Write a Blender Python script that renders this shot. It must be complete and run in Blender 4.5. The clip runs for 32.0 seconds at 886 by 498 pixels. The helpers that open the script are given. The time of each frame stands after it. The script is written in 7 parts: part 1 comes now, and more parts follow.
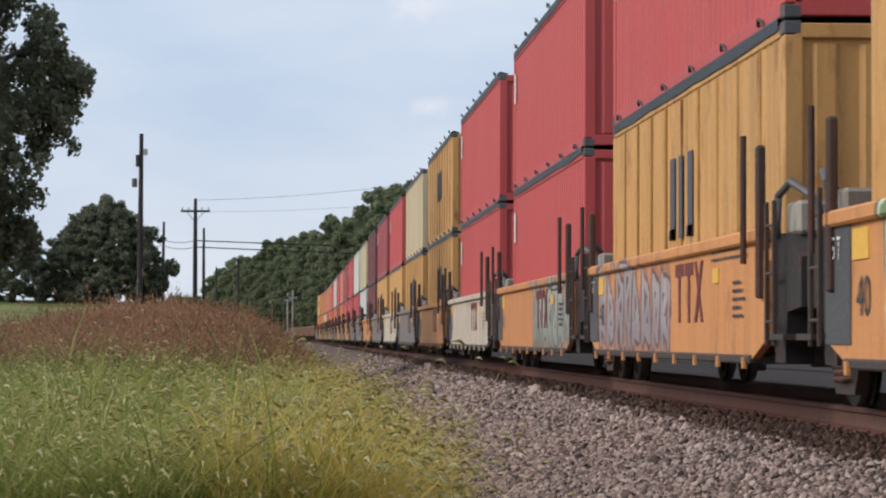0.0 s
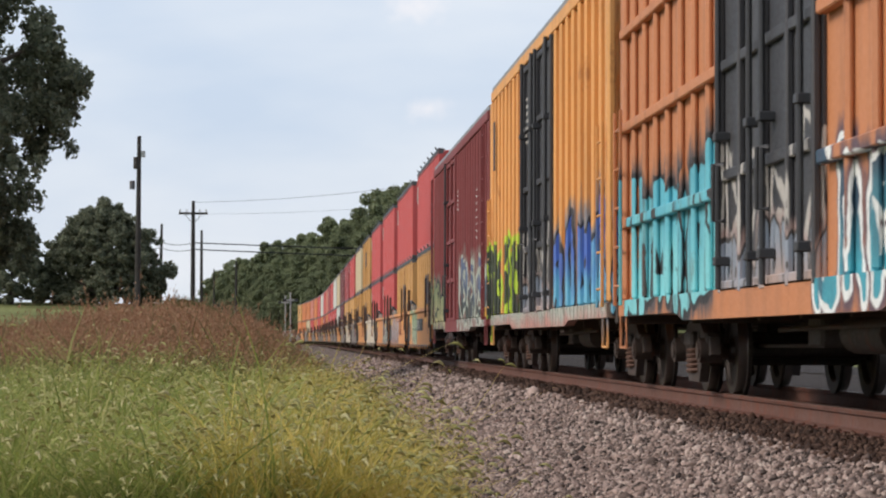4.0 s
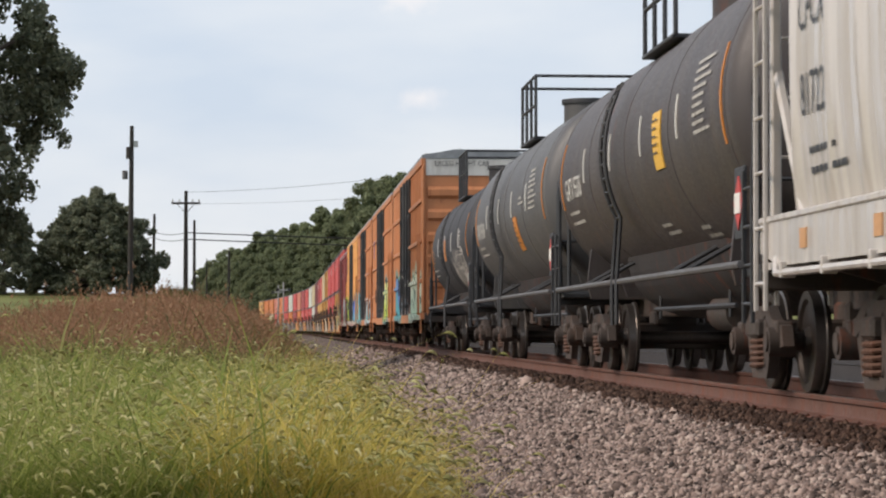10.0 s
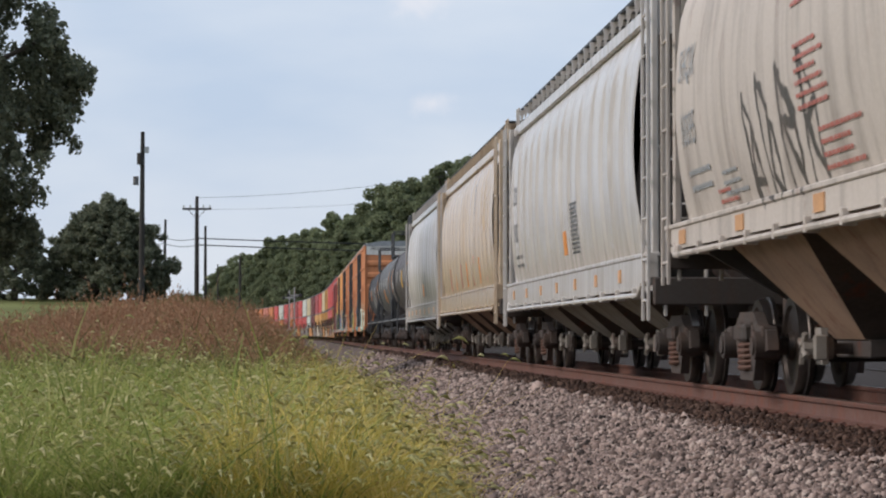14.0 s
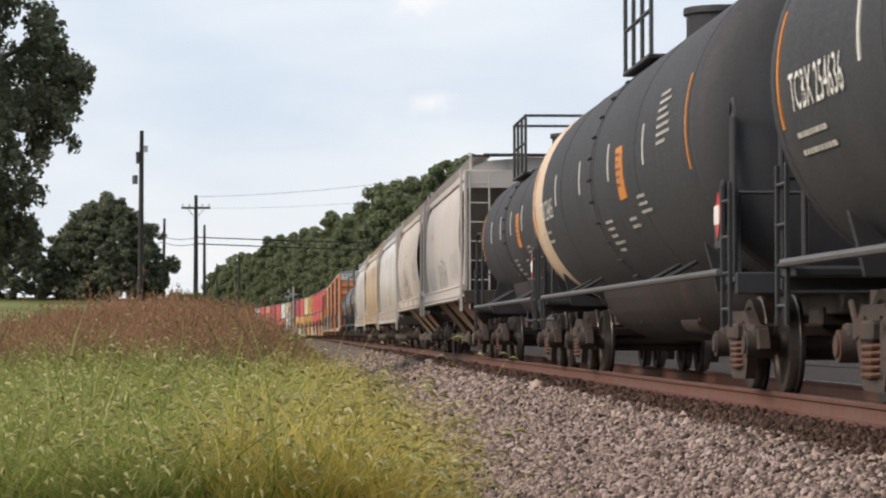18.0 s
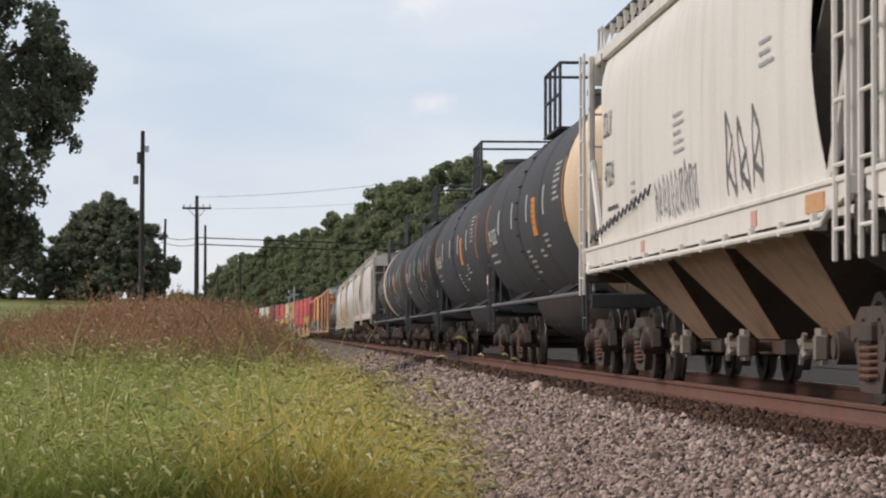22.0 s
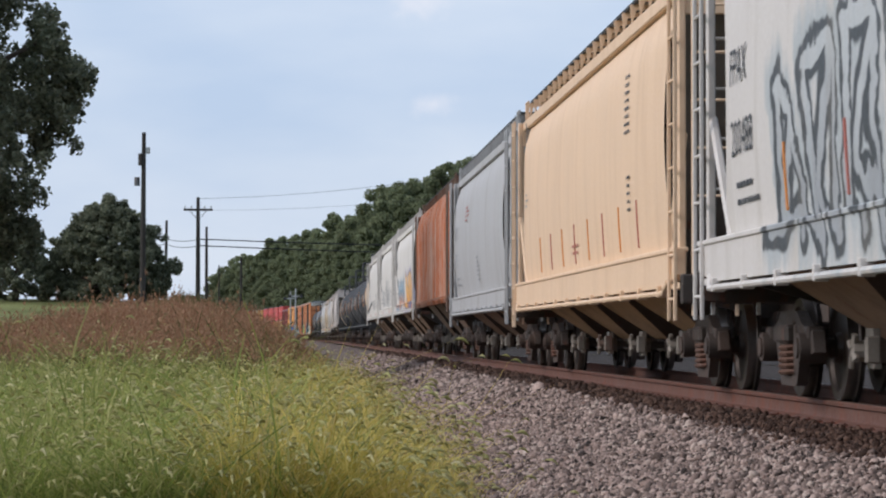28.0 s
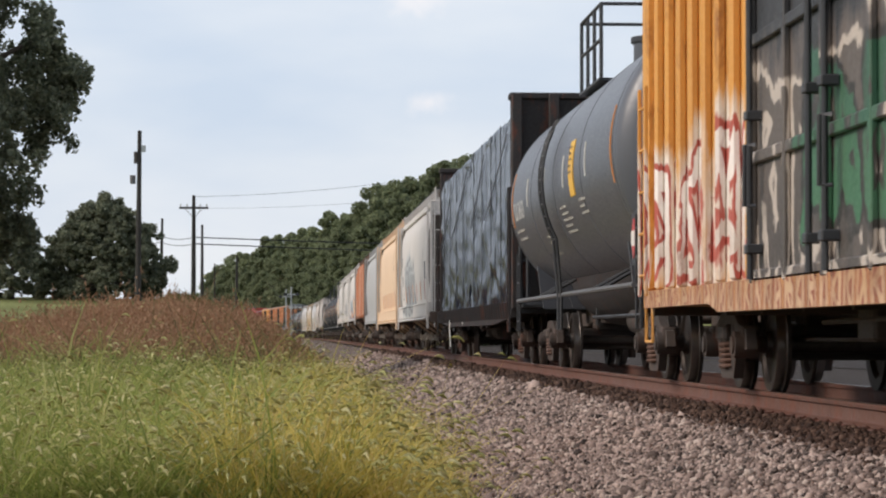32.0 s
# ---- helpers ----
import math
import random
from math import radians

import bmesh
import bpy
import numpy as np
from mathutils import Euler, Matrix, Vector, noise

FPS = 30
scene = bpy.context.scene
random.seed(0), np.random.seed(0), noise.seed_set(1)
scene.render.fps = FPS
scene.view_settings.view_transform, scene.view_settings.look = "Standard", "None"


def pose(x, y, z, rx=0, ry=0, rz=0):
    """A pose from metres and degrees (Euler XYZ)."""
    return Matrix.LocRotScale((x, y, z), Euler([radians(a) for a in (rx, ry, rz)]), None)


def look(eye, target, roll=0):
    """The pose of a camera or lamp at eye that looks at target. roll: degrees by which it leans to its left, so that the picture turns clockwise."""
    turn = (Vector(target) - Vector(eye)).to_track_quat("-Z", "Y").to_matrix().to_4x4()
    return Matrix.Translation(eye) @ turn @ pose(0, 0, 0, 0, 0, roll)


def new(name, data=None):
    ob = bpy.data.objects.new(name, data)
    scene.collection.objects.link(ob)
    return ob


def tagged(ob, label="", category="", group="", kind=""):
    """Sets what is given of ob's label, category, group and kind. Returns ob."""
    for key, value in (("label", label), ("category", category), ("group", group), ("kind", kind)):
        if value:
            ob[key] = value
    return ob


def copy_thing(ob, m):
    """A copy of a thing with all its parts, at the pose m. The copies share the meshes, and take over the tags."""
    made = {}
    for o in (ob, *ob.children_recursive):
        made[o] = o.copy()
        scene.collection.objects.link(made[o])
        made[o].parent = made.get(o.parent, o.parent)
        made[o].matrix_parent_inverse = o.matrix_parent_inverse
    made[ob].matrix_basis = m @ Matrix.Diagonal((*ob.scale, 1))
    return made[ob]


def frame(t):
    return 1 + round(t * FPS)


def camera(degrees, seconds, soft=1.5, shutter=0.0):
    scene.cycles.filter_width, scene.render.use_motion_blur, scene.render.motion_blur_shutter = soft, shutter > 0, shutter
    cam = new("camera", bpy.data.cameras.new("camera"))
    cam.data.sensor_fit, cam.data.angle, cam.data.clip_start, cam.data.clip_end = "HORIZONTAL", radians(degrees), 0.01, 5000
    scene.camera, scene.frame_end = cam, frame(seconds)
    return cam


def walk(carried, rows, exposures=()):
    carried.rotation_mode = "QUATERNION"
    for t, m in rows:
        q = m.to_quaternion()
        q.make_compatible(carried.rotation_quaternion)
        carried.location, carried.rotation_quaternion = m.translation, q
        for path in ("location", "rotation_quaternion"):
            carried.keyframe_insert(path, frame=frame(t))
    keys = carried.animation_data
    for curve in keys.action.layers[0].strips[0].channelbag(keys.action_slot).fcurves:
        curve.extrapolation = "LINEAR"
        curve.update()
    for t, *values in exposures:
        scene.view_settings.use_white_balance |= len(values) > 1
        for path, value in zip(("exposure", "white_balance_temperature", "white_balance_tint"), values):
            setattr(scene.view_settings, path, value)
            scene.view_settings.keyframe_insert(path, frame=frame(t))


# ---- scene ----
# World: y runs along the straight track away from the camera, x to its right, z = 0 is the top of the rail.
EYE = (0.0, 0.0, 0.56)
TRACK_X = 5.47          # middle of the track
SPEED = 17.0            # metres a second, away from the camera
CURVE_AT, CURVE_R = 290.0, 3200.0
GROUND = -0.95

# seconds, turn, tilt, lean in degrees: a hand-held telephoto shot that hardly moves
SWAY = [
    (0.0, -3.2873, 1.8971, 0.148), (0.5, -3.2766, 1.9226, 0.165), (1.0, -3.3072, 1.9652, 0.153),
    (1.5, -3.3397, 1.9541, 0.178), (2.0, -3.358, 1.927, 0.161), (2.5, -3.4028, 1.942, 0.157),
    (3.0, -3.2935, 1.9428, 0.105), (3.5, -3.3429, 1.9578, 0.129), (5.5, -3.2503, 1.8737, 0.142),
    (6.0, -3.2305, 1.8798, 0.08), (6.5, -3.2751, 1.8681, 0.151), (7.0, -3.2425, 1.9278, 0.177),
    (7.5, -3.2091, 1.9348, 0.101), (8.0, -3.1902, 1.9298, 0.155), (8.5, -3.1796, 1.9034, 0.119),
    (9.0, -3.2443, 1.743, 0.051), (9.5, -3.4245, 1.7395, 0.042), (10.0, -3.4875, 1.7224, 0.068),
    (10.5, -3.3598, 1.7641, 0.01), (11.0, -3.3522, 1.7899, -0.003), (11.5, -3.3863, 1.8028, 0.013),
    (12.0, -3.4214, 1.8194, 0.041), (12.5, -3.3217, 1.8327, -0.038), (13.0, -3.2538, 1.8092, -0.011),
    (13.5, -3.2553, 1.8246, -0.011), (14.0, -3.2537, 1.8326, -0.04), (14.5, -3.2397, 1.8254, 0.037),
    (15.0, -3.3261, 1.8551, 0.073), (15.5, -3.2597, 1.8396, 0.073), (17.5, -3.2968, 1.8372, 0.025),
    (18.0, -3.2741, 1.8086, -0.056), (18.5, -3.2615, 1.8288, 0.012), (19.0, -3.1556, 1.8152, -0.045),
    (19.5, -3.2017, 1.8252, 0.0), (20.0, -3.3062, 1.7838, -0.032), (20.5, -3.2754, 1.8236, 0.03),
    (21.0, -3.2738, 1.8406, 0.03), (21.5, -3.223, 1.833, 0.033), (22.0, -3.2567, 1.827, 0.068),
    (22.5, -3.2906, 1.8382, 0.045), (23.0, -3.2678, 1.8233, -0.008), (23.5, -3.2124, 1.7992, 0.002),
    (24.0, -3.2338, 1.8115, -0.027), (24.5, -3.2645, 1.8068, 0.033), (25.0, -3.2071, 1.8398, 0.088),
    (25.5, -3.2431, 1.8291, 0.0), (27.5, -3.2815, 1.7964, -0.025), (28.0, -3.229, 1.853, 0.0),
    (28.5, -3.2414, 1.8301, -0.029), (29.0, -3.229, 1.853, 0.0), (29.5, -3.2137, 1.8546, 0.032),
    (30.0, -3.2568, 1.8242, 0.043), (30.5, -3.2663, 1.8629, -0.044), (31.0, -3.2875, 1.8535, 0.041),
    (31.5, -3.3216, 1.8426, 0.042), (32.0, -3.3216, 1.8152, 0.017),
]

cam = camera(2 * math.degrees(math.atan(784 / 4750)), 32.0, soft=2.1, shutter=0.12)
walk(cam, [(t, pose(*EYE, 90 + tilt, 0, turn) @ pose(0, 0, 0, 0, 0, lean)) for t, turn, tilt, lean in SWAY],
     exposures=[(0, 0.03, 6150, 10), (2, 0.09, 6350, 10), (3, 0.13, 6450, 10), (6, 0.17, 6350, 10), (7, 0.16, 6350, 10), (8, 0.27, 6350, 10), (9, 0.25, 6500, 10), (10, 0.19, 6700, 10), (11, 0.06, 6500, 10), (13, 0.0, 6150, 10), (15.5, 0.0, 6350, 10), (17.5, 0.27, 6650, 10), (18, 0.3, 6750, 10), (20, 0.33, 6850, 10), (21, 0.29, 6600, 10), (22, 0.12, 6550, 10), (23, 0.03, 6050, 10), (24, 0.0, 6030, 10), (25.5, 0.03, 6000, 10), (28, 0.0, 5950, 10), (29, 0.0, 6200, 10), (30, 0.12, 6450, 10), (31, 0.18, 6500, 10), (32, 0.18, 6550, 10)])

# ---- light: a bright hazy evening sky, soft sun from the left ----
SUN_EL, SUN_AZ = 34.0, 258.0     # azimuth clockwise from +y
world = bpy.data.worlds.new("sky")
scene.world = world
world.use_nodes = True
wn, wl = world.node_tree.nodes, world.node_tree.links
wn.clear()
sky = wn.new("ShaderNodeTexSky")
sky.sky_type, sky.sun_disc = "NISHITA", False
sky.sun_elevation, sky.sun_rotation = radians(SUN_EL), radians(SUN_AZ)
sky.air_density, sky.dust_density, sky.ozone_density = 1.0, 3.0, 1.5
geo = wn.new("ShaderNodeTexCoord")
mapping = wn.new("ShaderNodeMapping")
mapping.inputs["Scale"].default_value = (1.0, 1.0, 3.0)
cloud = wn.new("ShaderNodeTexNoise")
cloud.inputs["Scale"].default_value, cloud.inputs["Detail"].default_value = 5.0, 5.0
ramp = wn.new("ShaderNodeValToRGB")
ramp.color_ramp.elements[0].position, ramp.color_ramp.elements[0].color = 0.38, (5.15, 5.95, 7.15, 1)
ramp.color_ramp.elements[1].position, ramp.color_ramp.elements[1].color = 0.70, (7.1, 7.4, 7.85, 1)
mix = wn.new("ShaderNodeMix")
mix.data_type = "RGBA"
mix.inputs[0].default_value = 0.86
back = wn.new("ShaderNodeBackground")
back.inputs["Strength"].default_value = 0.115
out = wn.new("ShaderNodeOutputWorld")
wl.new(geo.outputs["Generated"], mapping.inputs[0])
wl.new(mapping.outputs[0], cloud.inputs["Vector"])
wl.new(cloud.outputs["Fac"], ramp.inputs[0])
wl.new(sky.outputs[0], mix.inputs[6])
wl.new(ramp.outputs[0], mix.inputs[7])
# two small bright clouds low over the train
glow = mix.outputs[2]
for cx, cy, size in ((768, 185, 0.0105), (745, 2, 0.014)):
    d = Vector(((cx - 516) / 4750, 1.0, (594.7 - cy) / 4750)).normalized()
    wd = wn.new("ShaderNodeVectorMath")
    wd.operation = "SUBTRACT"
    wd.inputs[1].default_value = d
    sq = wn.new("ShaderNodeVectorMath")
    sq.operation = "MULTIPLY"
    sq.inputs[1].default_value = (1.0, 1.0, 1.9)
    ln = wn.new("ShaderNodeVectorMath")
    ln.operation = "LENGTH"
    wob = wn.new("ShaderNodeTexNoise")
    wob.inputs["Scale"].default_value, wob.inputs["Detail"].default_value = 160.0, 3.0
    ad = wn.new("ShaderNodeMath")
    ad.operation = "MULTIPLY_ADD"
    ad.inputs[1].default_value = size * 1.2
    rg = wn.new("ShaderNodeMapRange")
    rg.interpolation_type = "SMOOTHSTEP"
    rg.inputs["From Min"].default_value, rg.inputs["From Max"].default_value = size * 0.35, size * 1.75
    rg.inputs["To Min"].default_value, rg.inputs["To Max"].default_value = 0.48, 0.0
    cm = wn.new("ShaderNodeMix")
    cm.data_type = "RGBA"
    cm.inputs[7].default_value = (8.4, 7.8, 7.6, 1)
    wl.new(geo.outputs["Generated"], wd.inputs[0])
    wl.new(geo.outputs["Generated"], wob.inputs["Vector"])
    wl.new(wd.outputs[0], sq.inputs[0])
    wl.new(sq.outputs[0], ln.inputs[0])
    wl.new(wob.outputs["Fac"], ad.inputs[0])
    wl.new(ln.outputs["Value"], ad.inputs[2])
    wl.new(ad.outputs[0], rg.inputs["Value"])
    wl.new(rg.outputs[0], cm.inputs[0])
    wl.new(glow, cm.inputs[6])
    glow = cm.outputs[2]
wl.new(glow, back.inputs[0])
wl.new(back.outputs[0], out.inputs[0])
sun = new("sun", bpy.data.lights.new("sun", "SUN"))
sun.data.energy, sun.data.angle, sun.data.color = 2.5, radians(24), (1.0, 0.88, 0.79)
_d = Vector((math.sin(radians(SUN_AZ)) * math.cos(radians(SUN_EL)), math.cos(radians(SUN_AZ)) * math.cos(radians(SUN_EL)),
             math.sin(radians(SUN_EL))))
sun.matrix_world = look((0, 0, 60), Vector((0, 0, 60)) - _d)


# ---- materials ----
def nodes_of(name):
    m = bpy.data.materials.new(name)
    m.use_nodes = True
    n, l = m.node_tree.nodes, m.node_tree.links
    return m, n, l, n["Principled BSDF"]


def rgb(h):
    """sRGB hex to linear."""
    v = [int(h[i:i + 2], 16) / 255 for i in (0, 2, 4)]
    return tuple(c / 12.92 if c < 0.04045 else ((c + 0.055) / 1.055) ** 2.4 for c in v)


def noise_node(n, l, coord, scale, detail=4, stretch=(1, 1, 1), rough=0.6):
    mp = n.new("ShaderNodeMapping")
    mp.inputs["Scale"].default_value = stretch
    l.new(coord, mp.inputs[0])
    t = n.new("ShaderNodeTexNoise")
    t.inputs["Scale"].default_value, t.inputs["Detail"].default_value, t.inputs["Roughness"].default_value = scale, detail, rough
    l.new(mp.outputs[0], t.inputs["Vector"])
    return t.outputs["Fac"]


def mixed(n, l, fac, a, b, mode="MIX"):
    m = n.new("ShaderNodeMix")
    m.data_type, m.blend_type = "RGBA", mode
    for sock, v in ((m.inputs[0], fac), (m.inputs[6], a), (m.inputs[7], b)):
        if isinstance(v, bpy.types.NodeSocket):
            l.new(v, sock)
        elif isinstance(v, (int, float)):
            sock.default_value = v
        else:
            sock.default_value = (*v[:3], 1)
    return m.outputs[2]


def ranged(n, l, v, lo, hi, a=0.0, b=1.0, clamp=True):
    m = n.new("ShaderNodeMapRange")
    m.clamp = clamp
    m.inputs["From Min"].default_value, m.inputs["From Max"].default_value = lo, hi
    m.inputs["To Min"].default_value, m.inputs["To Max"].default_value = a, b
    l.new(v, m.inputs["Value"])
    return m.outputs[0]


def calc(n, l, op, a, b=0.0):
    m = n.new("ShaderNodeMath")
    m.operation = op
    for sock, v in zip(m.inputs, (a, b)):
        if isinstance(v, bpy.types.NodeSocket):
            l.new(v, sock)
        else:
            sock.default_value = v
    return m.outputs[0]


def car_coord(n, l):
    """Object space, shifted by the object's random number so that alike parts differ."""
    tc, info = n.new("ShaderNodeTexCoord"), n.new("ShaderNodeObjectInfo")
    add = n.new("ShaderNodeVectorMath")
    mul = calc(n, l, "MULTIPLY", info.outputs["Random"], 37.0)
    l.new(tc.outputs["Object"], add.inputs[0])
    l.new(mul, add.inputs[1])
    return tc.outputs["Object"], add.outputs[0], info.outputs["Random"]


def vec(n, l, x, y, z=0.0):
    c = n.new("ShaderNodeCombineXYZ")
    for sock, v in zip(c.inputs, (x, y, z)):
        if isinstance(v, bpy.types.NodeSocket):
            l.new(v, sock)
        else:
            sock.default_value = v
    return c.outputs[0]


def vmath(n, l, op, a, b=None, scale=None, out=0):
    m = n.new("ShaderNodeVectorMath")
    m.operation = op
    for sock, v in ((m.inputs[0], a), (m.inputs[1], b)):
        if isinstance(v, bpy.types.NodeSocket):
            l.new(v, sock)
        elif v is not None:
            sock.default_value = v
    if scale is not None:
        l.new(scale, m.inputs["Scale"])
    return m.outputs[out]


def stroke(n, l, p, a, b):
    """Distance from p to the stroke from a to b."""
    pa, ba = vmath(n, l, "SUBTRACT", p, a), vmath(n, l, "SUBTRACT", b, a)
    h = calc(n, l, "DIVIDE", vmath(n, l, "DOT_PRODUCT", pa, ba, out=1), vmath(n, l, "DOT_PRODUCT", ba, ba, out=1))
    h = ranged(n, l, h, 0, 1)
    return vmath(n, l, "LENGTH", vmath(n, l, "SUBTRACT", pa, vmath(n, l, "SCALE", ba, scale=h)), out=1)


def sprayed(n, l, own, col, y0, y1, z0, z1, seed, hues, fat=0.085, lean=0.0, wrap=0.0, ratio=0.75):
    """A row of sprayed letters, each of four fat strokes: edge colour, lower fill, upper fill, cloud behind."""
    edge, low, high, cloud_c = (rgb(h) if h else None for h in hues)
    tall = z1 - z0
    count = max(1, round((y1 - y0) / (tall * ratio)))
    wide = (y1 - y0) / count
    sep = n.new("ShaderNodeSeparateXYZ")
    l.new(own, sep.inputs[0])
    xx, yy, zz = sep.outputs
    yy = calc(n, l, "ADD", yy, calc(n, l, "MULTIPLY", calc(n, l, "ADD", xx, 1.57), wrap))
    flat = vec(n, l, seed * 3.1, yy, zz)
    big, mid = noise_node(n, l, flat, 0.9, 2), noise_node(n, l, flat, 3.4, 2)
    drop = noise_node(n, l, flat, 1.0, 3, (1, 4.5, 0.5))
    wob = calc(n, l, "ADD", calc(n, l, "MULTIPLY", calc(n, l, "SUBTRACT", big, 0.5), 1.1), calc(n, l, "MULTIPLY", calc(n, l, "SUBTRACT", mid, 0.5), 0.35))
    u = calc(n, l, "DIVIDE", calc(n, l, "SUBTRACT", calc(n, l, "ADD", y1, calc(n, l, "MULTIPLY", wob, tall * 0.5)), yy), wide)
    v = calc(n, l, "DIVIDE", calc(n, l, "SUBTRACT", calc(n, l, "ADD", zz, calc(n, l, "MULTIPLY", wob, tall * 0.28)), z0), tall)
    v = ranged(n, l, v, -1, 2, -1 - 3 * max(0.0, fat), 2 + 3 * max(0.0, fat), False)
    u = calc(n, l, "ADD", u, calc(n, l, "MULTIPLY", v, lean))
    cell, f = calc(n, l, "FLOOR", u), calc(n, l, "FRACT", u)
    rnd = []
    for k in (0.0, 0.37):
        wn_ = n.new("ShaderNodeTexWhiteNoise")
        wn_.noise_dimensions = "1D"
        l.new(calc(n, l, "ADD", cell, seed * 17.3 + k), wn_.inputs["W"])
        s3 = n.new("ShaderNodeSeparateXYZ")
        l.new(wn_.outputs["Color"], s3.inputs[0])
        rnd += list(s3.outputs)
    asp = wide / tall

    def at(x0, dx, i, h0, dh, j):
        return vec(n, l, calc(n, l, "MULTIPLY", ranged(n, l, rnd[i], 0, 1, x0, x0 + dx), asp), ranged(n, l, rnd[j], 0, 1, h0, h0 + dh))
    q = vec(n, l, calc(n, l, "MULTIPLY", f, asp), v)
    a, b = at(0.14, 0.12, 0, 0.03, 0.10, 1), at(0.16, 0.16, 2, 0.80, 0.22, 3)
    c, e = at(0.70, 0.16, 4, 0.45, 0.5, 5), at(0.72, 0.16, 1, 0.02, 0.18, 2)
    g = at(0.2, 0.2, 3, 0.10, 0.5, 4)
    d = stroke(n, l, q, a, b)
    for s, w in ((b, c), (c, e), (g, c), (g, e)):
        d = calc(n, l, "MINIMUM", d, stroke(n, l, q, s, w))
    d = calc(n, l, "ADD", d, calc(n, l, "MULTIPLY", calc(n, l, "SUBTRACT", mid, 0.5), 0.07))
    inside = calc(n, l, "MULTIPLY", calc(n, l, "GREATER_THAN", u, 0.0), calc(n, l, "LESS_THAN", u, float(count)))
    inside = calc(n, l, "MULTIPLY", inside, calc(n, l, "LESS_THAN", xx, -1.47 if wrap else -0.5))
    if cloud_c:
        reach = calc(n, l, "SUBTRACT", d, calc(n, l, "MULTIPLY", calc(n, l, "SUBTRACT", drop, 0.38), 0.45))
        col = mixed(n, l, calc(n, l, "MULTIPLY", inside, ranged(n, l, reach, fat + 0.16, fat + 0.02, 0, 0.9)), col, cloud_c)
    col = mixed(n, l, calc(n, l, "MULTIPLY", inside, ranged(n, l, d, fat + 0.065, fat + 0.045, 0, 0.95)), col, edge)
    if low:
        fill = mixed(n, l, ranged(n, l, calc(n, l, "ADD", v, calc(n, l, "SUBTRACT", big, 0.5)), 0.25, 0.75), low, high)
        fill = mixed(n, l, ranged(n, l, drop, 0.56, 0.64, 0, 0.55), fill, cloud_c or edge)
        col = mixed(n, l, calc(n, l, "MULTIPLY", inside, ranged(n, l, d, fat, fat - 0.012)), col, fill)
    return col


def paint(name, colour, rough=0.55, metal=0.0, dirt="4a3a2c", streak=0.45, fade=0.25, rust=0.0, bump=0.15, spread=0.06, tags=None, grain=0.12, wave=0.0, wrap=0.0, stripe=None):
    """Weathered paint: faded patches, dirt that runs down, rust spots, fine dents. tags: sprayed lettering,
    as (y0, y1, z0, z1, seed, colours) in the car's own space; wrap carries it round upright posts.
    stripe: a second colour that shows in long upright runs."""
    m, n, l, bs = nodes_of(name)
    own, pos, rnd = car_coord(n, l)
    c = rgb(colour) if isinstance(colour, str) else colour
    col = mixed(n, l, ranged(n, l, noise_node(n, l, pos, 0.7, 3), 0.3, 0.7, 0, fade), c, tuple(v * 0.72 + 0.06 for v in c))
    col = mixed(n, l, ranged(n, l, rnd, 0, 1, 0, spread * 2), col, tuple(v * 0.7 for v in c))
    if stripe:
        run = noise_node(n, l, pos, 1.0, 5, (0.5, 3.6, 0.22), 0.72)
        col = mixed(n, l, ranged(n, l, run, 0.46, 0.60, 0, 0.85), col, rgb(stripe))
        run = noise_node(n, l, own, 1.0, 4, (0.5, 5.5, 0.5), 0.6)
        col = mixed(n, l, ranged(n, l, run, 0.56, 0.68, 0, 0.6), col, rgb("7a4a30"))
    for tag in tags or ():
        col = sprayed(n, l, own, col, *tag[:8], wrap=wrap, ratio=tag[9] if len(tag) > 9 else 0.75)
    st = noise_node(n, l, pos, 1.0, 4, (2.6, 2.6, 0.3), 0.6)
    col = mixed(n, l, ranged(n, l, st, 0.47, 0.75, 0, streak), col, rgb(dirt))
    gr = noise_node(n, l, pos, 26, 3)
    col = mixed(n, l, ranged(n, l, gr, 0.35, 0.75, 0, 0.09), col, rgb(dirt))
    if rust:
        rs = noise_node(n, l, pos, 2.2, 6, (1.5, 1.5, 0.5), 0.7)
        col = mixed(n, l, ranged(n, l, rs, 0.62 - 0.25 * rust, 0.78 - 0.15 * rust, 0, 0.85), col, rgb("6b3217"))
    l.new(col, bs.inputs["Base Color"])
    l.new(ranged(n, l, gr, 0.3, 0.7, rough - grain * 0.7, rough + grain), bs.inputs["Roughness"])
    bs.inputs["Metallic"].default_value = metal
    if wave:            # long upright ripples of thin sheet
        bp = n.new("ShaderNodeBump")
        bp.inputs["Strength"].default_value, bp.inputs["Distance"].default_value = wave, 0.05
        l.new(noise_node(n, l, pos, 1.0, 2, (0.3, 1.7, 0.07)), bp.inputs["Height"])
        l.new(bp.outputs[0], bs.inputs["Normal"])
    elif bump:
        bp = n.new("ShaderNodeBump")
        bp.inputs["Strength"].default_value, bp.inputs["Distance"].default_value = bump, 0.02
        l.new(noise_node(n, l, pos, 2.5, 3), bp.inputs["Height"])
        l.new(bp.outputs[0], bs.inputs["Normal"])
    return m


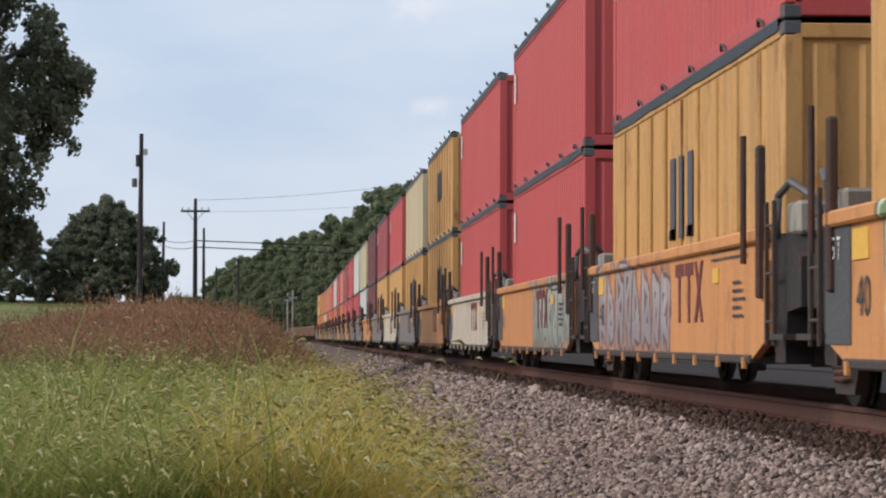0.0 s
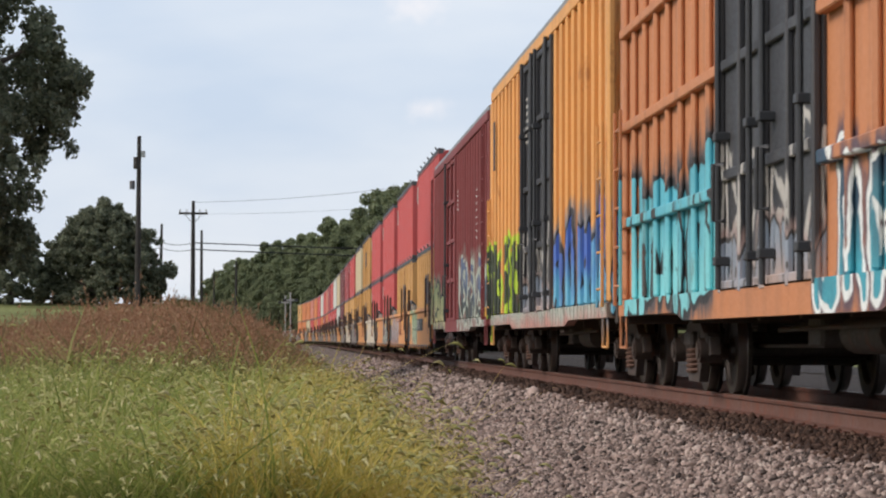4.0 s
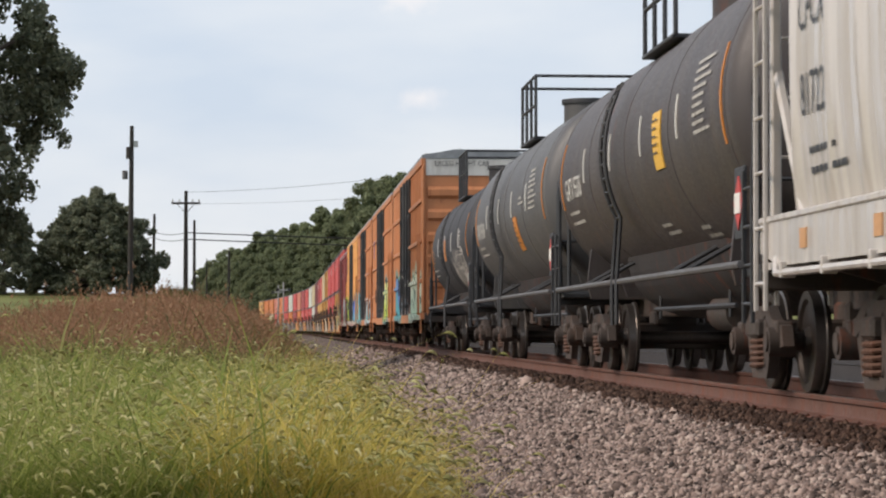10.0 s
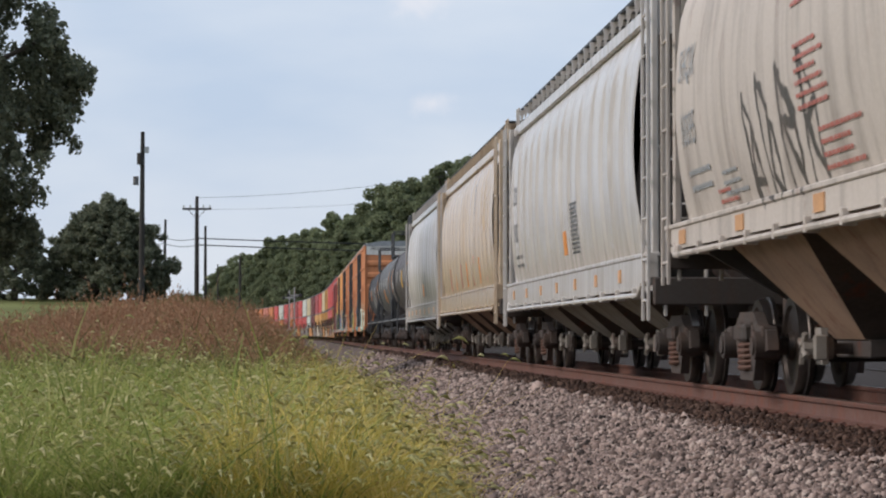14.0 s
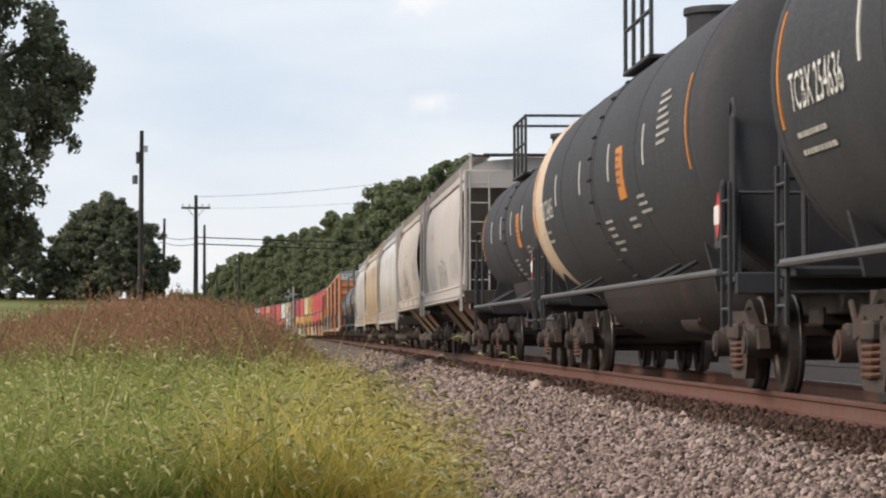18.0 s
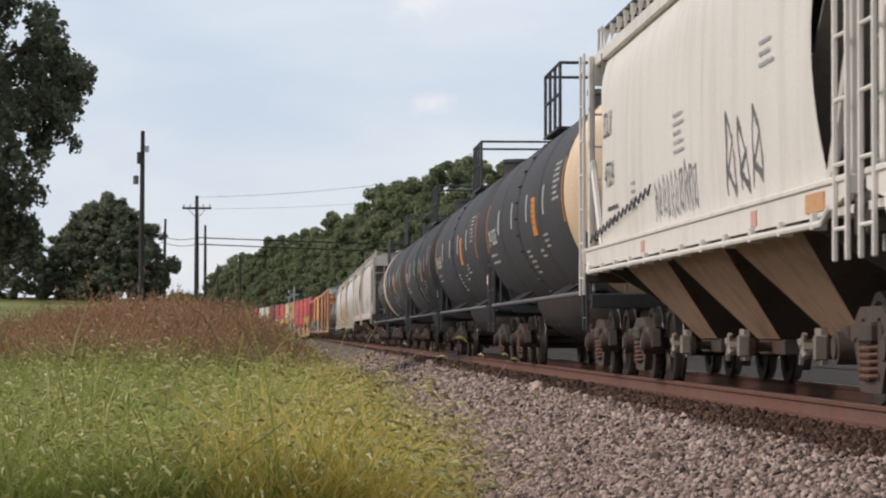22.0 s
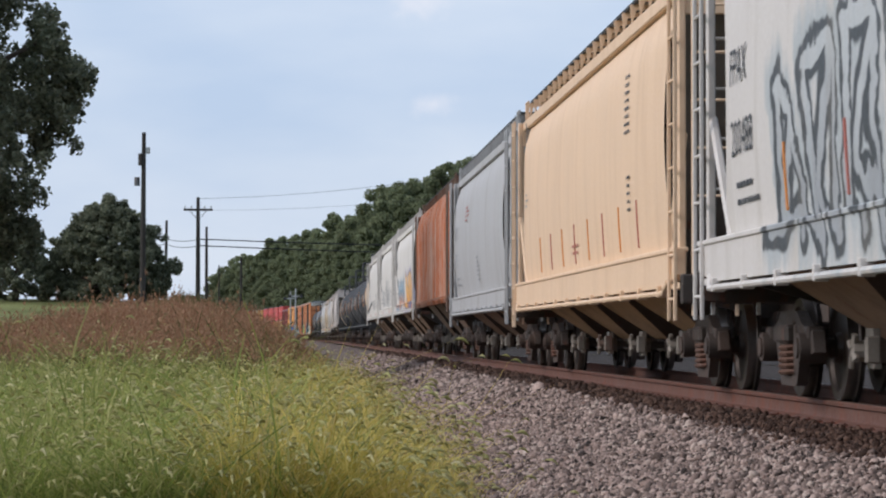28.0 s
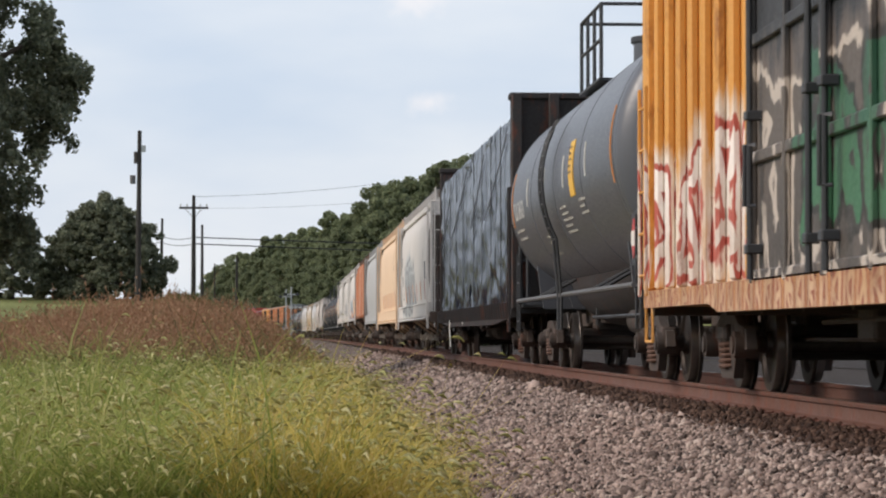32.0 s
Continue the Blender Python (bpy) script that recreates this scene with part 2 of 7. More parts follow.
def plain(name, colour, rough=0.7, metal=0.0, vary=0.25, scale=20):
    m, n, l, bs = nodes_of(name)
    own, pos, rnd = car_coord(n, l)
    c = rgb(colour)
    col = mixed(n, l, ranged(n, l, noise_node(n, l, pos, scale, 4), 0.3, 0.7, 0, 1), tuple(v * (1 - vary) for v in c), tuple(min(1, v * (1 + vary)) for v in c))
    l.new(col, bs.inputs["Base Color"])
    bs.inputs["Roughness"].default_value, bs.inputs["Metallic"].default_value = rough, metal
    return m


def island(name, stops, rough=0.9, noise_scale=9.0, own=0.0, through_light=0.0):
    """Many small pieces in one mesh: each piece takes its own colour from the ramp."""
    m, n, l, bs = nodes_of(name)
    g = n.new("ShaderNodeNewGeometry")
    cr = n.new("ShaderNodeValToRGB")
    el = cr.color_ramp.elements
    for i, (p, h) in enumerate(stops):
        e = el[i] if i < 2 else el.new(p)
        e.position, e.color = p, (*rgb(h), 1)
    l.new(g.outputs["Random Per Island"], cr.inputs[0])
    col = cr.outputs[0]
    tc = n.new("ShaderNodeTexCoord")
    f = noise_node(n, l, tc.outputs["Object"], noise_scale, 3)
    col = mixed(n, l, ranged(n, l, f, 0.3, 0.7, 0, 0.45), col, tuple(v * 0.55 for v in rgb(stops[0][1])))
    info = n.new("ShaderNodeObjectInfo")
    col = mixed(n, l, ranged(n, l, info.outputs["Random"], 0, 1, 0, own), col, tuple(v * 0.5 for v in rgb(stops[1][1])))
    l.new(col, bs.inputs["Base Color"])
    bs.inputs["Roughness"].default_value = rough
    bs.inputs["Specular IOR Level"].default_value = 0.25
    if through_light:
        tr = n.new("ShaderNodeBsdfTranslucent")
        l.new(col, tr.inputs[0])
        mx = n.new("ShaderNodeMixShader")
        mx.inputs[0].default_value = through_light
        l.new(bs.outputs[0], mx.inputs[1])
        l.new(tr.outputs[0], mx.inputs[2])
        l.new(mx.outputs[0], n["Material Output"].inputs[0])
    return m


M_STEEL = paint("black_running_gear", "39322d", 0.7, 0.0, "4b3424", 0.6, 0.2, 0.25)
M_RUSTY = paint("rusty_cast_steel", "3d342f", 0.8, 0.0, "5e4332", 0.5, 0.3, 0.12)
M_SPRING = paint("rusty_spring", "5e4234", 0.8, 0.0, "4a3024", 0.4, 0.3, 0.3)
M_WHEEL = plain("wheel_steel", "3a322d", 0.5, 0.5, 0.3)
M_TREAD = plain("polished_tread", "8a8480", 0.3, 0.9, 0.1)
M_RAIL = paint("rail_rust", "5c3b2e", 0.75, 0.0, "3a241a", 0.3, 0.3, 0.5, 0.2)
M_RAILTOP = plain("rail_head", "8f8780", 0.35, 0.8, 0.15, 6)
M_TIE = paint("creosoted_tie", "3b2a22", 0.9, 0.0, "241a15", 0.4, 0.4, 0.0, 0.4)
M_WHITE = plain("white_marking", "d8d6cf", 0.6, 0, 0.08)
M_FADED = plain("faded_white_marking", "b4b0a8", 0.6, 0, 0.12)
M_GREYMARK = plain("grey_marking", "8f9294", 0.6, 0, 0.1)
M_DARKMARK = plain("dark_marking", "3a3c40", 0.6, 0, 0.1)
M_REDMARK = plain("red_marking", "a8655a", 0.6, 0, 0.1)
M_ORANGEMARK = plain("orange_marking", "cc8238", 0.5, 0, 0.1)
M_FADEDORANGE = plain("faded_orange_marking", "b98c62", 0.6, 0, 0.15)
M_FADEDRED = plain("faded_red_marking", "c09084", 0.6, 0, 0.15)
M_PLACARDRED = plain("placard_red", "b8403c", 0.5, 0, 0.1)
M_YELLOWMARK = plain("yellow_marking", "e0b048", 0.5, 0, 0.1)
M_BLACKPIPE = paint("black_pipe", "2c2e32", 0.5, 0.0, "3a332c", 0.3, 0.2)


# ---- mesh building ----
class Form:
    """Collects vertices and faces of one mesh."""
    def __init__(self):
        self.v, self.f, self.mi = [], [], []

    def add(self, verts, faces, mi=0):
        k = len(self.v)
        self.v.extend(verts)
        self.f.extend(tuple(i + k for i in q) for q in faces)
        self.mi.extend([mi] * len(faces))
        return self

    def box(self, x0, x1, y0, y1, z0, z1, c=0.0, mi=0):
        """A box, its edges cut by c."""
        x0, x1, y0, y1, z0, z1 = min(x0, x1), max(x0, x1), min(y0, y1), max(y0, y1), min(z0, z1), max(z0, z1)
        if c <= 0:
            v = [(x, y, z) for x in (x0, x1) for y in (y0, y1) for z in (z0, z1)]
            return self.add(v, [(0, 1, 3, 2), (4, 6, 7, 5), (0, 4, 5, 1), (2, 3, 7, 6), (0, 2, 6, 4), (1, 5, 7, 3)], mi)
        c = min(c, (x1 - x0) * 0.4, (y1 - y0) * 0.4, (z1 - z0) * 0.4)
        lo, hi, v, ix = (x0, y0, z0), (x1, y1, z1), [], {}
        for sx in (0, 1):
            for sy in (0, 1):
                for sz in (0, 1):
                    s = (sx, sy, sz)
                    for ax in range(3):
                        ix[s, ax] = len(v)
                        v.append(tuple((hi if s[a] else lo)[a] + (0 if a == ax else (-c if s[a] else c)) for a in range(3)))
        f = []
        for ax in range(3):
            b, d = (ax + 1) % 3, (ax + 2) % 3
            for side in (0, 1):
                def key(p, q):
                    s = [0, 0, 0]
                    s[ax], s[b], s[d] = side, p, q
                    return ix[tuple(s), ax]
                q = (key(0, 0), key(1, 0), key(1, 1), key(0, 1))
                f.append(q if side else q[::-1])
            for p in (0, 1):
                for q in (0, 1):
                    def edge(s_ax, face):
                        s = [0, 0, 0]
                        s[ax], s[b], s[d] = s_ax, p, q
                        return ix[tuple(s), face]
                    f.append((edge(0, b), edge(1, b), edge(1, d), edge(0, d)))
        for s in {k[0] for k in ix}:
            f.append((ix[s, 0], ix[s, 1], ix[s, 2]))
        return self.add(v, f, mi)

    def tube(self, pts, r, n=8, mi=0, cap=True):
        """A round bar through the points."""
        pts = [Vector(p) for p in pts]
        rings = []
        for i, p in enumerate(pts):
            d = (pts[min(i + 1, len(pts) - 1)] - pts[max(i - 1, 0)]).normalized()
            a = d.cross(Vector((0, 0, 1)) if abs(d.z) < 0.9 else Vector((1, 0, 0))).normalized()
            b = d.cross(a)
            rr = r[i] if isinstance(r, (list, tuple)) else r
            rings.append([tuple(p + a * (rr * math.cos(2 * math.pi * j / n)) + b * (rr * math.sin(2 * math.pi * j / n))) for j in range(n)])
        return self.loft(rings, True, cap, mi)

    def loft(self, rings, closed=True, cap=False, mi=0):
        n, v, f = len(rings[0]), [], []
        for ring in rings:
            v.extend(tuple(p) for p in ring)
        for i in range(len(rings) - 1):
            for j in range(n if closed else n - 1):
                k = (j + 1) % n
                f.append((i * n + j, i * n + k, (i + 1) * n + k, (i + 1) * n + j))
        if cap:
            f.append(tuple(range(n))[::-1])
            f.append(tuple((len(rings) - 1) * n + j for j in range(n)))
        return self.add(v, f, mi)

    def prism(self, poly, x0, x1, axis=0, mi=0):
        """A flat outline in the other two axes, thick along axis."""
        def at(p, t):
            q = [p[0], p[1]]
            q.insert(axis, t)
            return tuple(q)
        return self.loft([[at(p, x0) for p in poly], [at(p, x1) for p in poly]], True, True, mi)


MESHES = {}


def mesh_of(name, form, mats, smooth=35):
    me = bpy.data.meshes.new(name)
    me.from_pydata(form.v, [], form.f)
    for m in (mats if isinstance(mats, (list, tuple)) else [mats]):
        me.materials.append(m)
    if any(form.mi):
        me.polygons.foreach_set("material_index", form.mi)
    bm = bmesh.new()
    bm.from_mesh(me)
    bmesh.ops.recalc_face_normals(bm, faces=bm.faces)
    bm.to_mesh(me)
    bm.free()
    me.polygons.foreach_set("use_smooth", [True] * len(me.polygons))
    me.set_sharp_from_angle(angle=radians(smooth))
    return me


def part(name, form, mats, parent=None, label="", key=None, at=None):
    """One mesh object under parent. Alike pieces share their mesh by key."""
    if key is not None and key in MESHES:
        me = MESHES[key]
    else:
        me = form() if callable(form) else form
        me = mesh_of(name, me, mats)
        if key is not None:
            MESHES[key] = me
    ob = new(name, me)
    if parent is not None:
        ob.parent = parent
    if at is not None:
        ob.matrix_basis = at
    return tagged(ob, label)


def thing(name, label, category, group="", kind=""):
    return tagged(new(name), label, category, group, kind)


def shift(x=0, y=0, z=0):
    return Matrix.Translation((x, y, z))


def lettering(words, size, parent, mat, y, z, hw, r=None, zc=0, spacing=1.0, narrow=0.8, name="lettering", surf=None):
    """Words on the near side of a car, from the front end backwards; wrapped round a tank of radius r."""
    cu = bpy.data.curves.new("text", "FONT")
    cu.body, cu.size, cu.space_character, cu.resolution_u = words, size, spacing, 2
    tmp = bpy.data.objects.new("text", cu)
    scene.collection.objects.link(tmp)
    dg = bpy.context.evaluated_depsgraph_get()
    me = bpy.data.meshes.new_from_object(tmp.evaluated_get(dg))
    bpy.data.objects.remove(tmp)
    bpy.data.curves.remove(cu)
    for v in me.vertices:
        a, b = v.co.x * narrow, v.co.y
        if r:
            th = math.asin(max(-1, min(1, (z - zc) / r))) + b / r
            v.co = (-(r + 0.012) * math.cos(th), y - a, zc + (r + 0.012) * math.sin(th))
        else:
            v.co = (-(surf(z + b) if surf else hw) - 0.012, y - a, z + b)
    me.materials.clear()
    me.materials.append(mat)
    ob = new(name, me)
    ob.parent = parent
    return ob


def bars(parent, mat, y, z, hw, rows, width, height=0.055, gap=0.05, seed=1, r=None, zc=0, name="stencil_block", surf=None):
    """Small writing that cannot be read: rows of short bars."""
    rnd, fm = random.Random(seed), Form()
    for i in range(rows):
        a, z1 = 0.0, z - i * (height + gap)
        end = width * rnd.uniform(0.6, 1.0)
        while a < end:
            w = rnd.uniform(0.05, 0.17)
            for_y = (y - a, y - min(a + w, end))
            if r:
                th0, th1 = math.asin((z1 - zc) / r), math.asin((z1 + height - zc) / r)
                q = [(-(r + 0.012) * math.cos(t), yy, zc + (r + 0.012) * math.sin(t)) for t, yy in ((th0, for_y[0]), (th0, for_y[1]), (th1, for_y[1]), (th1, for_y[0]))]
            else:
                xa, xb = (-surf(z1) - 0.012, -surf(z1 + height) - 0.012) if surf else (-hw - 0.012, -hw - 0.012)
                q = [(xa, for_y[0], z1), (xa, for_y[1], z1), (xb, for_y[1], z1 + height), (xb, for_y[0], z1 + height)]
            fm.add(q, [(0, 1, 2, 3)])
            a += w + 0.03
    return tagged(part(name, fm, mat, parent), kind="stuff")


def panel(name, parent, mat, y0, y1, z0, z1, hw, r=None, zc=0, label="", surf=None):
    """A painted mark or plate on the near side."""
    fm = Form()
    if r:
        k, ring = 8, []
        for i in range(k + 1):
            t = math.asin((z0 + (z1 - z0) * i / k - zc) / r)
            ring.append([((-(r + d)) * math.cos(t), yy, zc + (r + d) * math.sin(t)) for yy, d in ((y0, -0.002), (y0, 0.012), (y1, 0.012), (y1, -0.002))])
        fm.loft(ring, True, True)
    elif surf:
        fm.loft([[(-surf(z) - d, yy, z) for yy, d in ((y0, -0.002), (y0, 0.012), (y1, 0.012), (y1, -0.002))] for z in np.linspace(z0, z1, 6)], True, True)
    else:
        fm.box(-hw - 0.012, -hw + 0.002, y0, y1, z0, z1)
    return part(name, fm, mat, parent, label)


# ---- running gear, shared by all cars ----
WHEEL_R = 0.457


def wheelset_form():
    fm = Form()
    prof = [(0.0, 0.16), (0.10, 0.16), (0.11, 0.10), (0.33, 0.075), (0.36, 0.13), (WHEEL_R + 0.028, 0.14), (WHEEL_R + 0.028, 0.10), (WHEEL_R, 0.09),
            (WHEEL_R - 0.004, 0.0), (0.38, 0.0), (0.35, 0.03), (0.14, 0.02), (0.12, -0.03), (0.0, -0.03)]
    n = 32
    for s in (-1, 1):
        rings = [[(s * (0.79 - d), r * math.cos(2 * math.pi * j / n), r * math.sin(2 * math.pi * j / n)) for j in range(n)] for r, d in prof[1:-1]]
        k = len(fm.f)
        fm.loft(rings, True, True)
        for i in range(k, len(fm.f)):       # bright tread band
            fm.mi[i] = 1 if 5 * n <= i - k < 7 * n else 0
    fm.tube([(-1.05, 0, 0), (1.05, 0, 0)], 0.085, 12)
    return fm


def sideframe_form():
    fm = Form()
    for s in (-1,):
        x0, x1 = s * 0.95, s * 1.05
        fm.prism([(-1.18, 0.42), (-1.10, 0.60), (-0.62, 0.66), (-0.38, 0.78), (0.38, 0.78), (0.62, 0.66), (1.10, 0.60), (1.18, 0.42), (0.98, 0.40), (0.90, 0.53),
                  (0.56, 0.50), (0.36, 0.66), (-0.36, 0.66), (-0.56, 0.50), (-0.90, 0.53), (-0.98, 0.40)], x0, x1)
        fm.prism([(-0.62, 0.52), (-0.48, 0.56), (-0.26, 0.22), (0.26, 0.22), (0.48, 0.56), (0.62, 0.52), (0.36, 0.12), (-0.36, 0.12)], x0, x1)
        for y in (-0.28, 0.28):
            fm.box(x0, x1, y - 0.05, y + 0.05, 0.2, 0.7, 0.01)
        for y in (-0.89, 0.89):
            fm.tube([(s * 0.90, y, WHEEL_R), (s * 1.14, y, WHEEL_R)], 0.135, 14)
            fm.box(s * 0.92, s * 1.08, y - 0.12, y + 0.12, 0.52, 0.64, 0.02)
            fm.tube([(s * 1.13, y, WHEEL_R), (s * 1.16, y, WHEEL_R)], 0.09, 12)
    return fm


def spring_form():
    fm = Form()
    for s in (-1,):
        for y in (-0.13, 0.0, 0.13):
            pts = [(s * 1.03 + 0.075 * math.cos(a * 0.9), y + 0.062 * math.sin(a * 0.9), 0.21 + 0.28 * a / 36) for a in range(37)]
            fm.tube(pts, 0.02, 5)
    return fm


def bolster_form():
    fm = Form()
    fm.box(-1.12, 1.12, -0.2, 0.2, 0.49, 0.66, 0.03)
    fm.box(-0.3, 0.3, -0.3, 0.3, 0.62, 0.82, 0.03)
    return fm


def brake_beam_form():
    fm = Form()
    fm.box(-0.75, 0.75, -0.05, 0.05, 0.3, 0.42, 0.02)
    for s in (-1, 1):
        fm.box(s * 0.66, s * 0.80, 0.0, 0.09, 0.28, 0.58, 0.01)
    return fm


def truck(car, y):
    fr = part("truck", bolster_form, M_STEEL, car, key="bolster", at=shift(0, y, 0))
    for d in (-0.89, 0.89):
        part("wheelset", wheelset_form, [M_WHEEL, M_TREAD], fr, key="wheelset", at=shift(0, d, WHEEL_R))
    for a in (0, 180):
        part("side_frame", sideframe_form, M_RUSTY, fr, key="sideframe", at=pose(0, 0, 0, 0, 0, a))
    for d, a in ((0.42, 0), (-0.42, 180)):
        part("brake_beam", brake_beam_form, M_STEEL, fr, key="brake_beam", at=pose(0, d, 0, 0, 0, a))
    part("spring_nest", spring_form, M_SPRING, fr, key="spring")
    return fr


def coupler_form():
    fm = Form()
    fm.box(-0.09, 0.09, -0.75, 0.0, 0.78, 0.95, 0.02)
    fm.prism([(-0.16, 0.0), (-0.2, 0.2), (-0.08, 0.33), (0.02, 0.28), (0.0, 0.12), (0.14, 0.14), (0.17, 0.28), (0.22, 0.1), (0.12, -0.02)], 0.70, 1.02, 2)
    fm.tube([(0.35, -0.1, 0.85), (0.36, 0.15, 0.65), (0.3, 0.35, 0.5), (0.12, 0.5, 0.46)], 0.03, 6)
    return fm


def coupler(car, y, way):
    part("coupler", coupler_form, M_RUSTY, car, key="coupler", at=shift(0, y, 0) @ pose(0, 0, 0, 0, 0, 0 if way > 0 else 180))


def ladder(car, mat, x, y0, y1, z0, z1, step=0.38, rail=0.019, name="ladder"):
    """A ladder flat against a side (along y) or an end (along x), its rungs parts of their own."""
    fm = Form()
    along_y = abs(y1 - y0) > 1e-6
    p = [(x, y0), (x, y1)] if along_y else [(x - 0.22, y0), (x + 0.22, y0)]
    for a, b in p:
        fm.box(a - rail, a + rail, b - rail, b + rail, z0, z1, 0.006)
    ld = part(name, fm, mat, car)
    k = max(2, round((z1 - z0) / step))
    w = abs(y1 - y0) if along_y else 0.44
    key = ("rung", round(w, 2), along_y, mat.name)
    for i in range(k):
        z = z0 + (i + 0.5) * (z1 - z0) / k
        cen = ((p[0][0] + p[1][0]) / 2, (p[0][1] + p[1][1]) / 2)
        part("rung", lambda: Form().tube([(0, -w / 2, 0), (0, w / 2, 0)] if along_y else [(-w / 2, 0, 0), (w / 2, 0, 0)], 0.016, 6), mat, ld, key=key,
             at=shift(cen[0], cen[1], z))
    return ld


def underframe(car, mat, half, zs):
    fm = Form()
    fm.box(-0.2, 0.2, -half, half, 0.72, 1.02, 0.02)
    part("centre_sill", fm, mat, car)
    for y in np.linspace(-half * 0.62, half * 0.62, 7):
        part("cross_bearer", lambda: Form().box(-1.3, 1.3, -0.05, 0.05, -0.12, 0.05), mat, car, key=("cross_bearer", mat.name), at=shift(0, y, zs))
    fm = Form()
    fm.tube([(-0.75, -1.2, 0.62), (-0.75, 0.3, 0.62)], 0.17, 14)
    fm.tube([(-0.95, -2.6, 0.7), (-0.95, 2.8, 0.66)], 0.025, 6)
    fm.box(-0.95, -0.6, 0.9, 1.5, 0.5, 0.8, 0.03)
    fm.tube([(-0.5, -half + 1.5, 0.55), (-0.5, half - 1.5, 0.5)], 0.02, 6)
    part("brake_gear", fm, M_STEEL, car)


# ---- box cars ----
def boxcar(label, L, body, posts, door=None, door_span=(-1.6, 1.6), belts=(), white_top=False, zs=0.86, top=5.40, hw=1.52, n_post=20, post_d=0.10,
           end_mat=None, sill_drop=0.10, door_panels=4, door_style="plug", tall_end=True, sill=None):
    car = thing("boxcar", label, "railway car", "freight cars of the train")
    h = L / 2
    end_mat = end_mat or body
    fm = Form()
    fm.box(-hw, hw, -h + 0.06, h - 0.06, zs, top - 0.12)
    part("body", fm, body, car)
    # roof: shallow ridge with cross ribs
    fm = Form()
    poly = [(-hw - 0.06, top - 0.16), (-hw - 0.06, top - 0.06), (-0.7, top + 0.08), (0.7, top + 0.08), (hw + 0.06, top - 0.06), (hw + 0.06, top - 0.16)]
    fm.prism(poly, -h, h, 1)
    for y in np.linspace(-h + 0.4, h - 0.4, int(L / 1.2)):
        fm.prism([(-hw - 0.07, top - 0.06), (-0.7, top + 0.115), (0.7, top + 0.115), (hw + 0.07, top - 0.06), (0.7, top + 0.08), (-0.7, top + 0.08)], y - 0.05, y + 0.05, 1)
    part("roof", fm, M_ROOF, car)
    # side sill, deeper under the door
    fm = Form()
    for s in (-1, 1):
        fm.prism([(-h + 0.05, zs - 0.02), (-h + 0.05, zs + 0.16), (h - 0.05, zs + 0.16), (h - 0.05, zs - 0.02), (h * 0.52, zs - 0.02), (h * 0.46, zs - sill_drop), (-h * 0.46, zs - sill_drop),
                  (-h * 0.52, zs - 0.02)], s * (hw - 0.03), s * (hw + 0.10))
    part("side_sill", fm, sill or body, car)
    for s in (-1, 1):
        part("top_chord", Form().box(s * (hw - 0.02), s * (hw + 0.09), -h + 0.04, h - 0.04, top - 0.34, top - 0.15, 0.012), posts, car)
    # posts
    d0, d1 = door_span
    ys = [y for y in np.linspace(-h + 0.12, h - 0.12, n_post) if not d0 - 0.1 < y < d1 + 0.1]
    zt, zb = top - 0.34, zs + 0.16
    for s in (-1, 1):
        for y in ys:
            w = 0.16 if abs(abs(y) - (h - 0.12)) < 0.02 else 0.045
            if s < 0:
                part("post", Form().box(-hw - post_d, -hw + 0.01, y - w, y + w, zb, zt, 0.03), posts, car)
                continue
            part("post", lambda: Form().prism([(-w, 0), (-w * 0.6, -post_d), (w * 0.6, -post_d), (w, 0)][::1], 0, zt - zb, 2).turned(), posts, car,
                 key=("post", round(w, 3), round(zt - zb, 2), post_d, posts.name), at=Matrix.Translation((s * hw, y, zb)) @ pose(0, 0, 0, 0, 0, 0 if s < 0 else 180))
        for z in belts:
            for a, b in ((-h + 0.1, d0 - 0.05), (d1 + 0.05, h - 0.1)):
                part("belt_rail", Form().box(s * (hw + 0.005), s * (hw + post_d + 0.03), a, b, z - 0.055, z + 0.055, 0.012), posts, car)
    # doors
    for s in (-1, 1):
        k = 2 if door_style == "plug" else 1
        for i in range(k):
            a, b = d0 + (d1 - d0) * i / k, d0 + (d1 - d0) * (i + 1) / k
            x = hw + 0.05
            dm = door or body
            dr = part("door", Form().box(s * (hw - 0.01), s * x, a + 0.015, b - 0.015, zs + 0.1, top - 0.3, 0.02), dm, car)
            fm = Form()
            for j in range(door_panels + 1):
                z = zs + 0.18 + (top - 0.62 - zs) * j / door_panels
                fm.box(s * x, s * (x + 0.05), a + 0.03, b - 0.03, z - 0.05, z + 0.05, 0.012)
            for y in (a + 0.06, (a + b) / 2, b - 0.06):
                fm.box(s * x, s * (x + 0.06), y - 0.05, y + 0.05, zs + 0.12, top - 0.34, 0.012)
            part("door_frame", fm, dm, dr)
            for y in ((a + 0.3, b - 0.3) if door_style == "plug" else (b - 0.25,)):
                part("locking_rod", lambda: Form().tube([(0, 0, 0), (0, 0, top - zs - 0.5)], 0.028, 8), M_BLACKPIPE, dr, key=("lockrod", round(top - zs, 2)),
                     at=shift(s * (x + 0.10), y, zs + 0.15))
                for z in ((zs + 0.4, zs + 1.5, zs + 3.0) if s < 0 else ()):
                    part("rod_bracket", lambda: Form().box(-0.07, 0.07, -0.07, 0.07, -0.04, 0.04, 0.01), M_BLACKPIPE, dr, key="rod_bracket", at=shift(s * (x + 0.07), y, z))
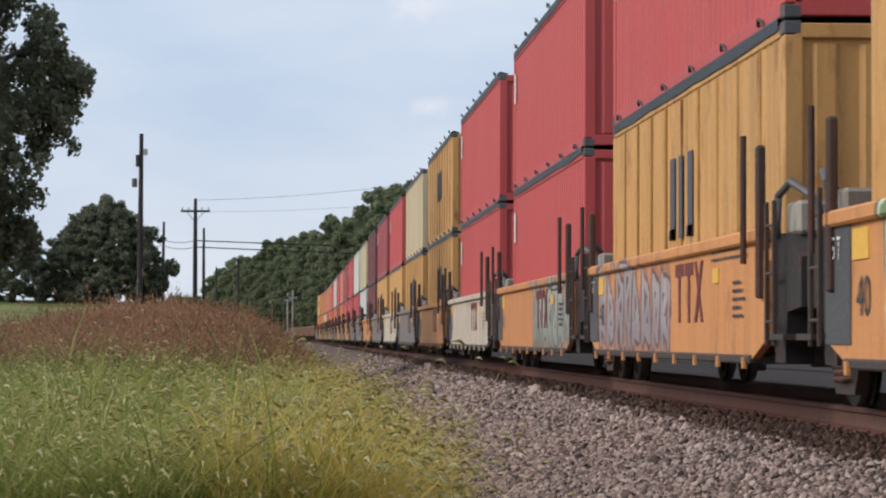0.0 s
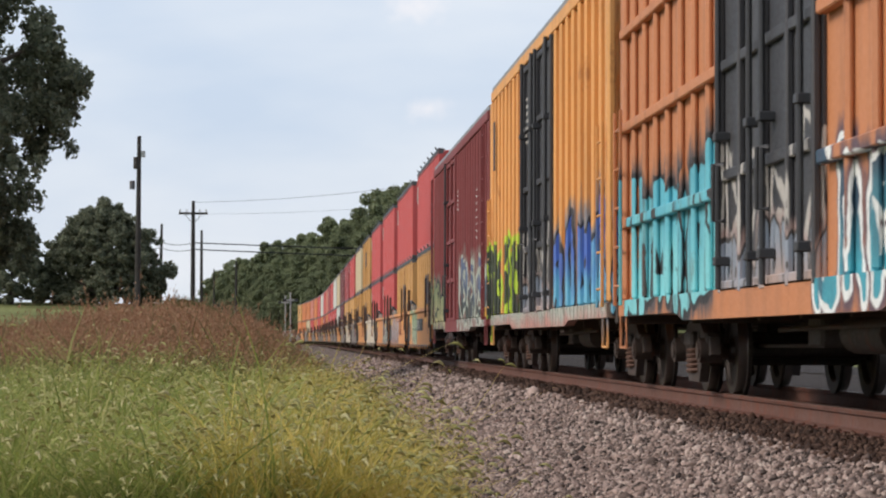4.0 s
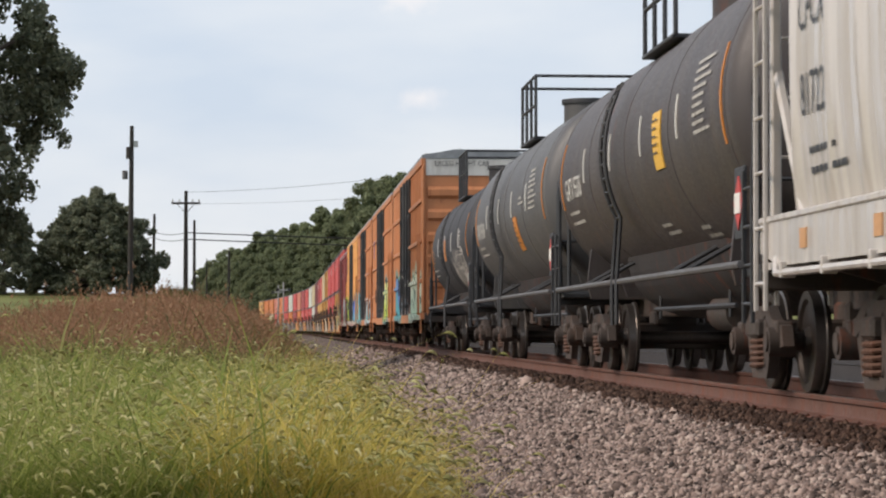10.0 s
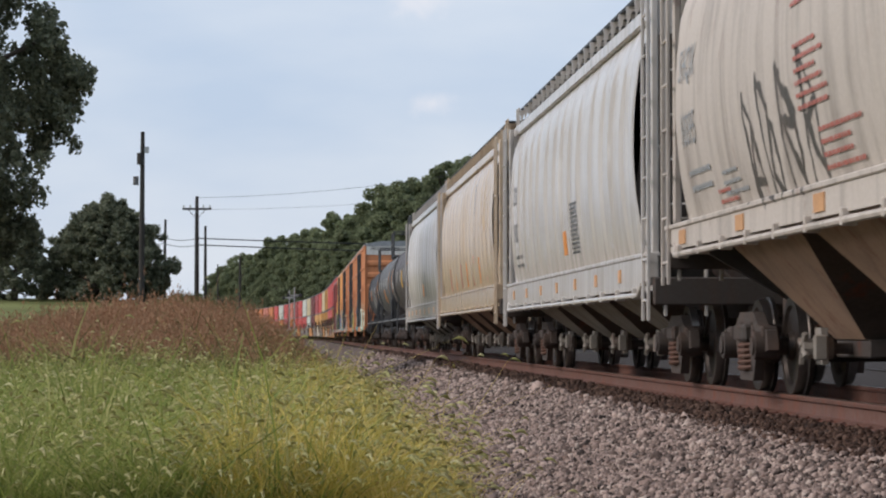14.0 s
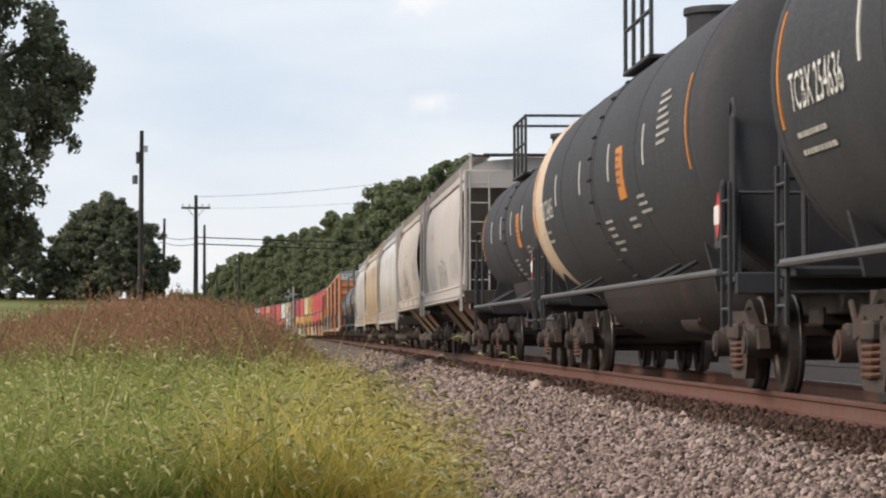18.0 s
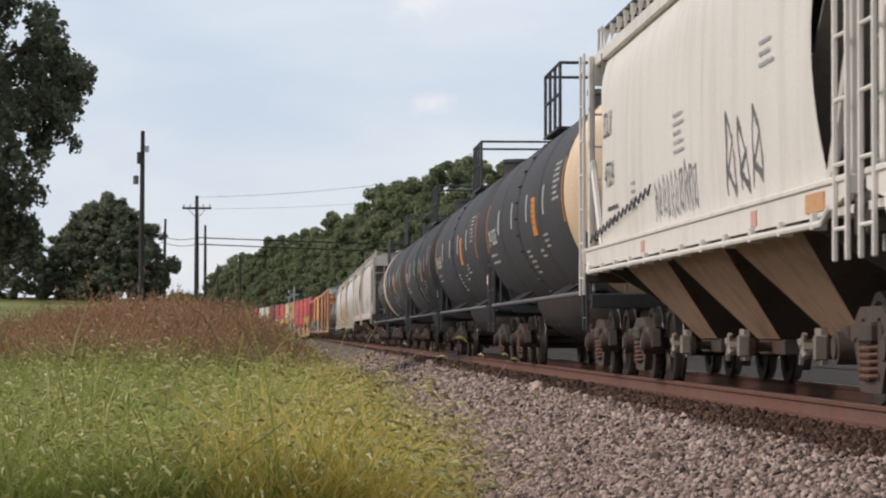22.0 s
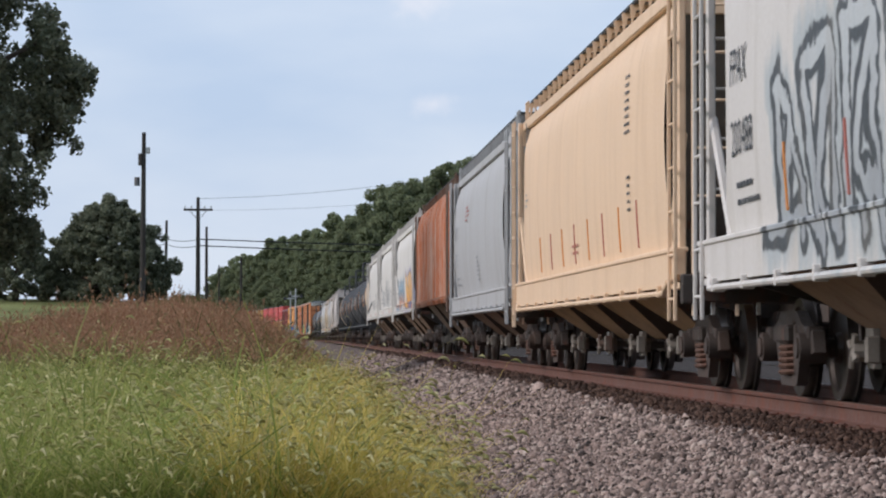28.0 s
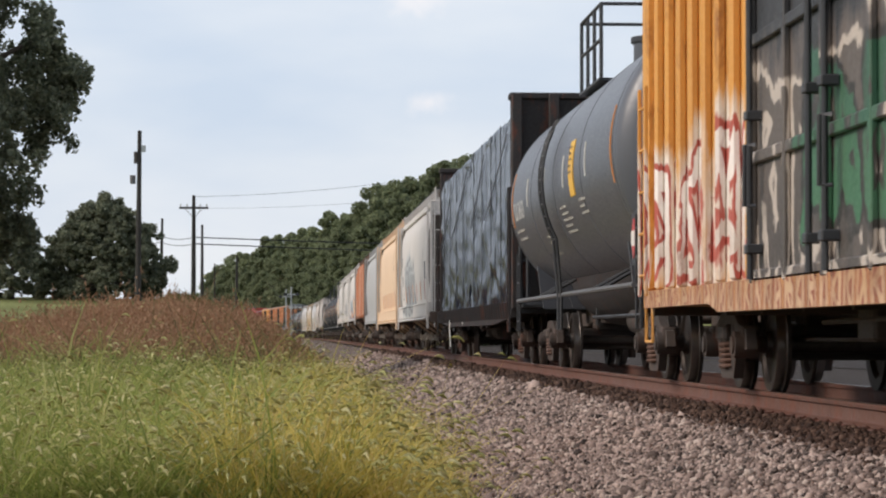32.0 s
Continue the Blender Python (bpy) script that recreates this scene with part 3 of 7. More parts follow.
            part("door_handle", Form().tube([(s * (x + 0.07), b - 0.45, zs + 0.75), (s * (x + 0.16), b - 0.4, zs + 0.75), (s * (x + 0.16), b - 0.4, zs + 1.25), (s * (x + 0.07), b - 0.45, zs + 1.25)], 0.02, 6), M_BLACKPIPE, dr)
    # ends with pressed ribs
    for s in (-1, 1):
        fm = Form()
        y = s * (h - 0.06)
        fm.box(-hw, hw, y - s * 0.02, y + s * 0.02, zs, top - 0.1)
        part("end_wall", fm, end_mat, car)
        zr = zs + 0.35
        while zr < top - 0.75:
            part("end_rib", lambda: Form().prism([(0, -0.17), (0.085, -0.08), (0.085, 0.08), (0, 0.17)], -hw + 0.1, hw - 0.1, 0), end_mat, car, key=("endrib", end_mat.name),
                 at=Matrix.Translation((0, y + s * 0.02, zr)) @ pose(0, 0, 0, 0, 0, 0 if s > 0 else 180))
            zr += 0.62
        if white_top:
            part("white_top_panel", Form().box(-hw, hw, y + s * 0.02, y + s * 0.045, top - 0.62, top - 0.02), M_WHITEPAINT, car, "white painted band at the roof end")
            if s < 0:
                lettering("EXCESS HEIGHT CAR", 0.2, car, M_DARKMARK, 1.25, top - 0.36, h + 0.002).matrix_basis = pose(0, 0, 0, 0, 0, 90)
        for x in (-1, 1):
            part("corner_post", Form().box(x * (hw - 0.04), x * (hw + 0.05), y - s * 0.1, y + s * 0.06, zs, top - 0.14, 0.015), posts, car)
        part("end_sill", Form().box(-hw, hw, y - s * 0.02, y + s * 0.12, zs - 0.1, zs + 0.16, 0.02), M_STEEL, car)
    lt = top - 2.2 if tall_end else top - 0.4
    for s in (-1, 1):
        ladder(car, posts, -hw - 0.15, s * (h - 0.1), s * (h - 0.62), zs + 0.1, lt, 0.42)
        ladder(car, posts, -hw + 0.3, s * (h + 0.14), s * (h + 0.14), zs + 0.1, lt, 0.42)
        part("sill_step", Form().tube([(-hw - 0.08, s * (h - 0.12), zs), (-hw - 0.08, s * (h - 0.12), zs - 0.38), (-hw - 0.08, s * (h - 0.6), zs - 0.38), (-hw - 0.08, s * (h - 0.6), zs)], 0.02, 6), posts, car)
        truck(car, s * (h - 2.1))
        coupler(car, s * (h + 0.25), s)
    underframe(car, M_STEEL, h, zs)
    return car


def form_turned(self):
    """Turns an outline of (y, x) pairs into x, y order."""
    self.v = [(y, x, z) for x, y, z in self.v]
    return self


Form.turned = form_turned


# ---- tank cars ----
def tankcar(label, L, r, zc, mat, mark="", mark_y=0.0, mark_mat=None, bands=(), head_mat=None, tail_mat=None, stripe=None, placards=(), stencils=(), number_size=0.42, ladder_y=0.3,
            seams=5, tall_stripes=6, end_rail=True, plate=True, seed=1, side_steps=True):
    car = thing("tank_car", label, "railway car", "freight cars of the train")
    h = L / 2
    n = 56

    def ring(y, q):
        return [(q * math.sin(2 * math.pi * j / n), y, zc + q * math.cos(2 * math.pi * j / n)) for j in range(n)]
    # shell with dished heads
    hd = 0.42
    rings = []
    for k in range(9):
        a = math.pi / 2 * k / 8
        rings.append(ring(-h - hd * math.cos(a), max(0.02, r * math.sin(a) ** 0.72)))
    for y in np.linspace(-h, h, 22)[1:-1]:
        rings.append(ring(y, r))
    for k in range(8, -1, -1):
        a = math.pi / 2 * k / 8
        rings.append(ring(h + hd * math.cos(a), max(0.02, r * math.sin(a) ** 0.72)))
    part("tank_shell", Form().loft(rings, True, True), mat, car)
    for s, m2, reach in ((1, head_mat, 1.5), (-1, tail_mat, 0.1)):
        if m2:
            rr = [ring(s * (h + hd * math.cos(math.pi / 2 * k / 8)), max(0.02, r * math.sin(math.pi / 2 * k / 8) ** 0.72) + 0.006) for k in range(9)] + [ring(s * (h - reach), r + 0.006), ring(s * (h - reach), r - 0.01)]
            part("painted_head", Form().loft(rr, True, True), m2, car, "cream painted tank head")
    for y in np.linspace(-h + 0.2, h - 0.2, seams):
        part("weld_seam", Form().loft([ring(y - 0.03, r - 0.01), ring(y - 0.022, r + 0.007), ring(y + 0.022, r + 0.007), ring(y + 0.03, r - 0.01)], True), mat, car)
    # reflective strips along the side
    for i, y in enumerate(np.linspace(h - 0.35, -h + 0.35, tall_stripes)):
        m2 = stripe or M_WHITE
        long = i in (0, tall_stripes - 1)
        panel("reflective_strip", car, M_ORANGEMARK if long else m2, y - 0.03, y + 0.03, zc + (-0.18 if not long else -0.42), zc + (0.26 if not long else 0.5), 0, r, zc)
    # saddles and stub sills
    for s in (-1, 1):
        y = s * (h - 1.35)
        q = [(1.2, 0.98), (1.25, 1.2), (r * 0.80, zc - r * 0.66), (r * 0.6, zc - r * 0.82)]
        part("saddle", Form().prism(q + [(0.0, zc - r)] + [(-a, b) for a, b in q[::-1]], y - 0.05, y + 0.05, 1), mat, car)
        for d in (-0.75, 0.75):
            for x in (-1, 1):
                part("saddle_web", Form().prism([(x * 0.8, 1.0), (x * 0.98, zc - r * 0.74), (x * 0.7, zc - r * 0.88), (x * 0.4, 1.0)], y + d - 0.03, y + d + 0.03, 1), mat, car)
        part("stub_sill", Form().box(-0.24, 0.24, y - s * 1.6, s * (h + 0.95), 0.74, 1.08, 0.02), M_STEEL, car)
        part("end_platform", Form().box(-1.42, 1.42, s * (h + 0.25), s * (h + 0.98), 1.02, 1.09, 0.012), M_BLACKPIPE, car)
        part("head_block", Form().box(-1.4, 1.4, s * (h + 0.9), s * (h + 1.0), 0.92, 1.12, 0.012), M_BLACKPIPE, car)
        # end rail hoop and ladders
        for x in (-1, 1):
            part("side_hoop", Form().tube([(x * 1.40, s * (h + 0.9), 1.1), (x * 1.40, s * (h + 0.9), 2.55), (x * 1.38, s * (h + 0.78), 2.72), (x * 1.34, s * (h + 0.45), 2.72), (x * 1.32, s * (h + 0.33), 2.6), (x * 1.32, s * (h + 0.33), 1.1)], 0.028, 8), M_BLACKPIPE, car)
            ladder(car, M_BLACKPIPE, x * 1.44, s * (h + 0.90), s * (h + 0.48), 0.62, 1.95, 0.34)
        part("end_handrail", Form().tube([(-1.36, s * (h + 0.95), 1.1), (-1.36, s * (h + 0.95), 1.85), (1.36, s * (h + 0.95), 1.85), (1.36, s * (h + 0.95), 1.1)], 0.022, 6), M_BLACKPIPE, car)
        truck(car, s * (h - 0.95))
        coupler(car, s * (h + 1.15), s)
        if plate and s < 0:
            y, z = -h - 0.12, 1.68
            ph = part("placard_holder", Form().box(-1.42, -1.39, y - 0.24, y + 0.24, z - 0.32, z + 0.32, 0.01), M_BLACKPIPE, car)
            part("hazard_placard", Form().prism([(y - 0.22, z), (y, z + 0.24), (y + 0.22, z), (y, z - 0.24)], -1.432, -1.42), M_PLACARDRED, ph, "red and white diamond placard")
            part("placard_centre", Form().box(-1.440, -1.430, y - 0.14, y + 0.14, z - 0.09, z + 0.09), M_WHITE, ph)
    # side running pipe and brackets
    for x in (-1, 1):
        part("side_rail", Form().tube([(x * 1.47, -h - 0.5, 1.13), (x * 1.47, h + 0.5, 1.13)], 0.036, 8), M_GREYPIPE, car)
        for y in (-h * 0.6, -h * 0.45, h * 0.45, h * 0.6):
            part("rail_bracket", lambda: Form().tube([(-1.47, 0, 1.13), (-0.95, 0, 1.42)], 0.03, 6), M_BLACKPIPE, car, key="rail_bracket",
                 at=shift(0, y, 0) @ pose(0, 0, 0, 0, 0, 0 if x < 0 else 180))
    # top platform, nozzle housing and railing
    zt = zc + r
    zp = zc + math.sqrt(r * r - 0.95 ** 2) + 0.03
    for x in (-1, 1):
        part("walkway", Form().box(x * 0.62, x * 1.12, -1.25, 1.25, zp - 0.04, zp + 0.01, 0.01), M_BLACKPIPE, car)
        for y in (-1.25, -0.42, 0.42, 1.25):
            part("railing_post", lambda: Form().tube([(0, 0, 0), (0, 0, 1.05)], 0.028, 8), M_BLACKPIPE, car, key="railing_post", at=shift(x * 1.08, y, zp))
        for z in (0.55, 1.05):
            part("railing", Form().tube([(x * 1.08, -1.25, zp + z), (x * 1.08, 1.25, zp + z)], 0.026, 8), M_BLACKPIPE, car)
    part("valve_housing", Form().tube([(0, 0, zt - 0.1), (0, 0, zt + 0.36)], 0.46, 24), mat, car)
    part("housing_lid", Form().tube([(0, 0, zt + 0.36), (0, 0, zt + 0.44)], 0.50, 24), M_BLACKPIPE, car)
    part("manway", Form().tube([(0, -0.85, zt - 0.1), (0, -0.85, zt + 0.18)], 0.28, 18), mat, car)
    for y in (-1.25, 1.25):
        part("railing", Form().tube([(-1.08, y, zp + 1.05), (1.08, y, zp + 1.05)], 0.026, 8), M_BLACKPIPE, car)
    # curved side ladder over the shell
    if not side_steps:      # a bolted band instead
        part("shell_band", Form().loft([ring(ladder_y - 0.07, r - 0.01), ring(ladder_y - 0.06, r + 0.012), ring(ladder_y + 0.06, r + 0.012), ring(ladder_y + 0.07, r - 0.01)], True), mat, car)
        for a in np.linspace(radians(-50), radians(55), 12):
            for y in (-0.1, 0.1):
                part("band_bolt", lambda: Form().tube([(0.02, 0, 0), (-0.03, 0, 0)], 0.022, 6), M_BLACKPIPE, car, key="band_bolt", at=shift(-(r + 0.01) * math.cos(a), ladder_y + y, zc + r * math.sin(a)) @ pose(0, 0, 0, 0, math.degrees(a), 0))
    for s in ((-1, 1) if side_steps else ()):
        arc = [(s * (r + 0.14) * math.cos(a), zc + (r + 0.14) * math.sin(a)) for a in np.linspace(radians(-28), radians(30), 11)]
        arc = [(s * 1.5, 0.62), (s * 1.5, 1.1)] + arc
        fm = Form()
        for y in (-0.21, 0.21):
            fm.tube([(x, ladder_y + y, z) for x, z in arc], 0.026, 6)
        ld = part("side_ladder", fm, M_BLACKPIPE, car)
        for i in range(2, len(arc)):
            part("rung", lambda: Form().tube([(0, -0.21, 0), (0, 0.21, 0)], 0.016, 6), M_BLACKPIPE, ld, key="tank_rung", at=shift(arc[i][0], ladder_y, arc[i][1]))
    # bottom outlet and pipes
    fm = Form()
    fm.tube([(0, 0.4, zc - r + 0.05), (0, 0.4, zc - r - 0.35)], 0.16, 14)
    fm.tube([(-0.7, -3.0, 0.82), (-0.7, 3.0, 0.82)], 0.03, 6)
    for y in (-2.6, 2.6):
        fm.tube([(-0.7, y, 0.7), (-0.7, y, zc - r * 0.8)], 0.022, 6)
    part("outlet_piping", fm, M_BLACKPIPE, car)
    # added dark body along the bottom, standing in for the shade under the tank
    half_l, zj = h - 2.6, zc - r + 0.35
    belly = [[(0.95 * w * math.cos(a), y, zj - d * math.sin(a)) for a in np.linspace(0, math.pi, 13)]
            for y, w, d in ((-half_l, 0.5, 0.35), (-half_l + 0.7, 1.0, 0.8), (half_l - 0.7, 1.0, 0.8), (half_l, 0.5, 0.35))]
    part("bottom_jacket", Form().loft(belly, True, True), M_BROWNSTEEL, car, "dark form added for the shade under the tank")
    part("brake_reservoir", Form().tube([(-0.5, -2.3, 0.75), (-0.5, -1.0, 0.75)], 0.2, 16), M_STEEL, car)
    # writing
    if mark:
        lettering(mark, number_size, car, mark_mat or M_WHITE, mark_y, zc - 0.32, 0, r, zc)
        bars(car, M_FADED, mark_y, zc - 0.52, 0, 2, 1.6, 0.04, 0.09, seed, r, zc)
    for y, z, w, hh, m2 in placards:
        z -= 0.7
        panel("placard", car, m2, y - w, y, zc + z, zc + z + hh, 0, r, zc)
        bars(car, M_DARKMARK, y - 0.05, zc + z + hh - 0.1, 0, 5, w - 0.1, 0.025, 0.06, seed + 5, r + 0.012, zc)
    for y, z, rows, w in stencils:
        z -= 0.55
        bars(car, M_FADED, y, zc + z, 0, rows, w, 0.034, 0.05, seed + int(abs(y) * 10), r, zc)
    return car


# ---- covered hoppers ----
def gate_gear_form():
    """The crank head that opens an outlet: a bracket, a socket disc with four lugs, a shaft."""
    fm = Form()
    fm.prism([(-0.16, 0.30), (-0.13, 0.62), (0.15, 0.62), (0.10, 0.30)], -0.90, -0.84)
    fm.tube([(-0.78, 0, 0.44), (-1.04, 0, 0.44)], [0.10, 0.085], 10)
    for k in range(4):
        a = math.pi / 2 * k + 0.5
        fm.tube([(-1.03, 0.04 * math.cos(a), 0.44 + 0.04 * math.sin(a)), (-1.03, 0.15 * math.cos(a), 0.44 + 0.15 * math.sin(a))], 0.028, 5)
    fm.box(-0.98, -0.86, -0.24, -0.18, 0.34, 0.56, 0.015)
    return fm


def hopper(label, L, body, sill_mat=None, zs=1.06, sill_h=0.36, top=4.25, bulge=0.10, ribs=0, corrugated=0, bays=3, marks="", number="", mark_mat=None, chute_mat=None, frame_mat=None,
           end_inset=1.1, tags=None, squares=(), seed=1, stencils=(), diag=0, hw=1.56):
    car = thing("hopper_car", label, "railway car", "freight cars of the train")
    h = L / 2
    sill_mat, chute_mat, frame_mat = sill_mat or body, chute_mat or M_CHUTE, frame_mat or body
    zb = zs + sill_h

    def side_x(z):
        t = (z - zb) / (top - zb)
        return hw - 0.04 + bulge * math.sin(math.pi * min(1, max(0, t)) ** 0.9) - 0.14 * max(0, t - 0.82) / 0.18

    def half(z):
        """Half length of the body at a height: the ends slope in towards the sill."""
        t = (z - zb) / (top - zb)
        if corrugated:
            return h - 0.55 - end_inset * max(0.0, 0.5 - t)
        return h - 0.50 - end_inset * (0.35 + 0.45 * math.sin(math.pi * min(1.0, max(0.0, 0.1 + 0.9 * t))))
    nz = 14
    zz = [zb + (top - zb) * i / nz for i in range(nz + 1)]
    fm = Form()
    ny = 60 if not ribs else ribs * 14
    us = [-1 + 2 * j / ny for j in range(ny + 1)]
    if corrugated:      # square upright ribs with steep flanks
        us = [-1 + 2 * (k + f) / corrugated for k in range(corrugated) for f in (0.0, 0.07, 0.48, 0.55)] + [1.0]
    grid = {}
    for s in (-1, 1):
        rows = []
        for z in zz:
            row = []
            for j, u in enumerate(us):
                off = 0.0
                if corrugated:
                    off = 0.15 if j % 4 in (1, 2) else 0.0
                elif ribs:
                    t = (z - zb) / (top - zb)
                    off = 0.042 * max(0.0, math.cos(math.pi * ribs * (u + 0.018 * math.sin(9 * u)))) ** 10 * math.sin(math.pi * min(1, t * 1.05)) ** 0.6
                row.append((s * (side_x(z) - 0.05 + off), u * half(z), z))
            rows.append(row)
        fm.loft(rows, False)
        grid[s] = rows
    fm.loft([grid[-1][-1], grid[1][-1]], False)
    part("body", fm, body, car)
    # roof with rounded edge
    fm = Form()
    hx = side_x(top)
    poly = [(-hx - 0.03, top - 0.05), (-hx - 0.03, top + 0.05), (-hx * 0.72, top + 0.22), (0, top + 0.30), (hx * 0.72, top + 0.22), (hx + 0.03, top + 0.05), (hx + 0.03, top - 0.05)]
    fm.prism(poly, -h + 0.35, h - 0.35, 1)
    part("roof", fm, body, car)
    for s in (-1, 1):
        part("roof_rail", Form().box(s * (hx - 0.02), s * (hx + 0.07), -h + 0.3, h - 0.3, top - 0.14, top + 0.02, 0.015), body, car)
    for y in np.linspace(-h + 1.6, h - 1.6, 8):
        part("hatch", lambda: Form().box(-0.32, 0.32, -0.7, 0.7, 0, 0.12, 0.03), body, car, key=("hatch", body.name), at=shift(0, y, top + 0.28))
    # running boards round the roof
    for s in (-1, 1):
        part("running_board", Form().box(s * (hx - 0.42), s * (hx - 0.04), -h + 0.5, h - 0.5, top + 0.33, top + 0.37), M_GRATE, car)
        for y in (np.linspace(-h + 0.6, h - 0.6, 24) if s < 0 else ()):
            part("board_bracket", lambda: Form().prism([(0.0, 0.0), (-0.02, 0.25), (0.42, 0.25), (0.42, 0.21), (0.06, 0.19)], -0.014, 0.014, 1), frame_mat, car, key=("board_bracket", frame_mat.name), at=shift(s * (hx - 0.03), y, top + 0.08) @ pose(0, 0, 0, 0, 0, 0 if s < 0 else 180))
    for s in (-1, 1):
        part("end_running_board", Form().box(-1.1, 1.1, s * (h - 0.62), s * (h - 0.1), top + 0.33, top + 0.37), M_GRATE, car)
        part("roof_grab", Form().tube([(-hx, s * (h - 0.55), top), (-hx, s * (h - 0.55), top + 0.36), (-hx, s * (h - 0.15), top + 0.36), (-hx, s * (h - 0.15), top)], 0.022, 6), frame_mat, car)
    # side sill
    for s in (-1, 1):
        sl = part("side_sill", Form().prism([(-h + 0.1, zb + 0.02), (-h + 0.1, zs + 0.12), (-h + 0.9, zs), (h - 0.9, zs), (h - 0.1, zs + 0.12), (h - 0.1, zb + 0.02)], s * (hw - 0.06), s * (hw + 0.03)), sill_mat, car)
        if not corrugated:
            part("sill_pipe", Form().tube([(s * (hw + 0.02), -h + 0.75, zs + 0.06), (s * (hw + 0.05), -h + 0.9, zs - 0.06), (s * (hw + 0.05), h - 0.9, zs - 0.06), (s * (hw + 0.02), h - 0.75, zs + 0.06)], 0.03, 8), sill_mat, sl)
        part("sill_flange", Form().box(s * (hw - 0.1), s * (hw + 0.05), -h + 0.12, h - 0.12, zb - 0.01, zb + 0.04, 0.01), sill_mat, sl)
        for y in (np.linspace(-h + 1.2, h - 1.2, 12) if s < 0 else ()):
            part("sill_hanger", lambda: Form().box(-0.05, 0.07, -0.03, 0.03, -0.10, 0.03, 0.008), sill_mat, sl, key=("sill_hanger", sill_mat.name), at=shift(s * (hw + 0.03), y, zs))
    # chutes: funnels with slanted side faces, and end faces coloured dark for shade
    span = 2 * (h - 2.7)
    w = span / bays
    for i in range(bays):
        y0 = -span / 2 + i * w
        fm = Form()
        a, b = y0 + 0.05, y0 + w - 0.05
        m0, m1 = y0 + w * 0.34, y0 + w * 0.66
        x0, x1 = hw - 0.06, 0.62
        top4 = [(-x0, a, zs + 0.12), (x0, a, zs + 0.12), (x0, b, zs + 0.12), (-x0, b, zs + 0.12)]
        low4 = [(-x1, m0, 0.52), (x1, m0, 0.52), (x1, m1, 0.52), (-x1, m1, 0.52)]
        fm.loft([top4, low4], True, True)
        # both end faces take the darker material: shade put into the colour
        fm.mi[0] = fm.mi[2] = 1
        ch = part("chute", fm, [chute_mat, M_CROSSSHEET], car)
        fm = Form()
        fm.box(-0.6, 0.6, m0 - 0.06, m1 + 0.06, 0.36, 0.52, 0.015)
        fm.tube([(-0.95, (m0 + m1) / 2, 0.44), (0.95, (m0 + m1) / 2, 0.44)], 0.05, 10)
        part("outlet_gate", fm, M_GATE, ch)
        for s in (-1, 1):
            part("gate_gear", gate_gear_form, M_GEAR, car, key="gate_gear", at=shift(0, (m0 + m1) / 2, 0) @ pose(0, 0, 0, 0, 0, 0 if s < 0 else 180))
    # end slope sheets
    for s in (-1, 1):
        fm = Form()
        ya, yb, x = s * (half(top) - 0.02), s * (h - 3.3), hw - 0.1
        fm.loft([[(-x, ya, top - 0.05), (x, ya, top - 0.05), (x, ya - s * 0.06, top - 0.05), (-x, ya - s * 0.06, top - 0.05)],
                 [(-x, s * (half(top) - 0.4), top - 1.1), (x, s * (half(top) - 0.4), top - 1.1), (x, s * (half(top) - 0.46), top - 1.1), (-x, s * (half(top) - 0.46), top - 1.1)],
                 [(-x, yb, zs + 0.12), (x, yb, zs + 0.12), (x, yb - s * 0.06, zs + 0.12), (-x, yb - s * 0.06, zs + 0.12)]], True, True)
        part("slope_sheet", fm, M_SLOPE, car)
        for x in (-1, 1):
            part("end_post", Form().box(x * (hw - 0.10), x * (hw - 0.02), s * (h - 0.36), s * (h - 0.26), zs + 0.1, top, 0.015), frame_mat, car)
            part("end_brace", Form().tube([(x * (hw - 0.08), s * (h - 0.32), zb + 1.2), (x * (hw - 0.1), s * (h - 1.35), zb)], 0.045, 6), frame_mat, car)
            ladder(car, frame_mat, x * (hw + 0.05), s * (h - 0.02), s * (h - 0.45), zs - 0.35, top + 0.02, 0.46)
        ladder(car, frame_mat, -hw + 0.35, s * (h + 0.03), s * (h + 0.03), zs - 0.3, top - 0.1, 0.46)
        part("end_platform", Form().box(-hw, hw, s * (h - 0.9), s * (h + 0.05), zs - 0.02, zs + 0.04), frame_mat, car)
        part("end_wall_frame", Form().box(-hw + 0.1, hw - 0.1, s * (h - 0.36), s * (h - 0.3), top - 0.4, top, 0.01), frame_mat, car)
        part("end_sill", Form().box(-hw, hw, s * (h - 0.05), s * (h + 0.08), zs - 0.18, zs + 0.12, 0.015), M_STEEL, car)
        part("bolster_web", Form().prism([(-hw, zs), (-0.4, 0.75), (0.4, 0.75), (hw, zs)], s * (h - 1.95), s * (h - 1.85), 1), M_STEEL, car)
        truck(car, s * (h - 1.85))
        coupler(car, s * (h + 0.3), s)
    part("brake_cylinder", Form().tube([(-0.55, h - 1.3, zs + 0.35), (-0.55, h - 0.7, zs + 0.35)], 0.18, 14), M_STEEL, car)
    part("air_reservoir", Form().tube([(-0.5, -h + 1.5, zs + 0.3), (-0.5, -h + 0.6, zs + 0.3)], 0.2, 14), M_STEEL, car)
    part("centre_sill", Form().box(-0.22, 0.22, -h, h, 0.76, 1.04, 0.02), M_STEEL, car)
    mm = mark_mat or M_DARKMARK
    skin = lambda z: side_x(z) - 0.05 + (0.15 if corrugated else 0)
    if marks:
        lettering(marks, 0.46, car, mm, half(zb + 1.9) - 0.35, zb + 1.38, 0, surf=skin)
    if number:
        lettering(number, 0.46, car, mm, half(zb + 1.2) - 0.3, zb + 0.74, 0, surf=skin)
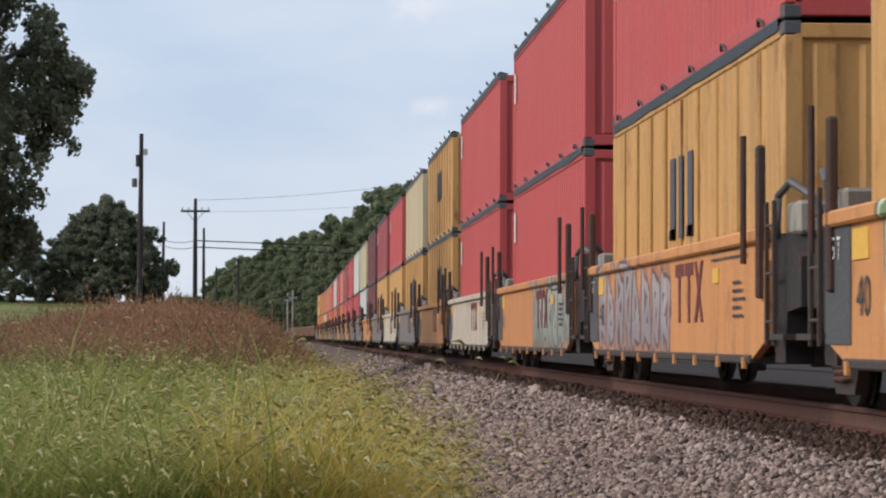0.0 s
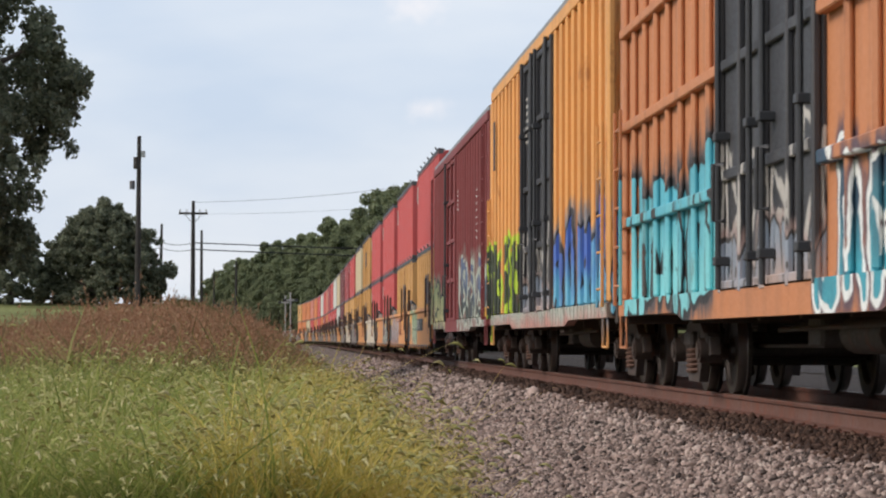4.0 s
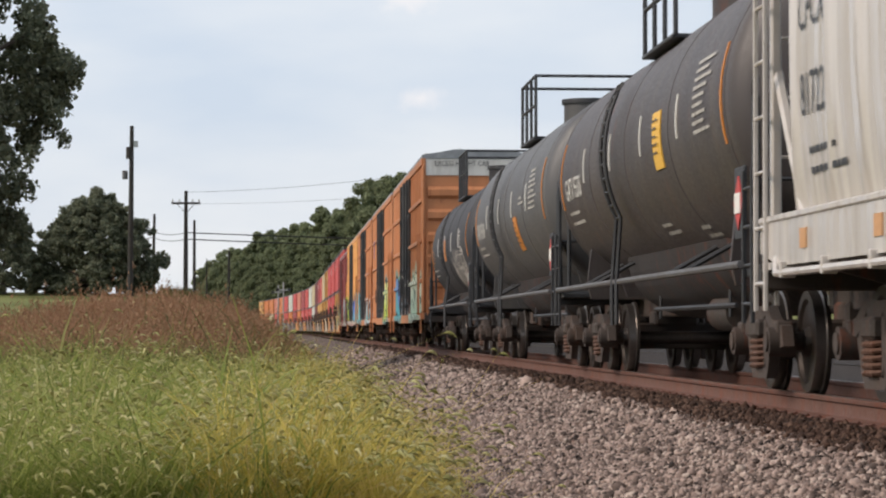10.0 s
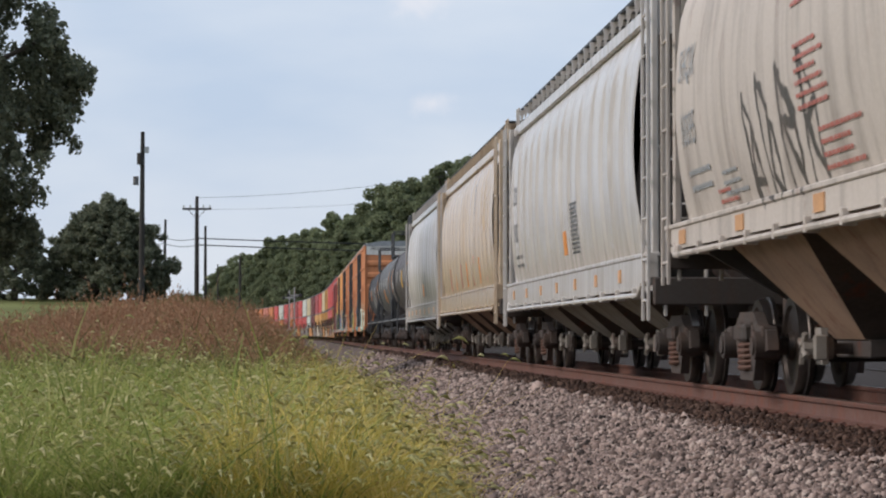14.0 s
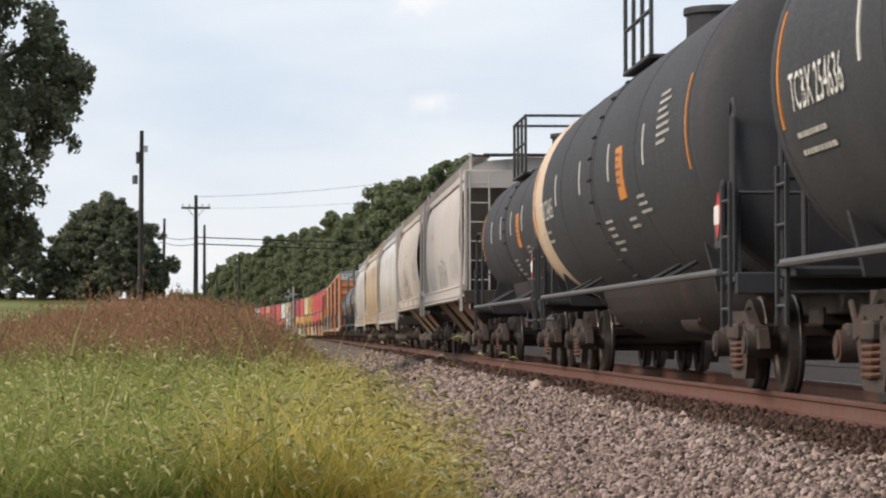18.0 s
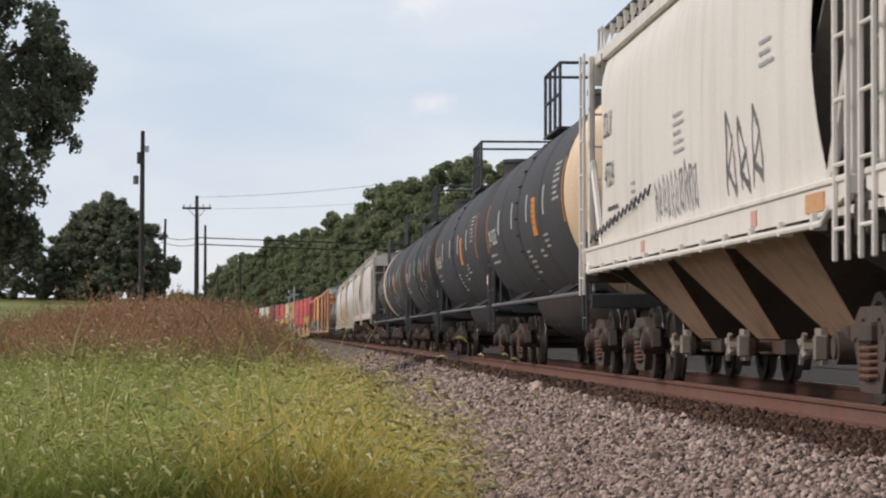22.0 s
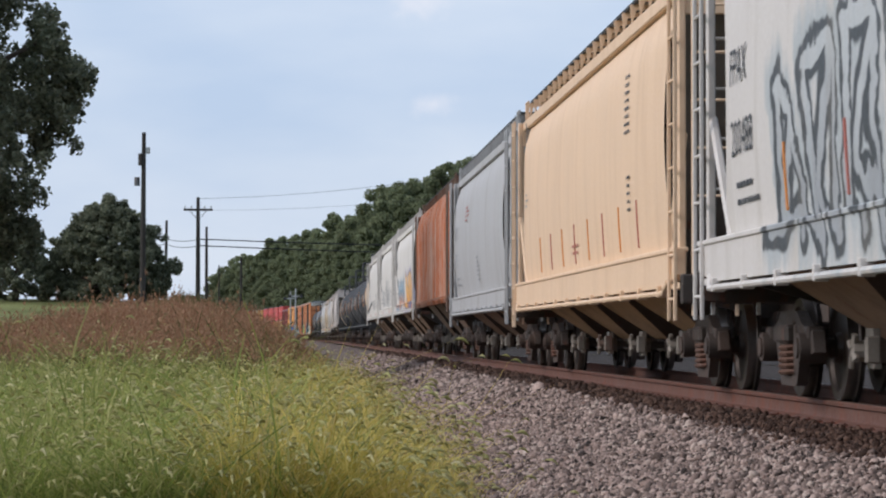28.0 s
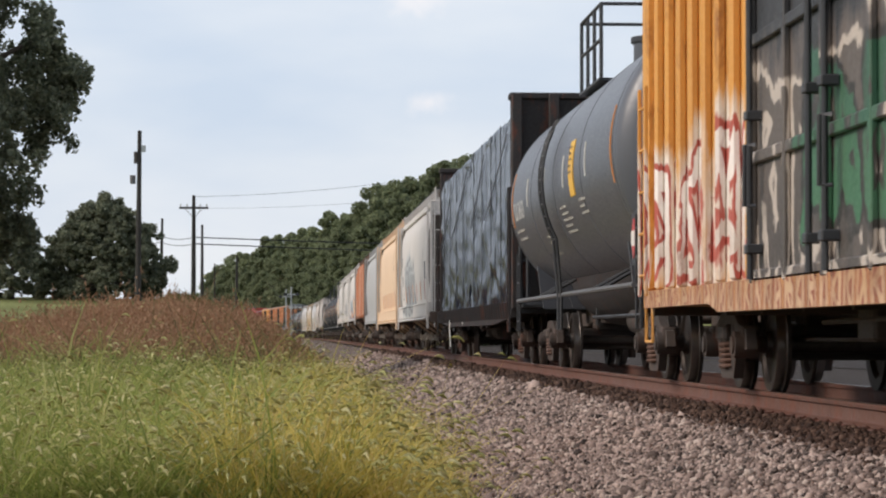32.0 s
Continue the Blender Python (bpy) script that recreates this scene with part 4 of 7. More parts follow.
        bars(car, mm, half(zb + 1.2) - 0.5, zb + 0.45, 0, 2, 1.3, 0.05, 0.1, seed, surf=skin)
    for y, z, rows, wd, m2 in stencils:
        bars(car, m2, y, z, 0, rows, wd, 0.034, 0.027 if rows > 9 else 0.06, seed + int(y * 7), surf=skin)
    for y, z, a, b, m2 in squares:
        onsill = z < zb
        panel("reflector" if a < 0.4 else "placard", car, m2, y - a, y, z, z + b, hw + 0.03, surf=None if onsill else skin)
    for i in range(diag):
        y = -h * 0.62 + i * h * 1.2 / max(1, diag - 1)
        panel("reflector", car, M_ORANGEMARK if i % 2 else M_REDMARK, y - 0.03, y + 0.03, zb + 0.15, zb + 0.7, 0, surf=skin)
    return car


# ---- double-stack well cars and their containers ----
def well_car(label, side_mat, pitch=15.6, near=True, number=None, logo=True, seed=1):
    """One unit of an articulated well car: two deep sides, end bulkheads, guide posts, and the truck under its rear end."""
    car = thing("well_car", label, "railway car", "double-stack well cars")
    h, hw = 6.55, 1.46
    for s in (-1, 1):
        fm = Form()
        fm.prism([(-h, 1.22), (-h + 0.2, 1.40), (h - 0.2, 1.40), (h, 1.22), (h, 0.55), (h - 0.7, 0.38), (-h + 0.7, 0.38), (-h, 0.55)], s * (hw - 0.07), s * hw)
        sd = part("well_side", fm, side_mat, car)
        part("top_chord", Form().box(s * (hw - 0.12), s * (hw + 0.06), -h + 0.15, h - 0.15, 1.38, 1.50, 0.02), side_mat, sd)
        part("bottom_chord", Form().box(s * (hw - 0.2), s * (hw + 0.03), -h + 0.7, h - 0.7, 0.34, 0.42, 0.015), M_STEEL, sd)
        for y in (np.linspace(-h + 0.9, h - 0.9, 9) if near and s < 0 else ()):
            part("side_foot", lambda: Form().prism([(-0.05, 0.30), (-0.04, 0.40), (0.04, 0.40), (0.05, 0.30)], -0.02, 0.01), side_mat, sd, key=("side_foot", side_mat.name), at=shift(s * (hw + 0.03), y, 0))
        for y in (-h + 0.1, h - 0.35):
            part("guide_post", Form().box(s * (hw - 0.02), s * (hw + 0.06), y, y + 0.10, 0.9, 2.2, 0.02), M_RUSTBROWN, car)
            part("guide_rod", Form().tube([(s * (hw + 0.12), y + 0.32, 1.2), (s * (hw + 0.12), y + 0.32, 2.3)], 0.028, 8), M_RUSTBROWN, car)
    part("well_floor", Form().box(-hw + 0.1, hw - 0.1, -h + 0.6, h - 0.6, 0.34, 0.40), M_STEEL, car)
    for s in (-1, 1):
        fm = Form()
        fm.prism([(s * h, 0.36), (s * h, 1.45), (s * (h + 0.5), 1.42), (s * (h + 1.15), 1.22), (s * (h + 1.15), 0.82), (s * (h + 0.55), 0.78), (s * (h + 0.45), 0.36)], -1.38, 1.38)
        part("end_platform", fm, M_BROWNSTEEL, car)
        part("end_box", Form().box(-1.3, -0.8, s * (h + 0.1), s * (h + 0.6), 1.42, 1.70, 0.03), M_GREYPAINT, car)
        fm = Form()
        fm.tube([(-1.4, s * (h + 0.2), 1.4), (-1.4, s * (h + 0.25), 1.75), (-1.36, s * (h + 0.6), 1.85), (-1.2, s * (h + 0.85), 1.7), (-1.1, s * (h + 1.0), 1.2)], 0.035, 8)
        part("air_hose", fm, M_GREYPIPE, car)
        part("step_plate", Form().box(-1.5, -1.0, s * (h + 0.4), s * (h + 1.0), 0.55, 0.6), M_STEEL, car)
        if near:
            ladder(car, M_RUSTY, -1.48, s * (h + 0.15), s * (h + 0.5), 0.5, 1.7, 0.35)
    truck(car, -pitch / 2)
    if logo:
        for i, (a, b) in enumerate(((-1.3, -1.85), (-1.95, -2.5), (-2.6, -3.15))):
            fm = Form()
            x0, x1 = -hw - 0.008, -hw + 0.004
            if i < 2:
                fm.box(x0, x1, a, b, 1.19, 1.32)
                fm.box(x0, x1, (a + b) / 2 + 0.07, (a + b) / 2 - 0.07, 0.72, 1.19)
            else:
                fm.prism([(a, 1.32), (a - 0.14, 1.32), (b, 0.72), (b + 0.14, 0.72)], x0, x1)
                fm.prism([(b, 1.32), (b + 0.14, 1.32), (a, 0.72), (a - 0.14, 0.72)], x0 - 0.003, x1)
            part("owner_mark", fm, M_MAROONMARK, car)
    if number:
        panel("number_panel", car, M_DARKMARK, -2.3, 1.0, 0.84, 1.2, hw)
        lettering(number, 0.34, car, M_WHITE, 0.9, 0.9, hw + 0.012, narrow=0.86)
    bars(car, M_DARKMARK, -4.9, 1.05, hw, 5, 0.7, 0.03, 0.045, seed)
    bars(car, M_DARKMARK, -3.7, 1.36, hw, 2, 2.0, 0.025, 0.05, seed + 1)
    panel("end_panel", car, M_ENDPANEL, h - 0.9, h - 0.01, 0.52, 1.38, hw)
    lettering("125 T", 0.24, car, M_WHITE, h - 0.08, 1.14, hw + 0.012, narrow=0.95)
    lettering("40", 0.42, car, M_DARKMARK, h - 1.1, 0.72, hw, narrow=1.1)
    panel("reflector", car, M_YELLOWMARK, h - 1.5, h - 0.98, 1.12, 1.34, hw)
    panel("reflector", car, M_YELLOWMARK, -4.1, -3.75, 1.08, 1.22, hw)
    return car


def container(label, mat, height, length=12.19, logo=None, tarp=True, smooth_side=False, seed=1, near=True):
    """A steel shipping container: corrugated sides, corner posts and castings, rails, doors, edge of a roof cover."""
    c = thing("shipping_container", label, "shipping container", "containers on the train")
    h, hw, t = length / 2, 1.219, height
    n = 38
    for s in (-1, 1):
        fm = Form()
        low, high = [], []
        for i in range(n):
            p = 2 * (h - 0.16) / n
            y = -h + 0.16 + i * p
            dp = 0.045 if not smooth_side else 0.012
            for f, d in ((0.0, 0), (0.36, 0), (0.5, dp), (0.86, dp)):
                low.append((s * (hw - 0.012 - d), y + f * p, 0.15))
                high.append((s * (hw - 0.012 - d), y + f * p, t - 0.10))
        low.append((s * (hw - 0.012), h - 0.16, 0.15))
        high.append((s * (hw - 0.012), h - 0.16, t - 0.10))
        fm.loft([low, high], False)
        part("side_wall", fm, mat, c)
    for y in (np.linspace(-h + 1.2, h - 1.2, 9) if smooth_side and near else ()):
        part("panel_seam", lambda: Form().box(-hw - 0.004, -hw + 0.03, -0.035, 0.035, 0.17, t - 0.14, 0.008), M_SEAM, c, key=("panel_seam", t), at=shift(0, y))
    fm = Form()
    fm.box(-hw + 0.02, hw - 0.02, -h + 0.06, h - 0.06, t - 0.06, t - 0.02)
    part("roof", fm, mat, c)
    part("floor", Form().box(-hw + 0.03, hw - 0.03, -h + 0.1, h - 0.1, 0.10, 0.16), M_STEEL, c)
    for s in (-1, 1):
        part("bottom_rail", Form().box(s * (hw - 0.06), s * hw, -h + 0.16, h - 0.16, 0.02, 0.17, 0.01), mat, c)
        part("top_rail", Form().box(s * (hw - 0.06), s * hw, -h + 0.16, h - 0.16, t - 0.13, t - 0.02, 0.01), mat, c)
        for e in (-1, 1):
            part("corner_post", Form().box(s * (hw - 0.17), s * hw, e * (h - 0.17), e * h, 0.12, t - 0.12, 0.015), mat, c)
            for z in ((0.0, t - 0.118) if near else ()):
                part("corner_casting", lambda: Form().box(-0.081, 0.081, -0.089, 0.089, 0, 0.118, 0.012), M_CASTING, c, key="casting", at=shift(s * (hw - 0.077), e * (h - 0.087), z))
    # end wall, ribbed; the rear one seen as the train goes away
    for e in (-1, 1):
        fm = Form()
        fm.box(-hw + 0.15, hw - 0.15, e * (h - 0.10), e * (h - 0.05), 0.12, t - 0.12)
        part("end_wall", fm, mat, c)
        for x in (np.linspace(-0.85, 0.85, 5) if near and e < 0 else ()):
            part("end_rib", lambda: Form().prism([(-0.13, -h + 0.05), (-0.08, -h + 0.01), (0.08, -h + 0.01), (0.13, -h + 0.05)], 0.2, t - 0.2, 2), mat, c, key=("end_rib", mat.name, t), at=shift(x))
        part("end_sill", Form().box(-hw + 0.1, hw - 0.1, e * (h - 0.12), e * h, 0.02, 0.17, 0.01), mat, c)
        part("end_header", Form().box(-hw + 0.1, hw - 0.1, e * (h - 0.12), e * h, t - 0.15, t - 0.02, 0.01), mat, c)
    if tarp:
        fm = Form()
        rnd = random.Random(seed)
        ys = np.linspace(-h + 0.2, h - 0.2, 15)
        for s in (-1, 1):
            rows = []
            for y in ys:
                w = rnd.uniform(-0.015, 0.02)
                rows.append([(s * (hw - 0.20), y, t + 0.03), (s * (hw - 0.02), y, t + 0.07 + w), (s * (hw + 0.02), y, t + 0.03), (s * (hw + 0.015), y, t - 0.08 + w)])
            fm.loft(rows, False)
        part("roof_edge_cover", fm, M_TARPEDGE, c, "grey-blue roof edge cover")
        for y in (np.linspace(-h + 0.9, h - 0.9, 6) if near else ()):
            part("edge_hook", lambda: Form().tube([(0, 0, 0), (-0.03, 0.06, 0.10), (-0.05, 0.16, 0.13), (-0.03, 0.26, 0.08)], 0.016, 6), M_BLACKPIPE, c, key="edge_hook", at=shift(-hw + 0.01, y, t))
    if logo == "band":
        panel("owner_mark", c, M_WHITE, h - 0.55, h - 0.3, t - 0.95, t - 0.4, hw)
    elif logo == "tall":
        x0, x1 = -hw - 0.008, -hw + 0.004
        for y, w in ((0.6, 0.17), (0.0, 0.12), (-0.7, 0.17)):
            fm = Form().box(x0, x1, y - w, y + w, t * 0.43, t * 0.74)
            if w > 0.15:
                fm.prism([(y - w, t * 0.43), (y + w + 0.12, t * 0.43), (y + w + 0.06, t * 0.47), (y - w, t * 0.47)], x0, x1)
            part("owner_mark", fm, M_LOGOGREY, c, "large dark grey painted letter")
    return c


# ---- bulkhead flat car with wrapped lumber ----
def lumber_car(label, L=22.6):
    car = thing("lumber_flat_car", label, "railway car", "freight cars of the train")
    h, hw = L / 2, 1.45
    part("deck", Form().box(-hw, hw, -h, h, 1.0, 1.12, 0.015), M_BROWNSTEEL, car)
    for s in (-1, 1):
        sl = part("side_sill", Form().prism([(-h, 1.02), (-h, 0.86), (-h * 0.6, 0.74), (h * 0.6, 0.74), (h, 0.86), (h, 1.02)], s * (hw - 0.08), s * hw), M_BROWNSTEEL, car)
        for y in np.linspace(-h + 0.5, h - 0.5, 40):
            part("stake_pocket", lambda: Form().prism([(0, 0.0), (0, 0.26), (0.10, 0.30), (0.06, 0.0)], -0.05, 0.05, 1), M_BROWNSTEEL, sl, key="stake_pocket",
                 at=shift(s * hw, y, 0.84) @ pose(0, 0, 0, 0, 0, 0 if s > 0 else 180))
    for s in (-1, 1):
        y = s * (h - 0.15)
        part("bulkhead", Form().box(-hw, hw, y - 0.05, y + 0.05, 1.1, 4.82, 0.02), M_BROWNSTEEL, car)
        for x in np.linspace(-hw + 0.1, hw - 0.1, 5):
            part("bulkhead_post", lambda: Form().box(-0.09, 0.09, -0.12, 0.12, 0, 3.87, 0.015), M_BROWNSTEEL, car, key="bulkhead_post", at=shift(x, y + s * 0.13, 1.02))
        part("bulkhead_cap", Form().box(-hw - 0.02, hw + 0.02, y - 0.1, y + 0.3, 4.80, 4.92, 0.02), M_BROWNSTEEL, car)
        ladder(car, M_BROWNSTEEL, -hw - 0.05, s * (h - 0.1), s * (h + 0.25), 0.6, 3.2, 0.42)
        truck(car, s * (h - 2.3))
        coupler(car, s * (h + 0.3), s)
    underframe(car, M_STEEL, h, 0.95)
    panel("reflector", car, M_WHITE, 2.0, 2.12, 0.78, 1.08, hw)
    panel("reflector", car, M_ORANGEMARK, 0.6, 0.85, 0.90, 1.05, hw)
    part("loose_strap", Form().tube([(-hw - 0.02, 6.2, 1.1), (-hw - 0.05, 6.22, 0.7), (-hw - 0.03, 6.2, 0.25)], 0.018, 5), M_WHITE, car)
    return car


def tarped_load(label, y0, y1, z0, z1, hw, seed):
    """Stacked lumber under a loose dark plastic wrap with folds."""
    ld = thing("wrapped_lumber_load", label, "lumber load", "wrapped lumber on the flat car")
    L = y1 - y0
    ny = int(L * 14)
    prof = [(-hw, z0)] + [(-hw, z0 + (z1 - 0.12 - z0) * i / 44) for i in range(1, 45)] + [(-hw + 0.06, z1 - 0.03), (-hw + 0.2, z1)] + [(-hw + 0.2 + (2 * hw - 0.4) * i / 8, z1 + 0.04 * math.sin(math.pi * i / 8)) for i in range(1, 9)]
    prof += [(hw - 0.06, z1 - 0.03)] + [(hw, z1 - 0.12 - (z1 - 0.12 - z0) * i / 10) for i in range(11)]
    rows = []
    for j in range(ny + 1):
        y = y0 + L * j / ny
        row = []
        for x, z in prof:
            d = 0.04 - 0.06 * abs(noise.noise(Vector((y * 0.3 + z * 0.25, z * 0.6, seed)))) + 0.03 * noise.noise(Vector((y * 0.7 - z * 2.0, z * 2.6, seed + 3.3)))
            lowf, highf = max(0.0, 1.0 - (z - z0) / 1.1), max(0.0, 1.0 - (z1 - z) / 0.9)
            fan = abs(noise.noise(Vector((y * 1.1 + z * 1.6, z * 1.2 - y * 0.9, seed + 7.1))))
            pucker = abs(noise.noise(Vector((y * 0.9 + z, z * 6.0 - y * 0.4, seed + 9.7))))
            d -= (0.012 + 0.10 * lowf) * fan + (0.010 + 0.06 * highf) * pucker + 0.006 * noise.noise(Vector((y * 3 + z * 5, z * 11 - y, seed)))
            d -= 0.006 * math.exp(-(((y - y0) % 0.62 - 0.31) / 0.04) ** 2)
            # gathered pleats near the hem and the pack seams
            d += 0.018 * math.sin(y * 17 + 3 * noise.noise(Vector((y, z * 2, 1)))) * max(0.0, 0.5 - (z - z0)) * 2
            seam = abs((y - y0) % 2.45 - 1.2)
            d -= 0.03 * math.exp(-(seam / 0.06) ** 2)
            out = 1 if x > 0.6 * hw else -1 if x < -0.6 * hw else 0
            if z <= z0 + 1e-6:
                z += 0.10 * noise.noise(Vector((y * 1.5, seed, 0)))
            row.append((x + out * d, y, z + (0.6 * d if out == 0 else 0) - (0.10 * abs(noise.noise(Vector((y * 0.8, seed, 4)))) if z > z1 - 0.2 else 0)))
        rows.append(row)
    fm = Form()
    fm.loft(rows, False)
    for e in (0, -1):
        fm.add(rows[e], [tuple(range(len(rows[e])))])
    part("plastic_wrap", fm, M_WRAP, ld)
    part("lumber_stack", Form().box(-hw + 0.12, hw - 0.12, y0 + 0.05, y1 - 0.05, z0 + 0.0, z1 - 0.25), M_LUMBER, ld)
    for k in range(int(L / 2.45)):
        y = y0 + 1.22 + 2.45 * k
        part("strap", Form().box(-hw - 0.045, -hw - 0.03, y + 0.9, y + 0.95, z0, z1 - 0.1), M_BLACKPIPE, ld)
    for a, b in ((y1 - 0.6, y1 - 4.6), (y1 - 4.6, y0 + 0.6)):       # slanting tie ropes
        pts = [(-hw - 0.05, a + (b - a) * u, z0 + 1.75 + 1.35 * u - 0.08 * math.sin(math.pi * u)) for u in np.linspace(0, 1, 9)]
        part("tie_rope", Form().tube(pts, 0.012, 5), M_ROPE, ld)
    part("dunnage", Form().box(-hw + 0.2, hw - 0.2, y0 + 0.4, y1 - 0.4, z0 - 0.03, z0 + 0.02), M_LUMBER, ld)
    return ld


# ---- ground, track and ballast ----
def track_at(s):
    """Place and heading of the track's middle at the distance s."""
    if s <= CURVE_AT:
        return TRACK_X, s, 0.0
    a = (s - CURVE_AT) / CURVE_R
    return TRACK_X - CURVE_R * (1 - math.cos(a)), CURVE_AT + CURVE_R * math.sin(a), a


def along(s, off, z):
    x, y, a = track_at(s)
    return (x + off * math.cos(a), y + off * math.sin(a), z)


def ground_material():
    m, n, l, bs = nodes_of("field_soil_and_turf")
    tc = n.new("ShaderNodeTexCoord")
    a = noise_node(n, l, tc.outputs["Object"], 0.15, 5)
    b = noise_node(n, l, tc.outputs["Object"], 6.0, 4)
    col = mixed(n, l, ranged(n, l, a, 0.35, 0.65), rgb("5a5e36"), rgb("868a58"))
    col = mixed(n, l, ranged(n, l, b, 0.4, 0.7, 0, 0.6), col, rgb("3d3a22"))
    l.new(col, bs.inputs["Base Color"])
    bs.inputs["Roughness"].default_value, bs.inputs["Specular IOR Level"].default_value = 0.95, 0.1
    bp = n.new("ShaderNodeBump")
    bp.inputs["Strength"].default_value, bp.inputs["Distance"].default_value = 0.7, 0.1
    l.new(b, bp.inputs["Height"])
    l.new(bp.outputs[0], bs.inputs["Normal"])
    return m


def gravel_material(name, lo, hi, scale):
    m, n, l, bs = nodes_of(name)
    tc = n.new("ShaderNodeTexCoord")
    vo = n.new("ShaderNodeTexVoronoi")
    vo.inputs["Scale"].default_value = scale
    l.new(tc.outputs["Object"], vo.inputs["Vector"])
    bw = n.new("ShaderNodeRGBToBW")
    l.new(vo.outputs["Color"], bw.inputs[0])
    col = mixed(n, l, bw.outputs[0], rgb(lo), rgb(hi))
    col = mixed(n, l, ranged(n, l, vo.outputs["Distance"], 0.25, 0.6, 0, 0.8), col, rgb("3c3634"))
    l.new(col, bs.inputs["Base Color"])
    bs.inputs["Roughness"].default_value, bs.inputs["Specular IOR Level"].default_value = 0.9, 0.1
    bp = n.new("ShaderNodeBump")
    bp.inputs["Strength"].default_value, bp.inputs["Distance"].default_value, bp.invert = 1.0, 0.03, True
    l.new(vo.outputs["Distance"], bp.inputs["Height"])
    l.new(bp.outputs[0], bs.inputs["Normal"])
    return m


M_GROUND = ground_material()
M_GRAVEL = gravel_material("ballast_bed", "6e605a", "a8968c", 17.0)
# coloured dark to stand in for the shade beneath the cars
M_SHADESTRIP = gravel_material("shade_dark_gravel", "2a2622", "453e37", 14.0)
M_ROAD = gravel_material("gravel_lane", "343230", "4c4946", 30.0)


def height_at(x, y):
    """The lie of the land: flat by the track, rising softly to the field on the left and the wooded bank on the right."""
    off = x - track_at(max(y, 0.0))[0]
    z = GROUND
    if off < -6 and y > 84:
        u = min(1.0, (-off - 6) / 6.5)
        z += min(1.0, (y - 84) / 95) ** 1.2 * 3.9 * u * u * (3 - 2 * u) + min(3.0, max(0, -off - 16) * 0.01)
    if off > 24:
        z += min(9.0, (off - 24) * 0.10) * min(1.0, max(0.0, (y - 120) / 200))
    if -10 < off < -5 and y > 30:
        z += 0.25 * math.exp(-((off + 8.5) / 2.5) ** 2) * min(1, (y - 30) / 20)
    return z + 0.05 * noise.noise(Vector((x * 0.3, y * 0.3, 0)))


def build_ground():
    xs = sorted({*np.linspace(-24, 24, 65), *(np.sign(v) * (24 + 2000 * (abs(v) ** 2.6)) for v in np.linspace(-1, 1, 41) if abs(v) > 0.04)})
    ys = sorted({*np.linspace(-60, 140, 101), *(140 + 2600 * v ** 2 for v in np.linspace(0, 1, 41)), *(-60 - 1500 * v ** 2 for v in np.linspace(0, 1, 12))})
    fm = Form()
    fm.loft([[(float(x), float(y), height_at(float(x), float(y))) for x in xs] for y in ys], False)
    tagged(part("ground", fm, M_GROUND), "grassy trackside ground and fields", "ground", kind="structure")


def ballast_z(off):
    """Height of the ballast bed across the track, measured from its middle."""
    a = abs(off)
    if a < 1.75:
        return -0.235
    return max(GROUND - 0.1, -0.235 - (a - 1.75) * 0.305)


